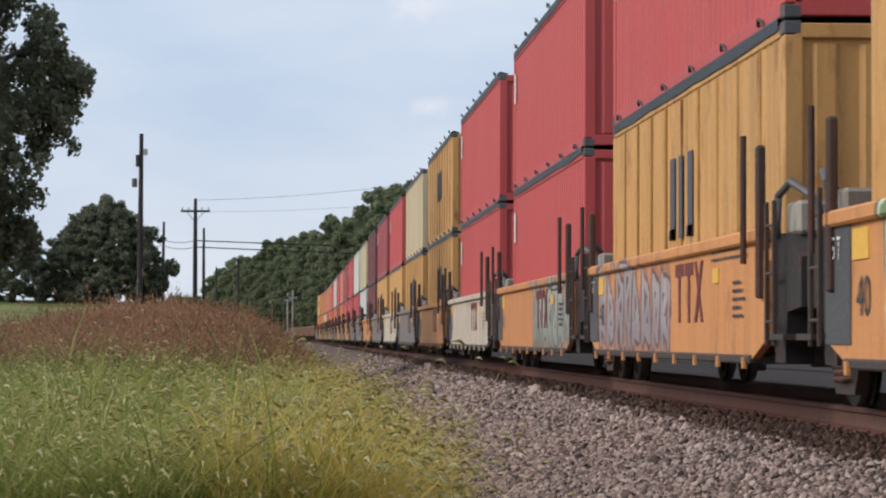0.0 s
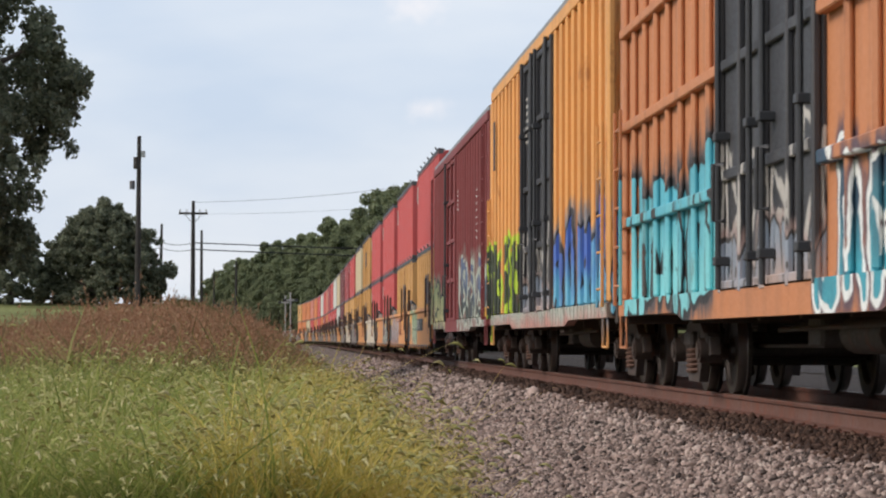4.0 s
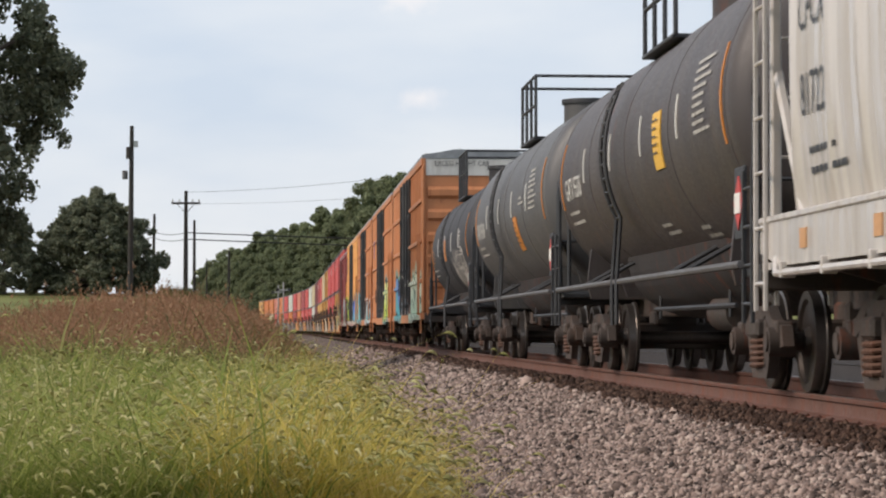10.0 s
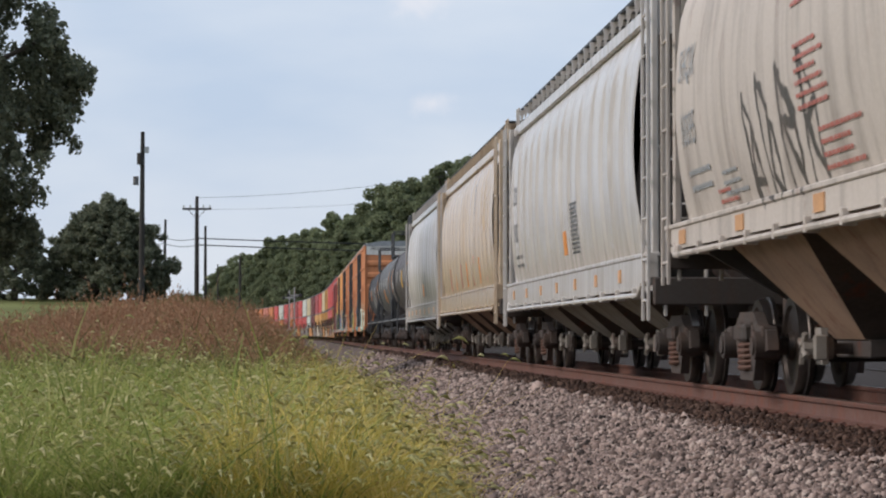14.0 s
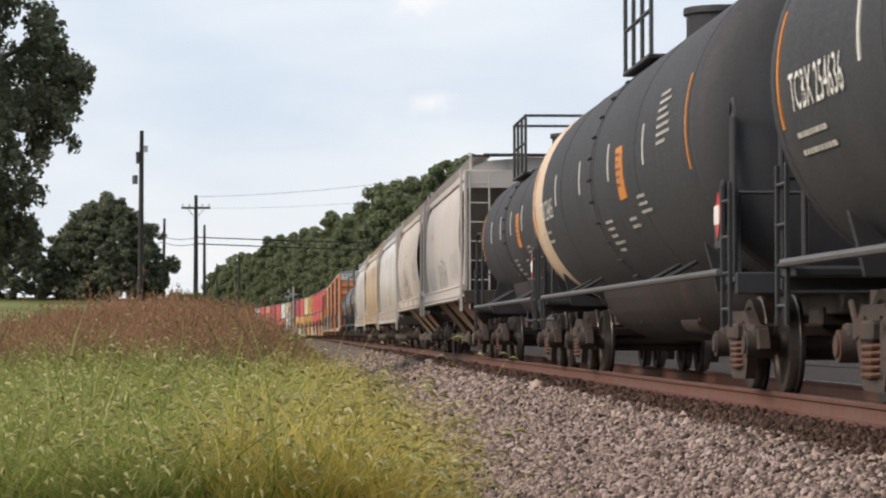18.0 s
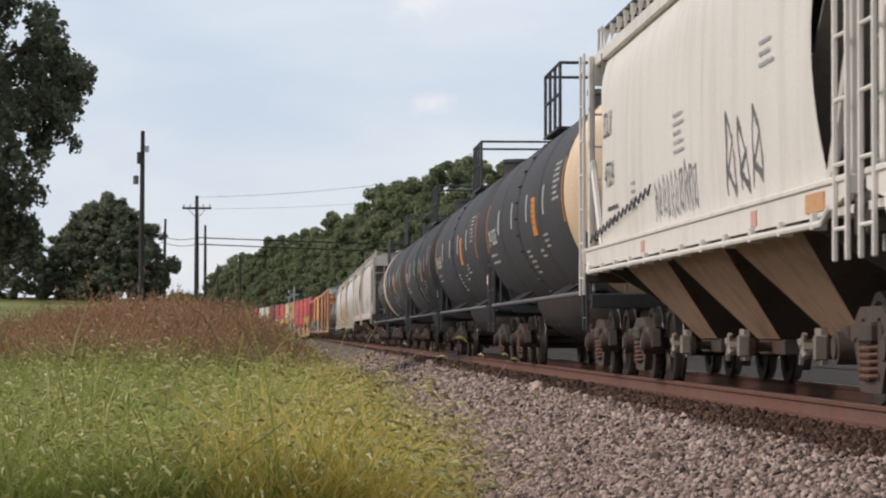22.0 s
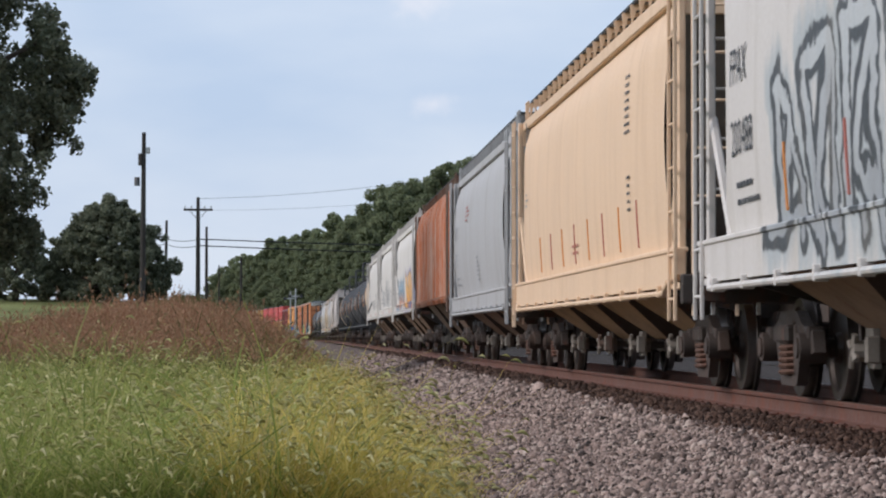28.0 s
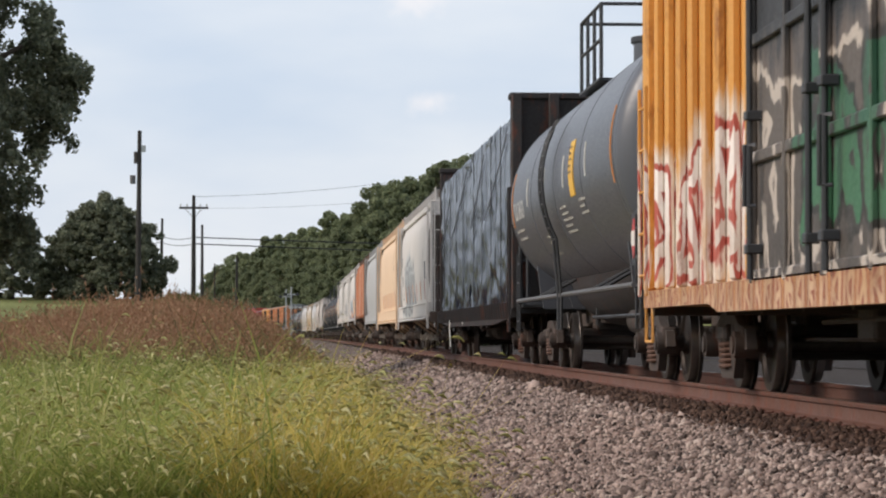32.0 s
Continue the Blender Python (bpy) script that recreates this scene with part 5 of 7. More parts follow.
def build_track():
    ss = [-620, -300, -100, -20, 0, 10, 20, 40, 60, 100, 150, 200, 250] + [290 + 15 * i for i in range(48)]
    offs = (-4.3, -3.6, -2.6, -1.75, -1.3, 0, 1.3, 1.75, 2.6, 3.6, 4.3)
    fm = Form()
    fm.loft([[along(s, o, ballast_z(o)) for o in offs] for s in ss], False)
    tagged(part("ballast_bed", fm, M_GRAVEL), "grey crushed stone ballast bed under the track", "ballast", kind="structure")
    fm = Form()
    fm.loft([[along(s, o, GROUND + 0.08 + 0.05 * (abs(o - 22) < 3)) for o in (18.0, 19.4, 22, 24.4, 26.0)] for s in ss if s > -40], False)
    tagged(part("gravel_lane", fm, M_ROAD), "dark grey gravel service lane beyond the track", "lane", kind="structure")
    # added strip between track and lane; its dark colour replaces shade under the train
    fm = Form()
    fm.loft([[along(s, o, GROUND + 0.05) for o in (3.4, 8.0, 13.0, 18.2)] for s in ss if s > -40], False)
    tagged(part("cinder_strip", fm, M_SHADESTRIP), "dark strip added for the shade seen beneath the cars", "ground", kind="structure")
    tr = thing("track", "single railway track with rusty rails on dark ties", "railway track", kind="structure")
    prof = [(-0.076, -0.19), (-0.076, -0.176), (-0.02, -0.16), (-0.012, -0.145), (-0.010, -0.055), (-0.034, -0.043), (-0.037, -0.012), (-0.028, -0.002),
            (0.028, -0.002), (0.037, -0.012), (0.034, -0.043), (0.010, -0.055), (0.012, -0.145), (0.02, -0.16), (0.076, -0.176), (0.076, -0.19)]
    for o in (-0.755, 0.755):
        fm = Form()
        fm.loft([[along(s, o + a, b) for a, b in prof] for s in ss], True, True)
        part("rail", fm, M_RAIL, tr)
        fm = Form()
        fm.loft([[along(s, o + a, b) for a, b in ((-0.025, -0.001), (-0.02, 0.0), (0.02, 0.0), (0.025, -0.001))] for s in ss], True, True)
        part("rail_head", fm, M_RAILTOP, tr, "bright worn rail head")
    fm = Form()
    for i in range(130, 700):
        s = 14.0 + 0.52 * i
        fm.box(TRACK_X - 1.3, TRACK_X + 1.3, s - 0.11, s + 0.11, -0.38, -0.196)
    tagged(part("far_ties", fm, M_TIE, tr), kind="stuff")
    for i in range(130):
        s = 14.0 + 0.52 * i
        part("tie", lambda: Form().box(-1.3, 1.3, -0.115, 0.115, -0.18, 0, 0.012), M_TIE, tr, key="tie", at=pose(TRACK_X + random.uniform(-0.05, 0.05), s, -0.194 - random.uniform(0, 0.012), 0, 0, random.uniform(-1, 1)))
        for o in (-0.755,):
            part("tie_plate", lambda: Form().box(-0.17, 0.17, -0.09, 0.09, -0.004, 0.014).box(-0.10, -0.08, -0.05, -0.03, 0, 0.025), M_RAIL, tr, key="tie_plate",
                 at=shift(TRACK_X + o, s, -0.194))


def scatter(name, label, category, mat, protos, place, scale, spin, tilt=3.2, kind="stuff", flat=False):
    """Many small solid pieces in one mesh: protos are (verts, faces), place an n x 3 array, scale n x 3."""
    rng = np.random.default_rng(len(place))
    which = rng.integers(0, len(protos), len(place))
    vv, ff, base = [], [], 0
    for k, (pv, pf) in enumerate(protos):
        idx = np.nonzero(which == k)[0]
        if not len(idx):
            continue
        pv, pf = np.asarray(pv, float), np.asarray(pf)
        v = pv[None] * scale[idx][:, None, :]
        a = spin[idx]
        b = rng.uniform(-tilt, tilt, len(idx))
        ca, sa, cb, sb = np.cos(a)[:, None], np.sin(a)[:, None], np.cos(b)[:, None], np.sin(b)[:, None]
        x, y, z = v[..., 0], v[..., 1], v[..., 2]
        y, z = y * cb - z * sb, y * sb + z * cb
        x, y = x * ca - y * sa, x * sa + y * ca
        w = np.stack([x, y, z], -1) + place[idx][:, None, :]
        vv.append(w.reshape(-1, 3))
        ff.append((pf[None] + (np.arange(len(idx)) * len(pv))[:, None, None]).reshape(-1, pf.shape[1]) + base)
        base += len(idx) * len(pv)
    return raw_mesh(name, label, category, mat, np.concatenate(vv), ff, kind)


def raw_mesh(name, label, category, mat, v, ff, kind="stuff", smooth=False, parent=None):
    f = np.concatenate(ff)
    me = bpy.data.meshes.new(name)
    me.vertices.add(len(v))
    me.vertices.foreach_set("co", v.astype(np.float32).ravel())
    k = f.shape[1]
    me.loops.add(f.size)
    me.loops.foreach_set("vertex_index", f.astype(np.int32).ravel())
    me.polygons.add(len(f))
    me.polygons.foreach_set("loop_start", np.arange(0, f.size, k, dtype=np.int32))
    if smooth:
        me.polygons.foreach_set("use_smooth", np.ones(len(f), bool))
    me.update()
    me.validate()
    me.materials.append(mat)
    ob = new(name, me)
    if parent is not None:
        ob.parent = parent
    return tagged(ob, label, category, kind=kind)


def stone_protos(k, seed):
    rng = np.random.default_rng(seed)
    bm = bmesh.new()
    bmesh.ops.create_icosphere(bm, subdivisions=1, radius=1.0)
    base = np.array([v.co[:] for v in bm.verts])
    faces = np.array([[v.index for v in f.verts] for f in bm.faces])
    bm.free()
    out = []
    for _ in range(k):
        v = base * rng.uniform(0.72, 1.15, (len(base), 1))
        ax = rng.normal(size=3)
        ax /= np.linalg.norm(ax)
        d = v @ ax
        v = v - np.outer(np.maximum(0, d - 0.45), ax)          # a broken face
        ax = rng.normal(size=3)
        ax /= np.linalg.norm(ax)
        d = v @ ax
        v = v - np.outer(np.maximum(0, d - 0.5), ax)
        out.append((v, faces))
    return out


def ballast_stones():
    rng = np.random.default_rng(5)
    spots = []
    for y0, y1, dens, size in ((14, 24, 900, 0.021), (24, 36, 640, 0.0245), (36, 60, 270, 0.034), (60, 120, 80, 0.05)):
        n = int((y1 - y0) * 3.6 * dens)
        y = rng.uniform(y0, y1, n)
        off = rng.uniform(-4.75, -0.95, n)
        sz = size * rng.lognormal(0, 0.28, n)
        keep = ~((np.abs(off + 0.755) < 0.14) | ((off > -1.32) & (rng.random(n) < 0.1)) | ((off < -3.7) & (rng.random(n) < (-3.7 - off) * 1.1)))
        y, off, sz = y[keep], off[keep], sz[keep]
        z = np.array([max(ballast_z(o), GROUND + 0.02) for o in off]) + rng.uniform(-0.2, 0.5, len(y)) * sz
        z = np.where((off > -1.45) & (off < -0.86), z + 0.028, z)
        spots.append(np.stack([TRACK_X + off, y, z, sz], 1))
    p = np.concatenate(spots)
    sc = p[:, 3:4] * rng.uniform(0.5, 1.45, (len(p), 3))
    near = (p[:, 0] - TRACK_X) > -1.62 - 0.25 * rng.random(len(p))
    for sel, nm, lab, mt in ((~near, "ballast_stones", "loose grey and pinkish crushed ballast stones", M_STONE), (near, "rust_stained_stones", "ballast stones stained brown beside the rail", M_STAINED)):
        q, s2 = p[sel], sc[sel]
        scatter(nm, lab, "gravel", mt, stone_protos(7, 3), q[:, :3], s2, rng.uniform(0, 6.28, len(q)))


M_STONE = island("crushed_stone", [(0.0, "302926"), (0.25, "6e5f58"), (0.55, "968279"), (0.85, "b8a398"), (0.95, "c2b2a6"), (1.0, "745a50")], 0.85, 40.0)
M_STAINED = island("stained_stone", [(0.0, "2e221c"), (0.5, "4a362c"), (1.0, "6a5448")], 0.9, 40.0)


# ---- grasses ----
def blades(place, height, width, lean, rng, segs=3, droop=0.5):
    """Grass blades as bent tapering strips: returns vertices and quads."""
    n = len(place)
    a = rng.uniform(0, 2 * math.pi, n)
    dx, dy = np.cos(a), np.sin(a)
    face = rng.uniform(-0.9, 0.9, n)
    wx, wy = np.cos(face), np.sin(face)
    ts = np.linspace(0, 1, segs + 1)
    v = np.zeros((n, segs + 1, 2, 3))
    for i, t in enumerate(ts):
        bend = lean * height * (t ** 2)
        zz = height * (t - droop * 0.35 * lean * t ** 3)
        w = width * (1 - t) ** 0.6 * 0.5 + 0.0006
        cx, cy = place[:, 0] + dx * bend, place[:, 1] + dy * bend
        for k, s in enumerate((-1, 1)):
            v[:, i, k, 0] = cx + s * w * wx
            v[:, i, k, 1] = cy + s * w * wy
            v[:, i, k, 2] = place[:, 2] + zz
    idx = np.arange(n)[:, None] * (2 * (segs + 1))
    f = np.concatenate([idx + np.array([2 * i, 2 * i + 1, 2 * i + 3, 2 * i + 2])[None] for i in range(segs)])
    tip = v[:, -1].mean(1)
    return v.reshape(-1, 3), f, tip, np.stack([dx, dy], 1)


def seed_heads(tip, way, length, width, rng, droop, nod=0.8):
    """Nodding seed heads: a curved spindle with three sides at the end of a stalk."""
    n, segs = len(tip), 4
    v = np.zeros((n, segs + 1, 3, 3))
    for i in range(segs + 1):
        t = i / segs
        w = width * math.sin(math.pi * (0.12 + 0.83 * t)) * 0.5
        ang = droop * t
        cx = tip[:, 0] + way[:, 0] * length * t * nod
        cy = tip[:, 1] + way[:, 1] * length * t * nod
        cz = tip[:, 2] + length * t * (1.0 - 0.6 * nod) - length * t ** 2 * droop * 0.9 * nod
        for k in range(3):
            b = 2 * math.pi * k / 3
            v[:, i, k, 0] = cx + w * math.cos(b)
            v[:, i, k, 1] = cy + w * math.sin(b)
            v[:, i, k, 2] = cz + w * math.sin(b + 1.0)
    idx = np.arange(n)[:, None] * (3 * (segs + 1))
    f = np.concatenate([idx + np.array([3 * i + k, 3 * i + (k + 1) % 3, 3 * i + 3 + (k + 1) % 3, 3 * i + 3 + k])[None] for i in range(segs) for k in range(3)])
    return v.reshape(-1, 3), f


def panicles(tip, way, length, spread, rng, each=7):
    """Feathery heads: thin spikelets strewn about the upper end of each stalk."""
    n = len(tip) * each
    base = np.repeat(tip, each, 0)
    ln = np.repeat(length, each)
    lean = np.repeat(way, each, 0)
    t = rng.random(n)
    c = base.copy()
    c[:, 2] += ln * (t - 0.55)
    c[:, :2] += lean * (ln * 0.35 * (t - 0.3))[:, None] + rng.normal(0, 1, (n, 2)) * (spread * (1.05 - t))[:, None]
    a = rng.uniform(0, 2 * math.pi, n)
    long, wide = 0.045 * rng.uniform(0.6, 1.5, n), 0.011 * rng.uniform(0.6, 1.4, n)
    up = np.stack([np.cos(a) * 0.5, np.sin(a) * 0.5, rng.uniform(0.2, 1.0, n)], 1) * long[:, None]
    side = np.stack([np.ones(n), rng.normal(0, 0.5, n), rng.normal(0, 0.3, n)], 1) * wide[:, None]
    v = np.stack([c - up, c + side, c + up, c - side], 1)
    return v.reshape(-1, 3), np.arange(n)[:, None] * 4 + np.arange(4)[None]


def grass_field(rng, n, x0, x1, y0, y1, edge=None):
    y = y0 + (y1 - y0) * rng.random(n)
    x = x0 + (x1 - x0) * rng.random(n)
    if edge is not None:
        keep = x < edge(y, rng.random(n))
        x, y = x[keep], y[keep]
    view = (x > -0.118 * y - 0.5) & (x < 0.25 * y)
    return x[view], y[view]


def meadow(name, label, mat, n, x0, x1, y0, y1, h, hv, w, lean, seed, edge=None, heads=0.0, head_mat=None, head_len=0.09, head_w=0.016, hfun=None, droop=1.0, clump=0.5, nod=0.8, taper=0.9, feathers=0, thin=0.0):
    rng = np.random.default_rng(seed)
    x, y = grass_field(rng, n, x0, x1, y0, y1, edge)
    if thin:            # sparse along its front
        some = rng.random(len(x)) < np.clip((y - y0) / thin, 0.08, 1.0)
        x, y = x[some], y[some]
    cl = np.array([noise.noise(Vector((a * 0.9, b * 0.9, seed))) for a, b in zip(x, y)])
    cl = cl + 0.6 * np.array([noise.noise(Vector((a * 2.8, b * 1.6, seed + 5))) for a, b in zip(x, y)])
    hh = np.maximum(0.25, h * (1 + clump * cl) * np.exp(rng.normal(0, hv, len(x))))
    if hfun is not None:
        hh = hh * hfun(x, y)
    hh = hh * np.clip((1.75 - x) / taper, 0.3, 1.0)
    keep = hh > 0.08
    x, y, hh = x[keep], y[keep], hh[keep]
    z = np.array([height_at(a, b) for a, b in zip(x, y)]) - 0.02
    p = np.stack([x, y, z], 1)
    ln = lean * rng.uniform(0.2, 1.6, len(x))
    v, f, tip, way = blades(p, hh, w * rng.uniform(0.7, 1.4, len(x)), ln, rng, 3)
    raw_mesh(name, label, "grass", mat, v, [f], "stuff")
    if heads:
        pick = rng.random(len(x)) < heads
        if feathers:
            v, f = panicles(tip[pick], way[pick], head_len * rng.uniform(0.7, 1.3, pick.sum()), head_w, rng, feathers)
        else:
            v, f = seed_heads(tip[pick], way[pick], head_len * rng.uniform(0.7, 1.3, pick.sum()), head_w, rng, droop, nod)
        raw_mesh(name + "_seed_heads", "seed heads of the " + label, "grass", head_mat, v, [f], "stuff")


M_GRASS = island("green_grass", [(0.0, "6e7c40"), (0.35, "98a454"), (0.7, "b4b868"), (1.0, "c4ba80")], 0.7, 0.8, through_light=0.4)
M_HEADS = island("foxtail_heads", [(0.0, "acaa68"), (0.5, "c8c286"), (1.0, "e0d8a8")], 0.8, 3.0, through_light=0.35)
M_WEEDS = island("olive_weeds", [(0.0, "4a5230"), (0.4, "686a40"), (0.75, "8a7c50"), (1.0, "a08466")], 0.8, 0.8, through_light=0.35)
M_BROWN = island("brown_tall_grass", [(0.0, "847050"), (0.35, "9a7e5e"), (0.7, "b09472"), (1.0, "8e8860")], 0.85, 0.6, through_light=0.4)
M_PLUME = island("reddish_plumes", [(0.0, "946c52"), (0.5, "aa8466"), (1.0, "be9c7e")], 0.9, 1.0, through_light=0.4)
M_YELLOWGRASS = island("yellowing_grass", [(0.0, "b8a84c"), (0.4, "d8c66a"), (0.8, "ecd884"), (1.0, "e2c48c")], 0.75, 0.8, through_light=0.4)


# ---- trees ----
def leaf_cloud(rng, blobs, n, size):
    """Leaves strewn through the outer parts of many lumps, each leaf a bent four-sided piece."""
    b = np.array(blobs)
    wts = b[:, 3] ** 2
    k = rng.choice(len(b), n, p=wts / wts.sum())
    d = rng.normal(size=(n, 3))
    d /= np.linalg.norm(d, axis=1)[:, None]
    r = b[k, 3] * (0.35 + 0.7 * rng.random(n) ** 0.6)
    c = b[k, :3] + d * r[:, None] * np.array([1, 1, 0.8])
    a = rng.normal(size=(n, 3))
    a /= np.linalg.norm(a, axis=1)[:, None]
    nrm = d + 0.9 * rng.normal(size=(n, 3)) + np.array([0, 0, 0.4])
    u = np.cross(nrm, a)
    u /= np.linalg.norm(u, axis=1)[:, None]
    w = np.cross(nrm, u)
    w /= np.linalg.norm(w, axis=1)[:, None]
    s = size * rng.uniform(0.6, 1.4, n)[:, None]
    v = np.stack([c - u * s, c + w * s * 0.55 + d * s * 0.15, c + u * s, c - w * s * 0.55 + d * s * 0.15], 1)
    f = np.arange(n)[:, None] * 4 + np.arange(4)[None]
    return v.reshape(-1, 3), f


M_BARK = paint("bark", "4a4038", 0.95, 0.0, "2c2620", 0.6, 0.4, 0.0, 0.8)
M_LEAF = island("dark_oak_leaves", [(0.0, "565c4e"), (0.4, "6e745e"), (0.8, "84886e"), (1.0, "969880")], 0.7, 0.5, through_light=0.45)
M_LEAF2 = island("wood_leaves", [(0.0, "667058"), (0.4, "808a68"), (0.8, "969e76"), (1.0, "a8ae88")], 0.7, 0.2, own=0.4, through_light=0.5)


def tree(name, label, height, radius, n, size, seed, mat, lumps=26, trunk_r=0.3, low=0.22, fat=(0.20, 0.36)):
    rng = np.random.default_rng(seed)
    t = thing(name, label, "tree")
    fm = Form()
    pts = [(0, 0, -0.3)] + [(rng.normal(0, 0.02 * height * k / 5), rng.normal(0, 0.02 * height * k / 5), height * 0.8 * k / 5) for k in range(1, 6)]
    fm.tube(pts, [trunk_r * 1.25] + [trunk_r * (1 - 0.17 * k) for k in range(1, 6)], 10)
    blobs = []
    for i in range(lumps):
        z = height * (low + (0.93 - low) * (i + 0.5) / lumps)
        prof = math.sin(math.pi * min(1, (z / height - low * 0.6) / (1 - low * 0.6)) ** 0.85) ** 0.7
        ang, rr = i * 2.4 + rng.normal(0, 0.4), radius * prof * rng.uniform(0.35, 1.0)
        blobs.append((rr * math.cos(ang), rr * math.sin(ang), z, radius * rng.uniform(*fat)))
        if i % 5 == 0:
            st = pts[min(5, 1 + int(4 * z / height))]
            fm.tube([(st[0], st[1], z * 0.72), (rr * 0.5 * math.cos(ang), rr * 0.5 * math.sin(ang), z * 0.9), (rr * math.cos(ang), rr * math.sin(ang), z)], [trunk_r * 0.35, trunk_r * 0.22, trunk_r * 0.08], 6)
    part("trunk", fm, M_BARK, t)
    v, f = leaf_cloud(rng, blobs, n, size)
    raw_mesh("crown", "", "", mat, v, [f], "", parent=t)
    return t


def shaped_tree(label, height, outline, n, size, seed, mat, boughs, bough_r, trunk_r=0.4, sprays=14, droop=0.5):
    """A broadleaf tree whose crown keeps to an outline of (height share, radius) pairs: limbs run out to boughs, and each bough
    carries many small sprays of leaves."""
    rng = np.random.default_rng(seed)
    t = thing("tree", label, "tree")
    pts = [(0, 0, -0.3)] + [(rng.normal(0, 0.012 * height), rng.normal(0, 0.012 * height), height * 0.85 * k / 5) for k in range(1, 6)]
    part("trunk", Form().tube(pts, [trunk_r * 1.25] + [trunk_r * (1 - 0.17 * k) for k in range(1, 6)], 10), M_BARK, t)
    hs, rs = [a for a, b in outline], [b for a, b in outline]
    fine = []
    for i in range(boughs):
        u = hs[0] + (hs[-1] - hs[0]) * ((i + rng.random()) / boughs)
        ang = i * 2.39996 + rng.normal(0, 0.25)
        edge = float(np.interp(u, hs, rs))
        q = bough_r * rng.uniform(0.6, 1.25)
        rr = max(0.0, edge - q * 0.45) * math.sqrt(rng.uniform(0.4, 1.0))
        x, y, z = rr * math.cos(ang), rr * math.sin(ang), height * u
        if i % 7 == 0:
            z_in = max(height * 0.12, z - 0.35 * rr - 0.4)
            part("limb", Form().tube([(0, 0, z_in), (x * 0.5, y * 0.5, z_in * 0.5 + z * 0.5 - 0.1), (x, y, z)], [trunk_r * 0.4, trunk_r * 0.22, trunk_r * 0.06], 6), M_BARK, t)
        for _ in range(sprays):
            d = rng.normal(size=3)
            d *= q * rng.uniform(0.3, 1.15) / np.linalg.norm(d)
            s = q * rng.uniform(0.18, 0.42)
            for k in range(2):
                fine.append((x + d[0], y + d[1], z + d[2] * 0.8 - droop * s * k, s * (1 - 0.25 * k)))
    v, f = leaf_cloud(rng, fine, n, size)
    raw_mesh("crown", "", "", mat, v, [f], "", parent=t)
    return t


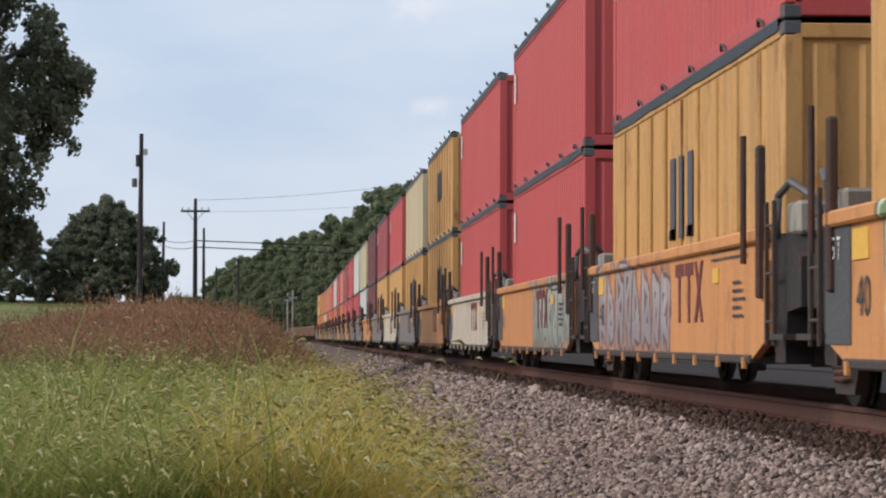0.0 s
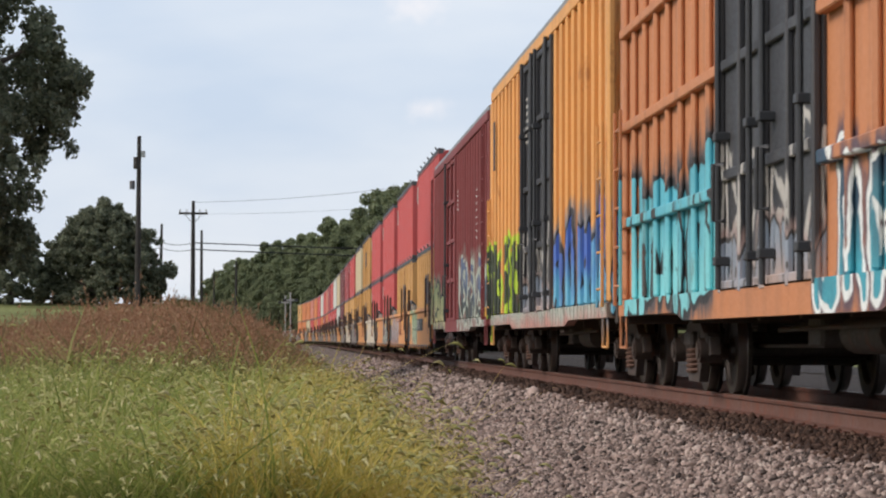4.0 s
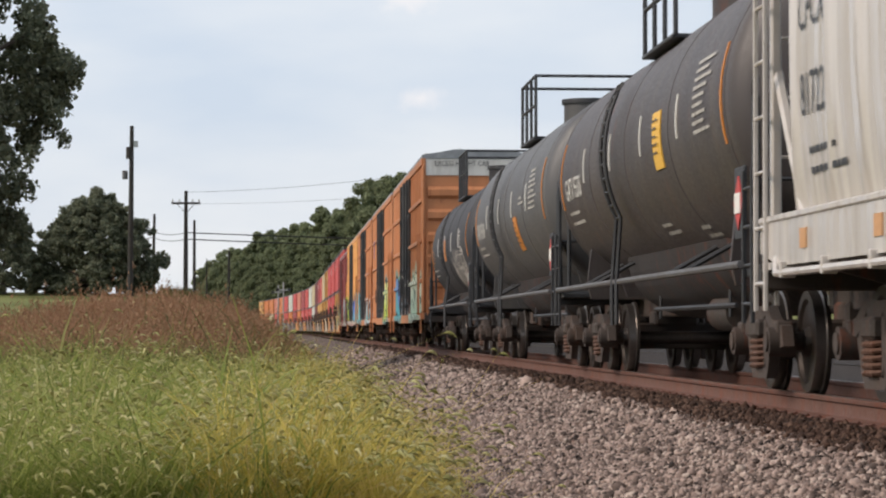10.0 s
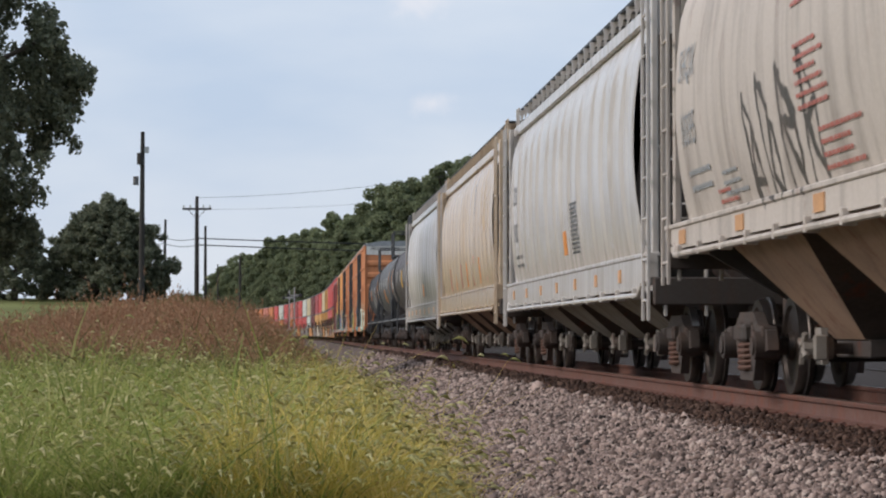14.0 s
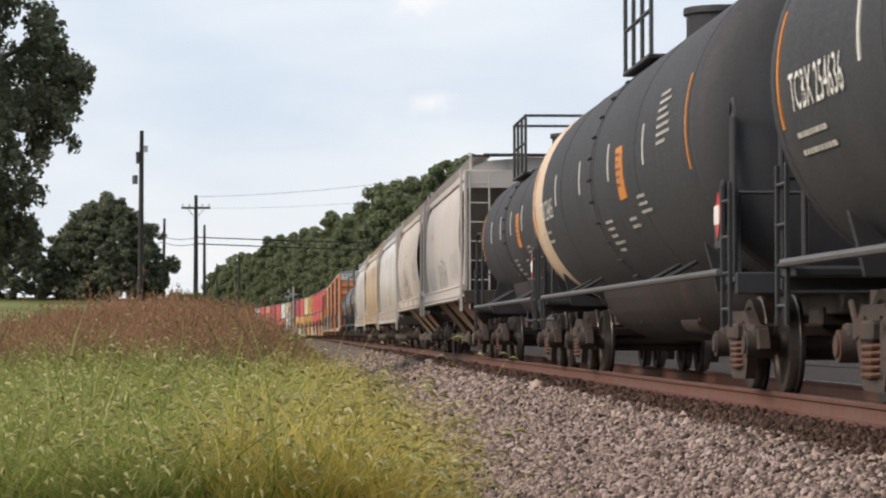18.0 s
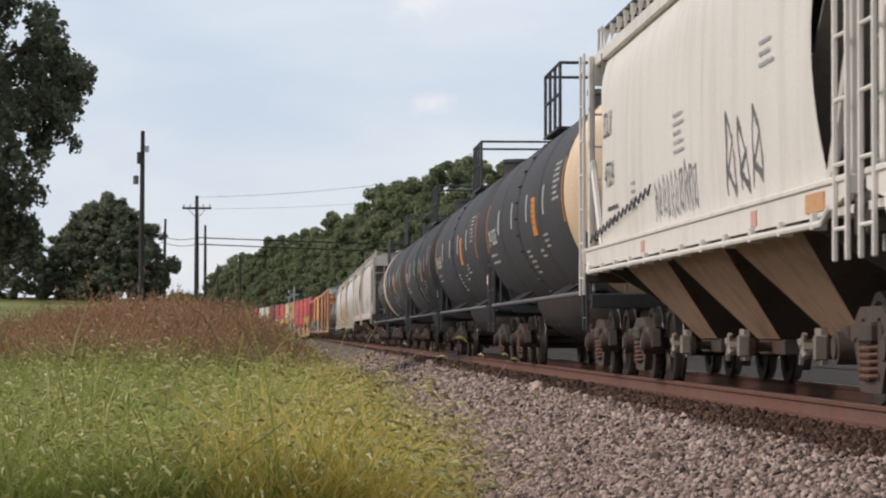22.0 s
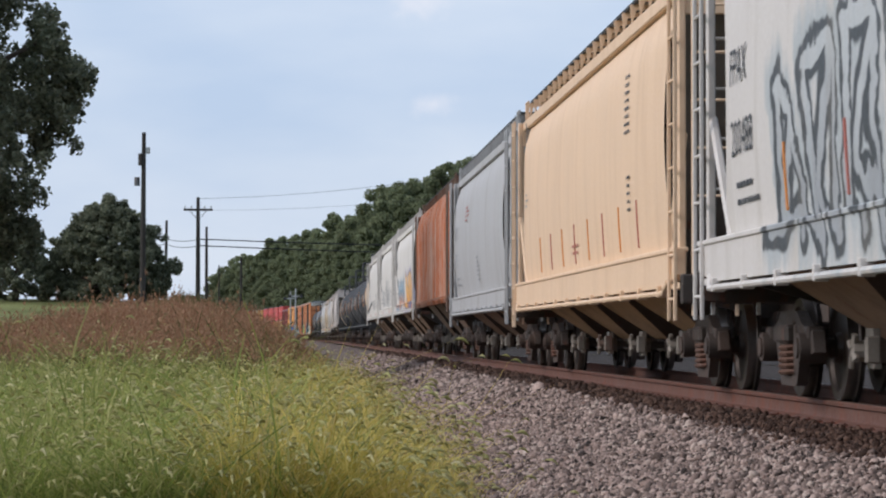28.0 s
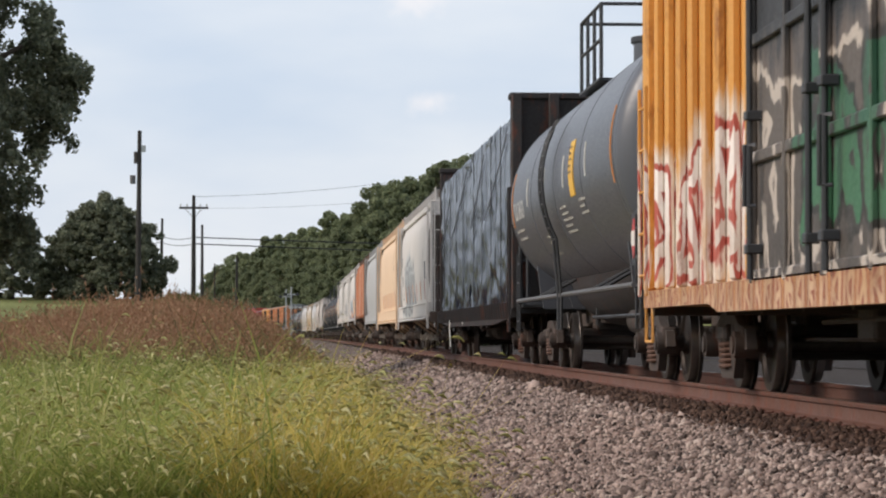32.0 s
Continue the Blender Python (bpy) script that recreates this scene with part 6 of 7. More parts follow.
def build_trees():
    # the near oak whose crown hangs in at the edge
    oak = shaped_tree("large dark green oak with ragged hanging branches", 14.0, [(0.17, 3.9), (0.26, 4.1), (0.31, 5.1), (0.40, 5.7), (0.47, 6.1), (0.51, 5.9), (0.54, 6.4), (0.60, 6.7), (0.67, 6.5), (0.78, 5.4), (0.9, 4.0), (1.0, 1.2)],
                      190000, 0.085, 11, M_LEAF, 250, 0.9, 0.55, 11, 1.0)
    oak.matrix_basis = pose(-11.95, 74, GROUND, 0, 0, 40)
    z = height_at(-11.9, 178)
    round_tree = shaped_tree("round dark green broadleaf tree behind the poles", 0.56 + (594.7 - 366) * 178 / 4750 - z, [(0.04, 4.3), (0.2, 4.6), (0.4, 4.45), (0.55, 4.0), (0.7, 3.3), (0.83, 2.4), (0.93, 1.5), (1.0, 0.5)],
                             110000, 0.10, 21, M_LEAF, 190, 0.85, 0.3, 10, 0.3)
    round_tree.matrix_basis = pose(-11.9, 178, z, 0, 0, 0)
    low = shaped_tree("low dark bushy tree at the field's edge", 4.2, [(0.05, 2.4), (0.3, 2.9), (0.6, 2.4), (0.85, 1.5), (1.0, 0.5)], 26000, 0.11, 22, M_LEAF, 70, 0.65, 0.2, 8, 0.3)
    low.matrix_basis = pose(-17.9, 176, height_at(-17.9, 176), 0, 0, 0)
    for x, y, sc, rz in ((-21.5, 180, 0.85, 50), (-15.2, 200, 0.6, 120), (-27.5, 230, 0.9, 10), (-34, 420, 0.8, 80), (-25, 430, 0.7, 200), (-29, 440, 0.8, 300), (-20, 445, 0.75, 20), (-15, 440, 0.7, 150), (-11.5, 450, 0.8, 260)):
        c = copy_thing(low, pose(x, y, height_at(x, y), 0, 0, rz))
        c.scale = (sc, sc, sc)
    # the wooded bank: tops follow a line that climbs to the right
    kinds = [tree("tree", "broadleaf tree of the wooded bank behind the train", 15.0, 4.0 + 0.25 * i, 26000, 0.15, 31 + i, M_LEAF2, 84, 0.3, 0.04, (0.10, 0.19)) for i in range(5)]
    rng = random.Random(9)
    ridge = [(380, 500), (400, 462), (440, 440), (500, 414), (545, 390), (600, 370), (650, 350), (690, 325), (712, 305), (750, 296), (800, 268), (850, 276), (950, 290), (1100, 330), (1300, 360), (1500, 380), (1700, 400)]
    first = set(kinds)
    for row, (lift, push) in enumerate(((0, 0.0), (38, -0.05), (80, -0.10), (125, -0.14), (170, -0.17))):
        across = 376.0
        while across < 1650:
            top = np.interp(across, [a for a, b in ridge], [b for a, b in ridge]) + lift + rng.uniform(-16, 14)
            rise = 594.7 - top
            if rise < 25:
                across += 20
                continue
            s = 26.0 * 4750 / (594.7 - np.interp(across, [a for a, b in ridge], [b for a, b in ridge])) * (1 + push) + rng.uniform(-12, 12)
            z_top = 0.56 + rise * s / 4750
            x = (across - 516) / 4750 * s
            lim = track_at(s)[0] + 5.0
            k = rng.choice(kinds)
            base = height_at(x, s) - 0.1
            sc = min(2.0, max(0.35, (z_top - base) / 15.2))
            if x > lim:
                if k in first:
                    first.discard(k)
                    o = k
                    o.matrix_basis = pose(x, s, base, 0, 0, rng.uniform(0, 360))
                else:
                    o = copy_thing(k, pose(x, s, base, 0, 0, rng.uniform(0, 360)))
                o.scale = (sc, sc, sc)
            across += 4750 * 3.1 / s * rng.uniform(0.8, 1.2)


# ---- utility poles, wires and the crossing signals ----
M_POLE = paint("weathered_pole", "2a2724", 0.9, 0.0, "2d2823", 0.5, 0.3, 0.0, 0.4)
M_WIRE = plain("wire", "1c1e22", 0.6, 0.2, 0.05)
M_SILVER = plain("galvanised_metal", "a9acab", 0.5, 0.5, 0.12)


def pole(across, level, s, label, arm=0.0, box=False, r=0.16, lean=0.0):
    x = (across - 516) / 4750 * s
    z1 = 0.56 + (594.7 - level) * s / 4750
    z0 = height_at(x, s)
    p = thing("utility_pole", label, "utility pole", "poles along the line")
    H = z1 - z0
    part("pole_shaft", Form().tube([(0, 0, -0.5), (lean * 0.5, 0, H * 0.5), (lean, 0, H)], [r * 1.15, r, r * 0.75], 12), M_POLE, p)
    if arm:
        part("crossarm", Form().box(lean - arm, lean + arm, -0.14, -0.03, H - 0.95, H - 0.80, 0.01), M_POLE, p)
        for a in (-arm + 0.1, -arm * 0.45, arm * 0.45, arm - 0.1):
            part("insulator", lambda: Form().tube([(0, 0, 0), (0, 0, 0.1), (0, 0, 0.2)], [0.03, 0.06, 0.04], 8), M_SILVER, p, key="insulator", at=shift(lean + a, -0.085, H - 0.80))
        part("arm_brace", Form().tube([(lean - arm * 0.6, -0.1, H - 0.92), (lean, -0.12, H - 1.6)], 0.02, 5), M_POLE, p)
        part("arm_brace", Form().tube([(lean + arm * 0.6, -0.1, H - 0.92), (lean, -0.12, H - 1.6)], 0.02, 5), M_POLE, p)
    if box:
        part("transformer", Form().tube([(-0.26, 0, H - 2.5), (-0.26, 0, H - 2.1)], 0.13, 14), M_CASTING, p, "grey transformer can")
        part("upper_can", Form().tube([(-0.06, -0.12, H - 1.55), (-0.06, -0.12, H - 1.0)], 0.15, 12), M_POLE, p)
        part("cutout", Form().box(0.12, 0.34, -0.05, 0.05, H - 1.0, H - 0.7, 0.01), M_SILVER, p)
        part("bracket", Form().tube([(0, 0, H - 0.9), (0.3, 0, H - 0.75)], 0.02, 5), M_POLE, p)
    p.matrix_basis = pose(x, s, z0)
    return x, s, z1


def wire(a, b, sag, r=0.014):
    pts = [tuple(Vector(a).lerp(Vector(b), i / 24) - Vector((0, 0, sag * 4 * (i / 24) * (1 - i / 24)))) for i in range(25)]
    tagged(part("overhead_wire", Form().tube(pts, r, 5), M_WIRE), "thin dark overhead wire between the poles", "wire", "overhead wires")


def crossing_signal(across, level, s, label):
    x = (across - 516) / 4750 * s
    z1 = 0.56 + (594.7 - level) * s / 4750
    z0 = height_at(x, s)
    H = z1 - z0
    c = thing("crossing_signal", label, "crossing signal", "signals at the far crossing")
    part("mast", Form().tube([(0, 0, -0.2), (0, 0, H)], 0.075, 10), M_SILVER, c)
    part("signal_arm", Form().box(-0.75, 0.75, -0.04, 0.04, H - 0.85, H - 0.72), M_SILVER, c)
    for k in (-0.6, 0.6):
        part("lamp_hood", Form().tube([(k, 0, H - 0.78), (k, -0.3, H - 0.78)], 0.17, 12), M_BLACKPIPE, c)
    part("junction_box", Form().box(-0.25, 0.25, -0.2, 0.2, 1.3, 2.1, 0.03), M_SILVER, c)
    part("base", Form().box(-0.3, 0.3, -0.3, 0.3, -0.3, 0.3, 0.03), M_SILVER, c)
    c.matrix_basis = pose(x, s, z0)


def build_poles():
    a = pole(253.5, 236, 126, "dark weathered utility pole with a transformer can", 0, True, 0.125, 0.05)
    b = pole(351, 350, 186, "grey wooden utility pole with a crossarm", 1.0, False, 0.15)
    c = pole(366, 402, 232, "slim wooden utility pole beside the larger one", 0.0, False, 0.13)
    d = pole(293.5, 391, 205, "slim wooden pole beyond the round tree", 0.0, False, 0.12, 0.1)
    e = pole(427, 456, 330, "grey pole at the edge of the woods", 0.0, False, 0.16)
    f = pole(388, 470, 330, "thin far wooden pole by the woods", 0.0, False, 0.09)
    wire((b[0], b[1], b[2] - 0.1), (27.0, 150.0, 13.6), 1.2, 0.012)
    wire((b[0], b[1], b[2] - 0.9), (27.0, 150.0, 11.4), 1.0, 0.008)
    for dz in (0.0, 0.45):
        wire((b[0], b[1], b[2] - 2.9 - dz), (26.0, 190.0, 6.75 - dz * 1.3), 0.15, 0.04)
        wire((b[0], b[1], b[2] - 2.9 - dz), (d[0], d[1], d[2] - 1.35 - dz), 0.2, 0.024)
        wire((d[0], d[1], d[2] - 1.35 - dz), (-34.0, 205, 4.6 - dz), 0.5, 0.024)
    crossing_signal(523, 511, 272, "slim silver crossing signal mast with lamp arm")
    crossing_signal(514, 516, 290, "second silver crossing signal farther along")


# ---- car materials ----
M_RUSTBROWN = paint("rust_brown_steel", "412e25", 0.8, 0.0, "3a2a20", 0.4, 0.3, 0.3)
M_ROOF = plain("galvanised_roof", "8b8f92", 0.5, 0.4, 0.2, 4)
M_WHITEPAINT = paint("white_band_paint", "d4d4cf", 0.6)
M_GREYPIPE = paint("grey_pipe", "5a5a5c", 0.55, 0.1)
M_GREYPAINT = paint("grey_box_paint", "a29c90", 0.6, rust=0.2)
M_ENDPANEL = paint("end_panel_grey", "4a4c4e", 0.6, streak=0.3, rust=0.1)
M_MAROONMARK = plain("maroon_marking", "6a2f2a", 0.6, 0, 0.15)
M_LOGOGREY = plain("emblem_grey", "4a4c55", 0.6, 0, 0.2)
M_CASTING = paint("casting_grey", "5b5f62", 0.6, 0.3, rust=0.3)
M_TARPEDGE = paint("grey_blue_cover", "31383f", 0.5, 0.0, streak=0.3)
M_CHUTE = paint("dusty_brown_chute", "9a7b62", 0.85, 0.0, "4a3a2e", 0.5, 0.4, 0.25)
# chute steel as it looks in shade, for the faces across the car
M_CROSSSHEET = paint("shaded_cross_sheet", "46392f", 0.85, 0.0, "2c241e", 0.5, 0.4, 0.2)
M_SLOPE = paint("dull_slope_sheet", "6e6862", 0.8, 0.0, "3c342c", 0.5, 0.4, 0.15)
M_GEAR = paint("dusty_gate_gear", "8c857c", 0.75, 0.1, "4a3f36", 0.5, 0.3, 0.2)
M_GATE = paint("gate_steel", "423a36", 0.75, 0.1, rust=0.3)
M_GRATE = plain("dark_grating", "2c2f32", 0.7, 0.1)
M_BROWNSTEEL = paint("dark_brown_steel", "231d1c", 0.75, 0.0, "241c18", 0.4, 0.3, 0.3)
M_SEAM = paint("rusty_panel_seam", "b0843f", 0.7, streak=0.6, dirt="5a3c22", rust=0.55)
M_LUMBER = plain("sawn_lumber", "a98a60", 0.8, 0, 0.2)
M_WRAP = plain("dark_plastic_wrap", "1a202d", 0.25, 0.0, 0.3, 0.7)
M_ROPE = plain("grey_rope", "7c828c", 0.7, 0.0, 0.15)

P_RED = paint("red_container", "bd4c4a", 0.55, streak=0.2, dirt="7a3a38")
P_RED2 = paint("dull_red_container", "9c4347", 0.55, streak=0.3)
P_MAROON = paint("maroon_container", "6b3335", 0.6, streak=0.3)
P_YELLOW = paint("ochre_container", "cb9a58", 0.6, streak=0.35, rust=0.3)
P_CREAM = paint("cream_container", "c6b795", 0.6, streak=0.35, rust=0.05)
P_WHITEC = paint("pale_container", "c9cbc3", 0.6, streak=0.35)
P_ORANGE = paint("orange_container", "c87a48", 0.6, streak=0.25)
P_SALMON = paint("salmon_container", "c67e6c", 0.6, streak=0.25)
GREYS = ["8d8a8e", "6f6c74", "a39b9a", "b06a4c", "7a7680"]
W_ORANGE = paint("orange_well_side", "cf8e52", 0.6, streak=0.3, rust=0.1, tags=[(1.2, 4.6, 0.4, 1.6, 2, ['d0d8b8', '3f6b58', '6f8a5c', '3a5448'])])
W_GRAF = paint("graffiti_well_side", "cf8e52", 0.6, streak=0.3, rust=0.1, tags=[(-1.0, 5.6, 0.4, 1.5, 3, ['5f4a4c', '8d8a8e', 'a8a2a2', 'a8745c'])])
W_GRAF2 = paint("grey_graffiti_well_side", "c98850", 0.6, streak=0.3, rust=0.1, tags=[(-6.3, -0.6, 0.4, 1.5, 5, ['55585a', '8f9488', 'a8a89c', '7d8078'])])
W_WHITE = paint("pale_well_side", "c8bca8", 0.65, streak=0.5, rust=0.25)
W_PLAIN = paint("ochre_well_side", "c6894f", 0.65, streak=0.45, rust=0.2)
W_DARK = paint("grey_well_side", "77706c", 0.65, streak=0.4, rust=0.2)

B_MAROON = paint("maroon_boxcar", "7d3434", 0.65, dirt="3e2420", streak=0.45, wrap=4.0, tags=[(3.8, 9.3, 0.75, 2.2, 1, ['3c4a44', 'a8a67c', '7c8a68', '80746a']), (-9.0, -0.6, 0.75, 2.4, 2, ['b4beb0', '4a5450', '6a7c98', '8c7c74'], 0.06)])
B_YELLOW = paint("yellow_boxcar", "dea05a", 0.6, streak=0.3, rust=0.1, wrap=4.0, tags=[(2.6, 9.2, 0.62, 2.45, 3, ['b4d43c', '2c342c', '3c463c', None]), (-9.4, -2.3, 0.6, 2.35, 4, ['262a32', '6cb4d0', '4a6cb8', '707c88'], 0.1)])
ORANGE = "be7c50"
B_OR1 = paint("orange_boxcar_teal", ORANGE, 0.6, streak=0.3, rust=0.1, wrap=4.0, tags=[(2.4, 8.6, 0.75, 2.45, 45, ['1e2226', '7cc8cc', '5ab0c0', '3a4248'], 0.11), (-9.2, -2.3, 0.75, 2.0, 5, ['e4e8e4', '3c98a8', '2c4c60', '40384c'])])
B_OR2 = paint("orange_boxcar_lime", ORANGE, 0.6, streak=0.3, rust=0.1, wrap=4.0, tags=[(-7.4, -2.2, 0.75, 2.5, 6, ['28302c', 'bccc60', 'd4da90', '4a9aa0'], 0.1)])
B_OR3 = paint("orange_boxcar_blue", ORANGE, 0.6, streak=0.3, rust=0.1, wrap=4.0, tags=[(2.3, 7.9, 0.75, 2.3, 7, ['20242c', '50a4b0', '5c7cbc', '4c9490'], 0.11), (-8.6, -2.2, 0.75, 2.2, 8, ['6c8478', 'c8e0cc', 'e4e8d4', 'b8ccb4'], 0.1)])
B_OR4 = paint("yellow_boxcar_pink", "d89c4a", 0.6, streak=0.3, rust=0.25, dirt="6a3c24", wrap=4.0, tags=[(2.6, 9.0, 0.9, 2.5, 9, ['b04a3c', 'd8ccc0', 'ece4dc', 'e4dcd0'], 0.07), (-9.2, -3.8, 0.8, 2.4, 19, ['b04a3c', 'd8ccc0', 'ece4dc', 'e0d4c4'])])
S_GRIME = paint("grimy_orange_sill", "b88450", 0.7, streak=0.7, dirt="6a4a34", rust=0.3, tags=[(-9.2, 9.2, 0.6, 1.2, 31, ['8a4a3a', 'c4a484', 'b8946c', None], 0.07)])
S_GRIME2 = paint("grimy_painted_sill", "8c7464", 0.7, streak=0.6, dirt="4a3c34", rust=0.2, tags=[(-9.2, 9.2, 0.6, 1.15, 32, ['3c3c40', 'b88478', 'b0b4a8', '8a9a88'], 0.12)])
D_BLACK = paint("black_plug_door", "2f3035", 0.55, streak=0.3, dirt="5a544c", wrap=4.0, tags=[(-2.3, 2.3, 0.9, 2.3, 10, ['b8b4ac', None, None, None], -0.02), (-2.3, 2.3, 0.7, 1.5, 11, ['30302f', 'b09a90', '8a94a0', 'a08a84'], 0.13)])
D_BLACK2 = paint("black_plug_door_painted", "28292d", 0.55, streak=0.3, dirt="5a544c", wrap=4.0, tags=[(-3.6, 2.6, 0.85, 2.9, 12, ['bcb0a4', '4a4440', '5c544e', '6a605a'], 0.08), (-2.6, 0.6, 1.2, 2.7, 13, ['282624', '3c6a4c', '2f5a44', None], 0.09), (-3.4, 2.4, 3.6, 4.3, 14, ['b8b4ae', None, None, None], -0.02)])
T_BLACK = paint("black_tank", "2b2b2f", 0.7, dirt="46464a", streak=0.25, bump=0.1)
T_BLACK2 = paint("sooty_tank", "2c2c31", 0.7, dirt="48484a", streak=0.3, bump=0.1)
T_SCRAWL = paint("scrawled_black_tank", "2b2b2f", 0.65, dirt="46464a", streak=0.25, bump=0.1, tags=[(-5.0, -1.0, 1.45, 2.4, 41, ['c0bab0', None, None, None], -0.008)])
T_GREY = paint("grey_tank", "4b4b4d", 0.5, dirt="7a7468", streak=0.35, bump=0.12)
T_BROWN = paint("brown_grey_tank", "3d3738", 0.5, dirt="6a6054", streak=0.4, rust=0.1, bump=0.12)
T_SLATE = paint("slate_tank", "54575e", 0.36, dirt="4a4846", streak=0.25, bump=0.08)
T_CREAM = paint("cream_head", "d8bfa2", 0.5, streak=0.3)
H_WHITE = paint("silver_white_hopper", "c4beb8", 0.19, dirt="8a8274", streak=0.45, wave=1.3, grain=0.02)
H_TAN = paint("tan_hopper", "c4b096", 0.19, dirt="8a6e5c", streak=0.4, wave=1.3, grain=0.02)
H_WORN = paint("worn_pale_hopper", "bcb2a8", 0.6, dirt="5e544c", streak=0.65, rust=0.05, tags=[(0.2, 3.5, 1.62, 2.75, 27, ['36332f', None, None, None], -0.012)])
H_GREY = paint("pale_grey_hopper", "beb6b0", 0.55, dirt="7c7468", streak=0.4, tags=[(3.4, 6.2, 1.68, 2.35, 25, ['84868c', None, None, None], -0.01), (-1.8, 1.7, 1.68, 2.55, 26, ['3c4044', None, None, None], -0.012), (-6.5, -3.6, 1.8, 2.6, 28, ['84868c', None, None, None], -0.012)])
H_CREAM = paint("cream_white_hopper", "d2cdc7", 0.55, dirt="8e8472", streak=0.3, tags=[(-1.0, 2.1, 1.78, 2.3, 23, ['5c5c60', None, None, None], 0.0, 0.0, 0.0, 0.6), (-4.7, -2.6, 1.75, 2.65, 24, ['3c3c40', None, None, None], -0.012)])
H_CREAM2 = paint("graffiti_white_hopper", "d2cdc7", 0.55, dirt="8e8472", streak=0.3, tags=[(-7.2, -4.4, 1.45, 2.5, 16, ['48486c', '6c70a0', '8084a8', '9498b4'], 0.1), (-5.3, -0.5, 1.45, 2.75, 13, ['3a3440', 'e0a040', 'ecb868', '8c84a8'], 0.105), (0.6, 5.8, 1.45, 2.55, 15, ['2c4458', 'd0946c', '88a8bc', '7a9cb8'], 0.09)])
H_CREAM3 = paint("scrawled_white_hopper", "d2cdc7", 0.55, dirt="8e8472", streak=0.3, tags=[(-6.0, 6.0, 1.7, 2.6, 21, ['6c7078', None, None, None], -0.015), (-1.8, 1.2, 1.7, 2.9, 22, ['4c5058', 'c4c0ba', 'ccc8c2', None], 0.03)])
H_RUST = paint("rusty_orange_hopper", "c26e3c", 0.65, dirt="6e4630", streak=0.75, fade=0.4, rust=0.15, stripe="c6b2a0")
H_LGREY = paint("blue_grey_hopper", "b0b0b0", 0.55, dirt="7c7468", streak=0.4)
H_BEIGE = paint("beige_hopper", "e0c2a2", 0.55, dirt="a8845c", streak=0.25)
H_FPAX = paint("pale_hopper_silver_graffiti", "cdc8c3", 0.55, dirt="8e8472", streak=0.3, tags=[(-0.8, 6.3, 1.1, 2.95, 14, ['2c3238', '969a9e', 'b2b6b8', 'a6adb0'], 0.06, 0.15)])


# ---- the train: each car's middle, in metres along the track at the clip's start ----
CONVOY = []      # (thing, metres, height above the rail)


def place(ob, s, z=0.0):
    CONVOY.append((ob, s, z))
    return ob


def gondola(label):
    car = thing("gondola", label, "railway car", "freight cars of the train")
    h, hw = 8.2, 1.5
    part("floor", Form().box(-hw, hw, -h, h, 1.0, 1.1), M_BROWNSTEEL, car)
    for s in (-1, 1):
        part("side_wall", Form().box(s * (hw - 0.05), s * hw, -h, h, 0.8, 2.0, 0.01), P_GONDOLA, car)
        part("end_wall", Form().box(-hw, hw, s * h - 0.05, s * h + 0.05, 1.0, 2.0, 0.01), P_GONDOLA, car)
        part("top_chord", Form().box(s * (hw - 0.08), s * (hw + 0.07), -h, h, 1.95, 2.08, 0.01), P_GONDOLA, car)
        for y in np.linspace(-h + 0.3, h - 0.3, 11):
            part("stake", lambda: Form().box(-0.06, 0.06, -0.08, 0.08, 0.8, 1.95, 0.01), P_GONDOLA, car, key="gondola_stake", at=shift(s * (hw + 0.02), y, 0))
        truck(car, s * (h - 1.9))
        coupler(car, s * (h + 0.3), s)
    return car


P_GONDOLA = paint("rusty_gondola", "9a7462", 0.75, streak=0.5, rust=0.3)


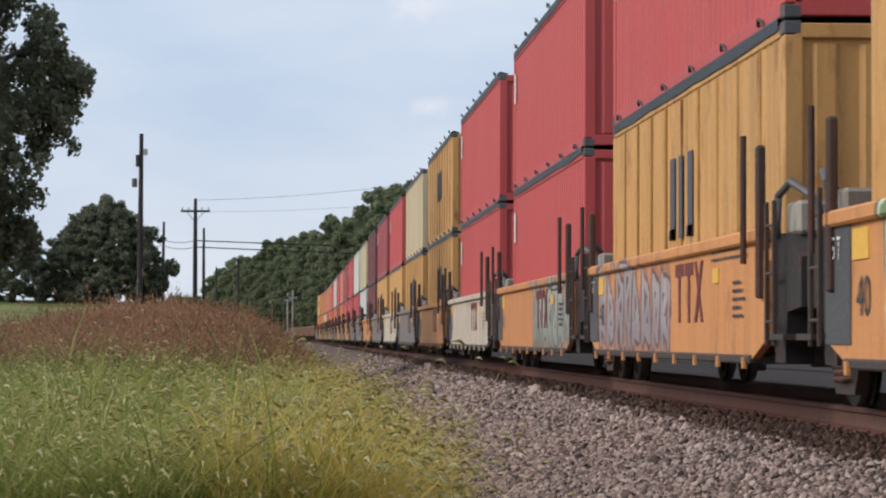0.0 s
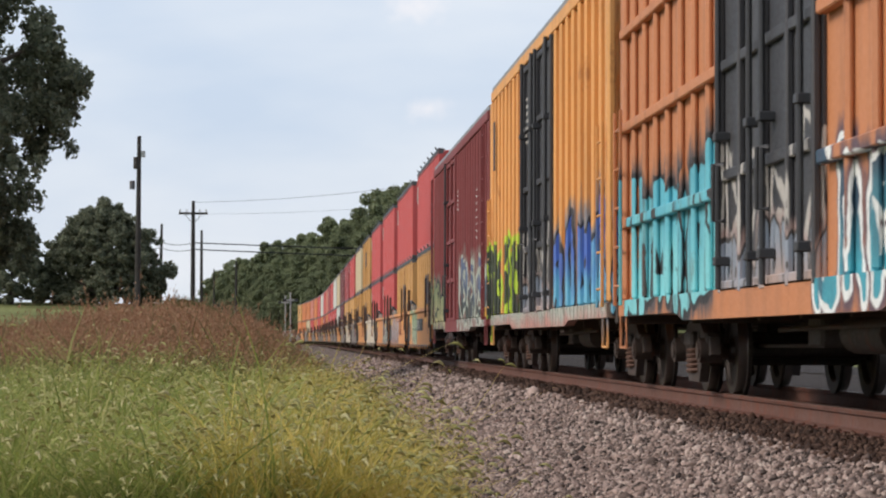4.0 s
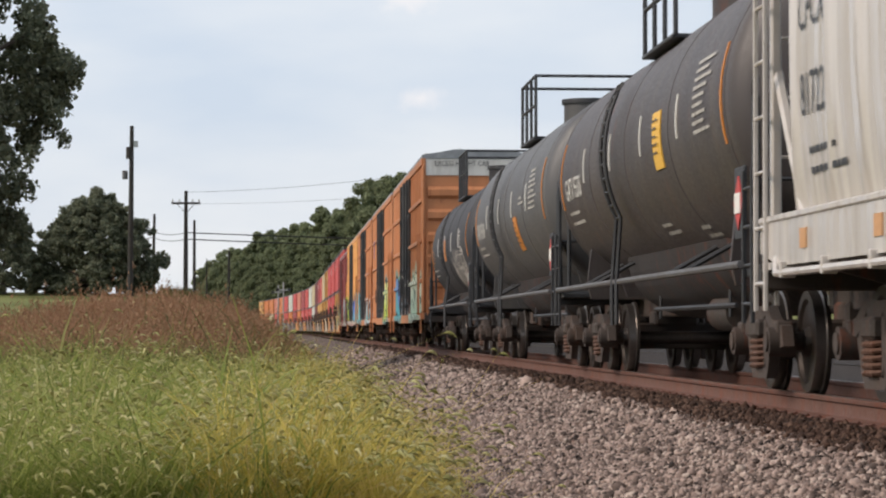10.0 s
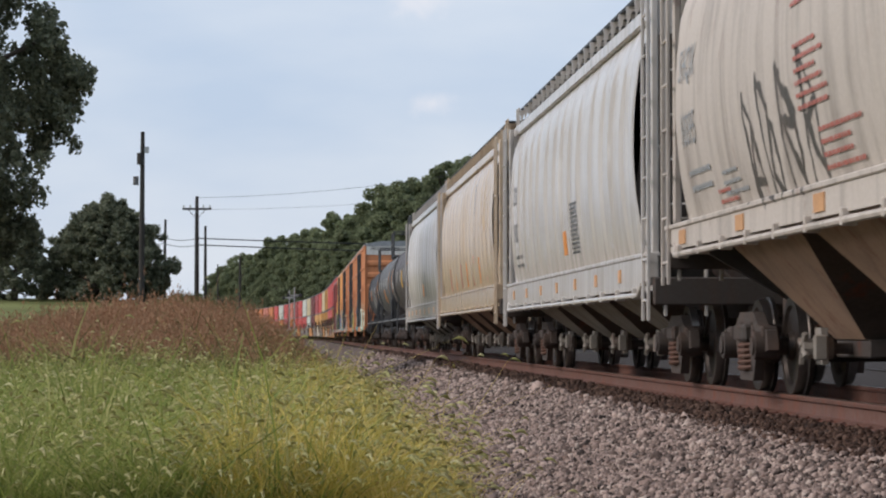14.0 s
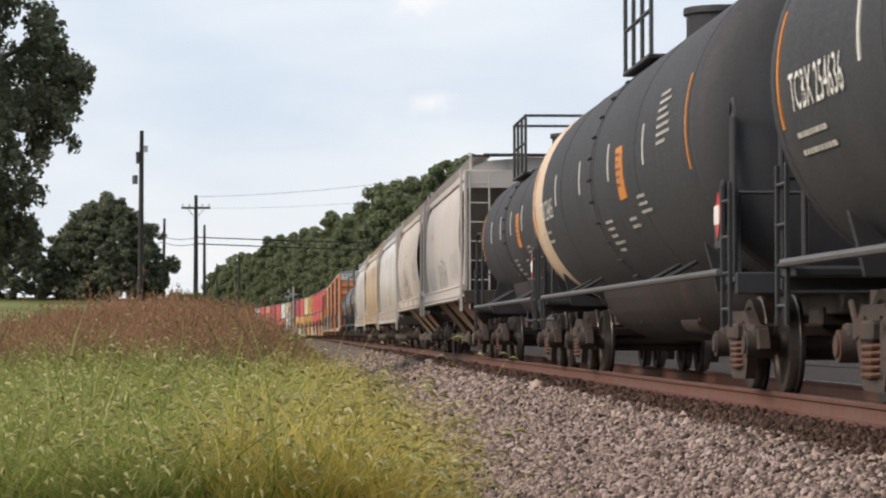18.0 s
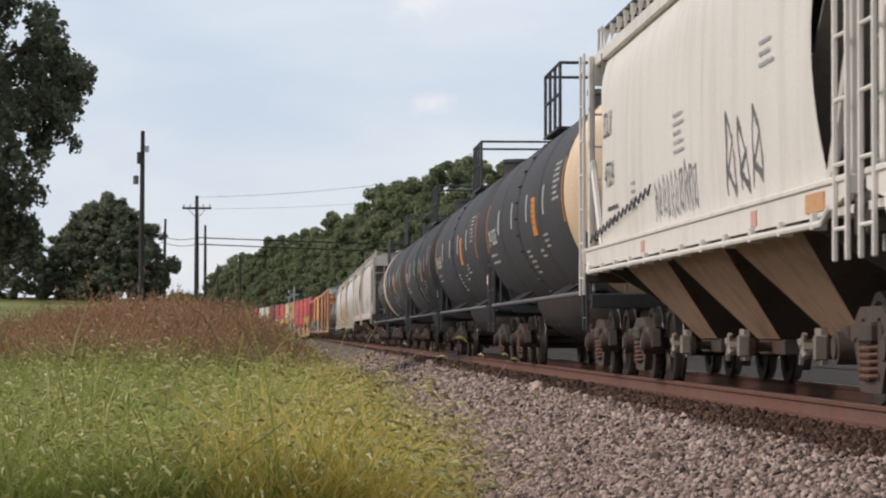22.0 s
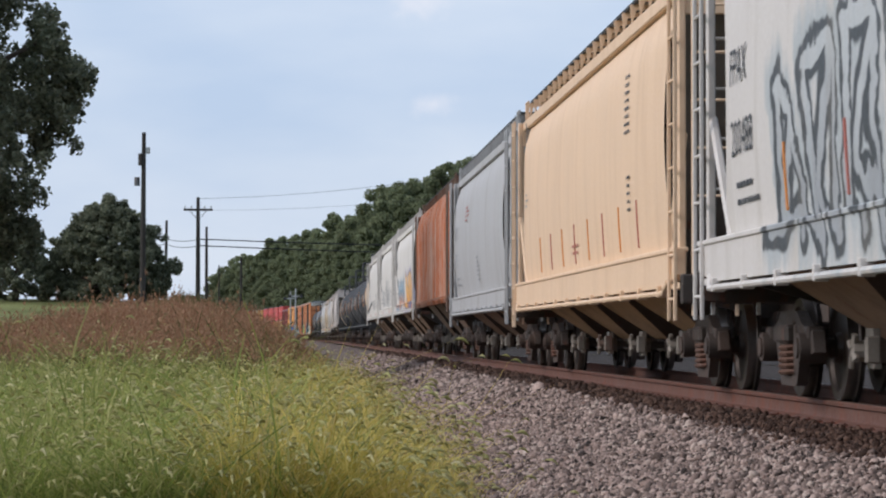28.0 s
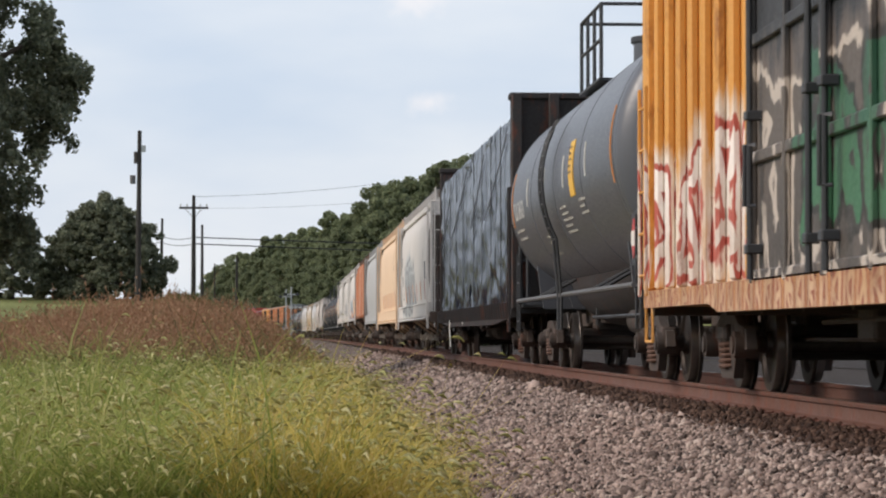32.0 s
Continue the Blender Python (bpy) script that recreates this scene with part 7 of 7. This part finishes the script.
def build_train():
    red, mar, yel, cre, whi, ora, sal, rd2 = ("bright red steel container on a well car", P_RED), ("dark maroon steel container on a well car", P_MAROON), ("ochre yellow steel container with worn paint", P_YELLOW), \
        ("cream steel container on a well car", P_CREAM), ("pale white steel container on a well car", P_WHITEC), ("orange steel container on a well car", P_ORANGE), ("salmon pink steel container", P_SALMON), ("dull red steel container", P_RED2)
    units = [(red, yel, W_ORANGE), (red, yel, W_GRAF), (red, red, W_GRAF2), (red, red, W_WHITE), (yel, yel, W_PLAIN), (cre, yel, W_DARK), (red, yel, W_WHITE), (rd2, yel, W_DARK),
             (mar, mar, W_PLAIN), (cre, whi, W_DARK), (whi, red, W_DARK), (red, red, W_PLAIN), (rd2, red, W_DARK), (sal, ora, W_PLAIN), (red, rd2, W_DARK), (whi, ora, W_DARK),
             (red, red, W_PLAIN), (ora, ora, W_DARK), (sal, red, W_PLAIN), (ora, cre, W_DARK), (ora, ora, W_PLAIN), (yel, ora, W_DARK)]
    made_c, made_w = {}, {}
    s0 = 13.3
    for i, (up, down, well) in enumerate(units):
        s = s0 + 15.65 * i
        special = i == 0
        near = i < 6
        wk = (well.name, special, near)
        labels = {W_ORANGE: "orange well car with green graffiti and dark number panel", W_GRAF: "orange well car covered with grey graffiti", W_GRAF2: "orange well car with grey graffiti at one end",
                  W_WHITE: "pale weathered well car", W_PLAIN: "ochre well car with rust", W_DARK: "dull grey well car"}
        if wk not in made_w:
            made_w[wk] = w = well_car(labels[well], well, number="DTTX 750772" if special else None, logo=not special, seed=i, near=near)
        else:
            w = copy_thing(made_w[wk], Matrix())
        place(w, s)
        for lvl, (lab, mt) in enumerate((down, up)):
            hgt = 2.90 if lvl == 0 else 2.59
            logo = "band" if mt in (P_RED, P_RED2) else "tall" if mt is P_YELLOW else None
            ck = (mt.name, lvl, near)
            if ck not in made_c:
                made_c[ck] = c = container(lab, mt, hgt, logo=logo, seed=i + 3 * lvl, smooth_side=mt is P_YELLOW, near=near)
            else:
                c = copy_thing(made_c[ck], Matrix())
            place(c, s, 0.405 if lvl == 0 else 3.33)
    s = s0 + 15.65 * len(units) + 1.5
    gon = gondola("low rust-brown gondola ahead of the containers")
    for i in range(6):
        place(gon if i == 0 else copy_thing(gon, Matrix()), s + 17.5 * i)
    # box cars
    c = boxcar("maroon steel boxcar with weathered graffiti along its base", 19.0, B_MAROON, B_MAROON, door_span=(0.3, 3.6), belts=(), n_post=25, post_d=0.08, door_style="single", tall_end=False, top=5.16)
    bars(c, M_FADED, -0.4, 3.9, 1.6, 5, 0.5, 0.04, 0.06, 30)
    bars(c, M_FADED, -6.6, 3.6, 1.61, 8, 0.35, 0.05, 0.09, 34)
    panel("reflector", c, M_YELLOWMARK, -9.2, -8.8, 0.95, 1.2, 1.6)
    place(c, -6.9)
    c = boxcar("yellow boxcar with black double doors and blue graffiti", 18.6, B_YELLOW, B_YELLOW, D_BLACK, (-2.3, 2.3), (), n_post=24, white_top=True, sill=S_GRIME2)
    bars(c, M_FADED, 1.6, 4.4, 1.62, 7, 0.45, 0.045, 0.07, 41)
    panel("owner_mark", c, M_DARKMARK, 8.0, 8.3, 3.7, 4.6, 1.63)
    place(c, -26.6)
    c = boxcar("orange boxcar with black doors and teal graffiti", 18.9, B_OR1, B_OR1, D_BLACK, (-2.2, 2.2), (1.9, 3.0, 4.1), white_top=True, n_post=22, post_d=0.07)
    bars(c, M_FADED, -0.3, 4.5, 1.62, 7, 0.45, 0.045, 0.07, 42)
    place(c, -46.4)
    c = boxcar("orange boxcar with black doors and lime green graffiti", 18.6, B_OR2, B_OR2, D_BLACK, (-2.2, 2.2), (1.9, 3.0, 4.1), white_top=True, n_post=22, post_d=0.07)
    bars(c, M_FADED, -0.3, 4.6, 1.62, 7, 0.45, 0.045, 0.07, 43)
    panel("owner_mark", c, M_BLUEMARK, 5.9, 6.05, 3.4, 4.1, 1.64)
    place(c, -67.5)
    c = boxcar("orange boxcar with black doors, blue and pale green graffiti", 18.3, B_OR3, B_OR3, D_BLACK, (-2.2, 2.2), (1.9, 3.0, 4.1), white_top=True, n_post=22, post_d=0.07)
    bars(c, M_FADED, -0.3, 4.6, 1.62, 7, 0.45, 0.045, 0.07, 44)
    lettering("TO", 0.42, c, M_DARKMARK, 8.3, 3.15, 1.64, spacing=1.6)
    lettering("62", 0.42, c, M_DARKMARK, 8.3, 2.4, 1.64, spacing=1.6)
    bars(c, M_DARKMARK, -0.2 - 9.15 + 9.3, 4.82, 1.7, 1, 0.2, 0.05, 0.1, 3)
    place(c, -87.7)
    # tank cars
    c = tankcar("black tank car with orange mark and white scrawl", 13.4, 1.46, 2.58, T_SCRAWL, "UTLX", 6.2, M_ORANGEMARK, placards=((1.3, 0.35, 0.45, 0.5, M_ORANGEMARK),), stencils=((-3.9, 0.7, 7, 1.0),), seed=2, number_size=0.5)
    place(c, -105.9)
    c = tankcar("dusty grey tank car with a black side ladder", 14.2, 1.52, 2.66, T_GREY, "GATX 95189", 6.4, M_WHITE, placards=((-1.6, -0.05, 0.6, 0.55, M_ORANGEMARK),), stencils=((-2.8, 0.6, 2, 1.0), (-4.6, 0.95, 8, 1.3)), ladder_y=1.2, seed=3)
    place(c, -122.9)
    c = tankcar("brownish grey tank car with orange reflective strips", 14.4, 1.5, 2.66, T_BROWN, "GATX 95300", 6.3, M_WHITE, placards=((-2.4, 0.3, 0.6, 0.6, M_YELLOWMARK),), stencils=((-1.0, -0.4, 2, 1.0), (-3.2, -0.5, 3, 0.8), (-5.2, 1.0, 9, 1.0)), ladder_y=0.9, seed=4)
    place(c, -139.2)
    # covered hoppers
    sq = [(y, 1.17, 0.24, 0.15, M_FADEDORANGE) for y in (8.0, 5.5, 3.0, 0.5, -2.0, -4.5, -7.0)] + [(0.1, 1.70, 0.55, 0.34, M_ORANGEMARK)]
    c = hopper("glossy silver-white covered hopper with faint side ribs", 19.6, H_WHITE, zs=1.06, ribs=14, bays=4, marks="CPCX", number="817229", squares=sq, stencils=((-1.1, 2.36, 12, 1.4, M_DARKMARK), (-7.0, 3.0, 3, 0.6, M_DARKMARK)), seed=51, chute_mat=M_DARKCHUTE)
    place(c, -158.2)
    c = hopper("tan covered hopper with glossy ribs and orange marks", 19.7, H_TAN, zs=1.12, ribs=14, bays=4, marks="", number="", stencils=((-3.0, 3.7, 7, 0.6, M_DARKMARK), (-2.0, 2.2, 2, 1.1, M_REDMARK), (6.6, 2.0, 2, 0.7, M_DARKMARK), (0, 1.3, 2, 0.4, M_DARKMARK)), diag=7, seed=52)
    place(c, -178.0)
    c = hopper("glossy white covered hopper with orange placard", 19.6, H_WHITE, zs=1.06, ribs=14, bays=4, marks="CPCX", number="818276", squares=sq, stencils=((-1.1, 2.36, 12, 1.4, M_DARKMARK),), seed=53, chute_mat=M_DARKCHUTE)
    place(c, -199.4)
    c = hopper("worn pale hopper streaked with brown and black scrawls", 17.0, H_WORN, zs=1.42, sill_h=0.22, bulge=0.2, bays=3, marks="SHQX", number="10095", mark_mat=M_GREYMARK, stencils=((0.9, 2.72, 6, 1.2, M_REDMARK), (0.3, 2.05, 4, 1.5, M_REDMARK), (1.0, 3.05, 1, 1.9, M_REDMARK), (4.8, 2.0, 3, 1.2, M_GREYMARK), (5.2, 1.85, 3, 1.0, M_REDMARK), (-4.2, 2.7, 6, 0.9, M_DARKMARK)),
               squares=[(y, 1.46, 0.4, 0.14, M_FADEDORANGE) for y in (7.4, 4.0, 0.5, -3.0, -6.5)], seed=54)
    place(c, -218.8)
    c = hopper("pale grey covered hopper with dark scrawled lines", 17.4, H_GREY, zs=1.42, sill_h=0.22, bays=3, bulge=0.12, stencils=((4.6, 3.2, 2, 1.4, M_REDMARK), (6.9, 3.3, 3, 0.5, M_GREYMARK), (6.9, 2.7, 3, 0.5, M_GREYMARK)), seed=55)
    place(c, -237.2)
    # second run of tank cars
    std = dict(zc=2.57, side_steps=False, placards=((-2.4, 0.25, 0.6, 0.6, M_ORANGEMARK),), stencils=((-0.4, -0.1, 5, 0.9), (-2.6, -0.15, 2, 0.7), (-3.8, 0.05, 3, 0.9), (-5.9, 1.0, 7, 1.0)))
    c = tankcar("short black tank car with orange marks", 12.6, 1.36, mat=T_BLACK, seed=6, **std)
    place(c, -255.0)
    c = tankcar("black tank car with a cream painted head", 16.6, 1.655, mat=T_BLACK, mark="TCBX 254635", mark_y=7.2, head_mat=T_CREAM, seed=7, **std)
    place(c, -272.4)
    c = tankcar("black tank car with white number and orange strips", 15.6, 1.655, mat=T_BLACK, mark="TCBX 254636", mark_y=7.0, seed=8, **std)
    place(c, -292.7)
    c = tankcar("black tank car with tall orange placard", 15.8, 1.655, mat=T_BLACK2, mark="DPRX 258567", mark_y=7.0, seed=9, **std)
    place(c, -311.2)
    c = tankcar("black tank car with a cream rear head", 15.2, 1.655, mat=T_BLACK2, mark="DPRX 258535", mark_y=6.8, tail_mat=T_CREAM, seed=10, **std)
    place(c, -329.2)
    # second run of hoppers
    for s, lab, mt, mk, nb, sd in ((-347.0, "off-white covered hopper with small black scrawls", H_CREAM, "SDLX", "47504", 61), (-364.6, "off-white covered hopper with black line graffiti", H_CREAM3, "SDLX", "475095", 62),
                                   (-382.2, "off-white covered hopper with orange and blue graffiti", H_CREAM2, "SDLX", "475141", 63)):
        c = hopper(lab, 17.2, mt, zs=1.43, sill_h=0.22, bulge=0.05, bays=3, marks=mk, number=nb, stencils=((0.5, 2.8, 5, 0.8, M_GREYMARK), (-4.6, 3.0, 3, 0.7, M_GREYMARK), (4.0, 2.3, 4, 0.5, M_GREYMARK)), squares=[(-7.0, 1.47, 0.7, 0.14, M_FADEDORANGE if sd < 63 else M_ORANGEMARK), (-4.6, 1.47, 0.25, 0.13, M_FADEDRED), (2.5, 1.47, 0.25, 0.13, M_FADEDRED)], seed=sd, end_inset=1.6)
        if sd == 61:        # a zigzag line sprayed low on the side
            part("spray_line", Form().tube([(-1.535, 8.0 - 0.2 * k, 1.76 + 0.10 * (k % 2) + 0.012 * k) for k in range(30)], 0.012, 4), M_DARKMARK, c)
        place(c, s)
    c = hopper("rusty orange corrugated hopper with grey streaks", 17.2, H_RUST, zs=1.50, sill_h=0.06, bulge=0.0, corrugated=18, bays=3, frame_mat=M_RUSTFRAME, end_inset=0.3, seed=64)
    place(c, -401.0)
    c = hopper("pale grey covered hopper with red stencils", 17.4, H_LGREY, zs=1.12, sill_h=0.3, bulge=0.12, bays=3, marks="CRDX", number="12795", mark_mat=M_GREYMARK, stencils=((3.5, 3.4, 4, 1.3, M_REDMARK), (0, 2.2, 6, 0.9, M_GREYMARK)), seed=65)
    place(c, -419.4)
    c = hopper("beige covered hopper with orange side strips", 19.9, H_BEIGE, zs=1.06, bays=4, bulge=0.06, stencils=((8.2, 2.9, 3, 0.5, M_GREYMARK), (-5.2, 3.6, 8, 0.5, M_DARKMARK), (1.0, 1.8, 2, 1.2, M_REDMARK), (-5.4, 2.4, 5, 0.35, M_DARKMARK)), diag=8, seed=66, chute_mat=M_BEIGECHUTE)
    place(c, -439.2)
    c = hopper("pale covered hopper with silver graffiti", 19.9, H_FPAX, zs=1.06, bays=4, bulge=0.06, marks="FPAX", number="200488", stencils=((-5.4, 3.0, 6, 0.4, M_DARKMARK), (-4.2, 2.2, 3, 0.5, M_GREYMARK)), squares=[(-6.4, 2.15, 0.35, 0.5, M_DARKMARK)], diag=6, seed=67)
    place(c, -460.4)
    # lumber, tank, boxcar at the tail of what is seen
    place(lumber_car("dark brown bulkhead flat car loaded with wrapped lumber"), -484.6)
    place(tarped_load("stacked lumber under wrinkled dark blue plastic wrap", -10.9, -0.02, 1.14, 4.60, 1.40, 1), -484.6)
    place(tarped_load("stacked lumber under loose folded dark blue plastic", 0.02, 10.8, 1.14, 4.55, 1.40, 2), -484.6)
    c = tankcar("dark grey tank car with yellow placard and orange smear", 14.6, 1.64, 2.78, T_SLATE, "TILX 265626", 6.6, M_WHITE, placards=((-2.2, 0.35, 0.55, 0.75, M_YELLOWMARK),), stencils=((2.4, -0.2, 4, 0.8), (-0.6, 0.1, 5, 1.2), (-3.0, 0.1, 3, 0.9)), ladder_y=0.4, seed=12)
    place(c, -505.4)
    c = boxcar("yellow boxcar with white and red graffiti and black doors", 18.6, B_OR4, B_OR4, D_BLACK2, (-3.6, 2.6), (), n_post=24, white_top=True, sill=S_GRIME)
    lettering("U 5 L", 0.5, c, M_WHITE, 1.6, 4.2, 1.72)
    place(c, -524.4)
    c = copy_thing(c, Matrix())
    place(c, -544.6)


M_BLUEMARK = plain("blue_marking", "3450a0", 0.6, 0, 0.1)
M_DARKCHUTE = paint("grey_brown_chute", "8f8578", 0.8, 0.0, "4a3a2e", 0.5, 0.4, 0.15)
M_BEIGECHUTE = paint("beige_chute", "b08a64", 0.8, 0.0, "5a4632", 0.5, 0.4, 0.15)
M_RUSTFRAME = paint("rusty_frame", "7a6a5c", 0.8, 0.0, "5b3520", 0.6, 0.3, 0.5)


def lie(s, z):
    x, y, a = track_at(s)
    return pose(x, y, z, 0, 0, math.degrees(a))


def motions():
    for ob, s, z in CONVOY:
        times = [float(t) for t in range(33)] if s + SPEED * 32 > CURVE_AT else [0.0, 16.0, 32.0]
        walk(ob, [(t, lie(s + SPEED * t, z)) for t in times])


build_ground()
build_track()
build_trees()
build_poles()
build_train()


def near_edge(y, r):
    return 0.98 + 0.14 * np.sin(y * 0.9) - 0.5 * r ** 2


def green_edge(y, r):
    return 0.30 + 0.2 * np.sin(y * 0.7) - 0.9 * r ** 2


def yellow_edge(y, r):
    return 1.12 + 0.16 * np.sin(y * 0.9) - 1.5 * r ** 3


def sparse_edge(y, r):
    return 1.75 + 0.15 * np.sin(y * 1.3) - 0.9 * r


def mound(x, y):
    """Height of the tall stand: highest in the middle, low at both sides."""
    return np.interp(x / y, [-0.121, -0.109, -0.094, -0.081, -0.0665, -0.039, -0.024, -0.016, -0.0076, 0.001], [0.86, 0.92, 1.0, 1.06, 1.12, 1.12, 1.08, 1.0, 0.84, 0.6]) * np.interp(y, [46, 60], [0.62, 1.0])


def weed_hump(x, y):
    """Weeds stand higher where they climb into the brown stand."""
    return np.interp(y, [38, 46, 60], [0.6, 0.85, 1.15]) * np.interp(x / y, [-0.12, -0.05, -0.02, 0.005], [1.0, 1.0, 1.1, 0.9])


meadow("green_grass", "lush green foxtail grass beside the ballast", M_GRASS, 150000, -4.9, 1.0, 19, 46, 0.5, 0.27, 0.017, 1.0, 1, green_edge, 0.26, M_HEADS, 0.13, 0.024, clump=1.1)
meadow("yellowing_grass", "yellowing grass along the edge of the ballast", M_YELLOWGRASS, 110000, -0.5, 1.6, 19, 60, 0.52, 0.25, 0.015, 0.8, 7, yellow_edge, 0.28, M_HEADS, 0.13, 0.024, clump=0.7)
meadow("dry_stems", "sparse dry stems thinning out over the ballast edge", M_YELLOWGRASS, 9000, 0.5, 1.9, 19, 75, 0.42, 0.3, 0.008, 0.7, 12, sparse_edge, 0.5, M_HEADS, 0.1, 0.02, clump=1.0, taper=0.3)
meadow("broad_leaved_weeds", "broad-leaved green weeds among the grass", M_GRASS, 26000, -5.2, 0.4, 20, 47, 0.5, 0.28, 0.05, 1.0, 8, green_edge, clump=0.9)
meadow("olive_weeds", "olive weeds behind the green grass", M_WEEDS, 130000, -8, 1.0, 40, 66, 0.66, 0.30, 0.03, 0.7, 2, near_edge, 0.10, M_HEADS, 0.10, 0.022, weed_hump, clump=0.8, taper=1.8)
meadow("tall_brown_grass", "tall reddish-brown dry grass", M_BROWN, 150000, -11, 0.5, 46, 78, 1.30, 0.13, 0.010, 0.3, 3, near_edge, 0.85, M_PLUME, 0.36, 0.055, mound, 0.7, 0.4, 0.45, taper=1.6, feathers=9, thin=16.0)
meadow("trackside_weeds", "thin weeds along the foot of the far ballast", M_WEEDS, 40000, -8, 1.2, 80, 280, 0.32, 0.3, 0.05, 0.4, 4, None, 0.0, clump=0.8, taper=2.0)
ballast_stones()
motions()
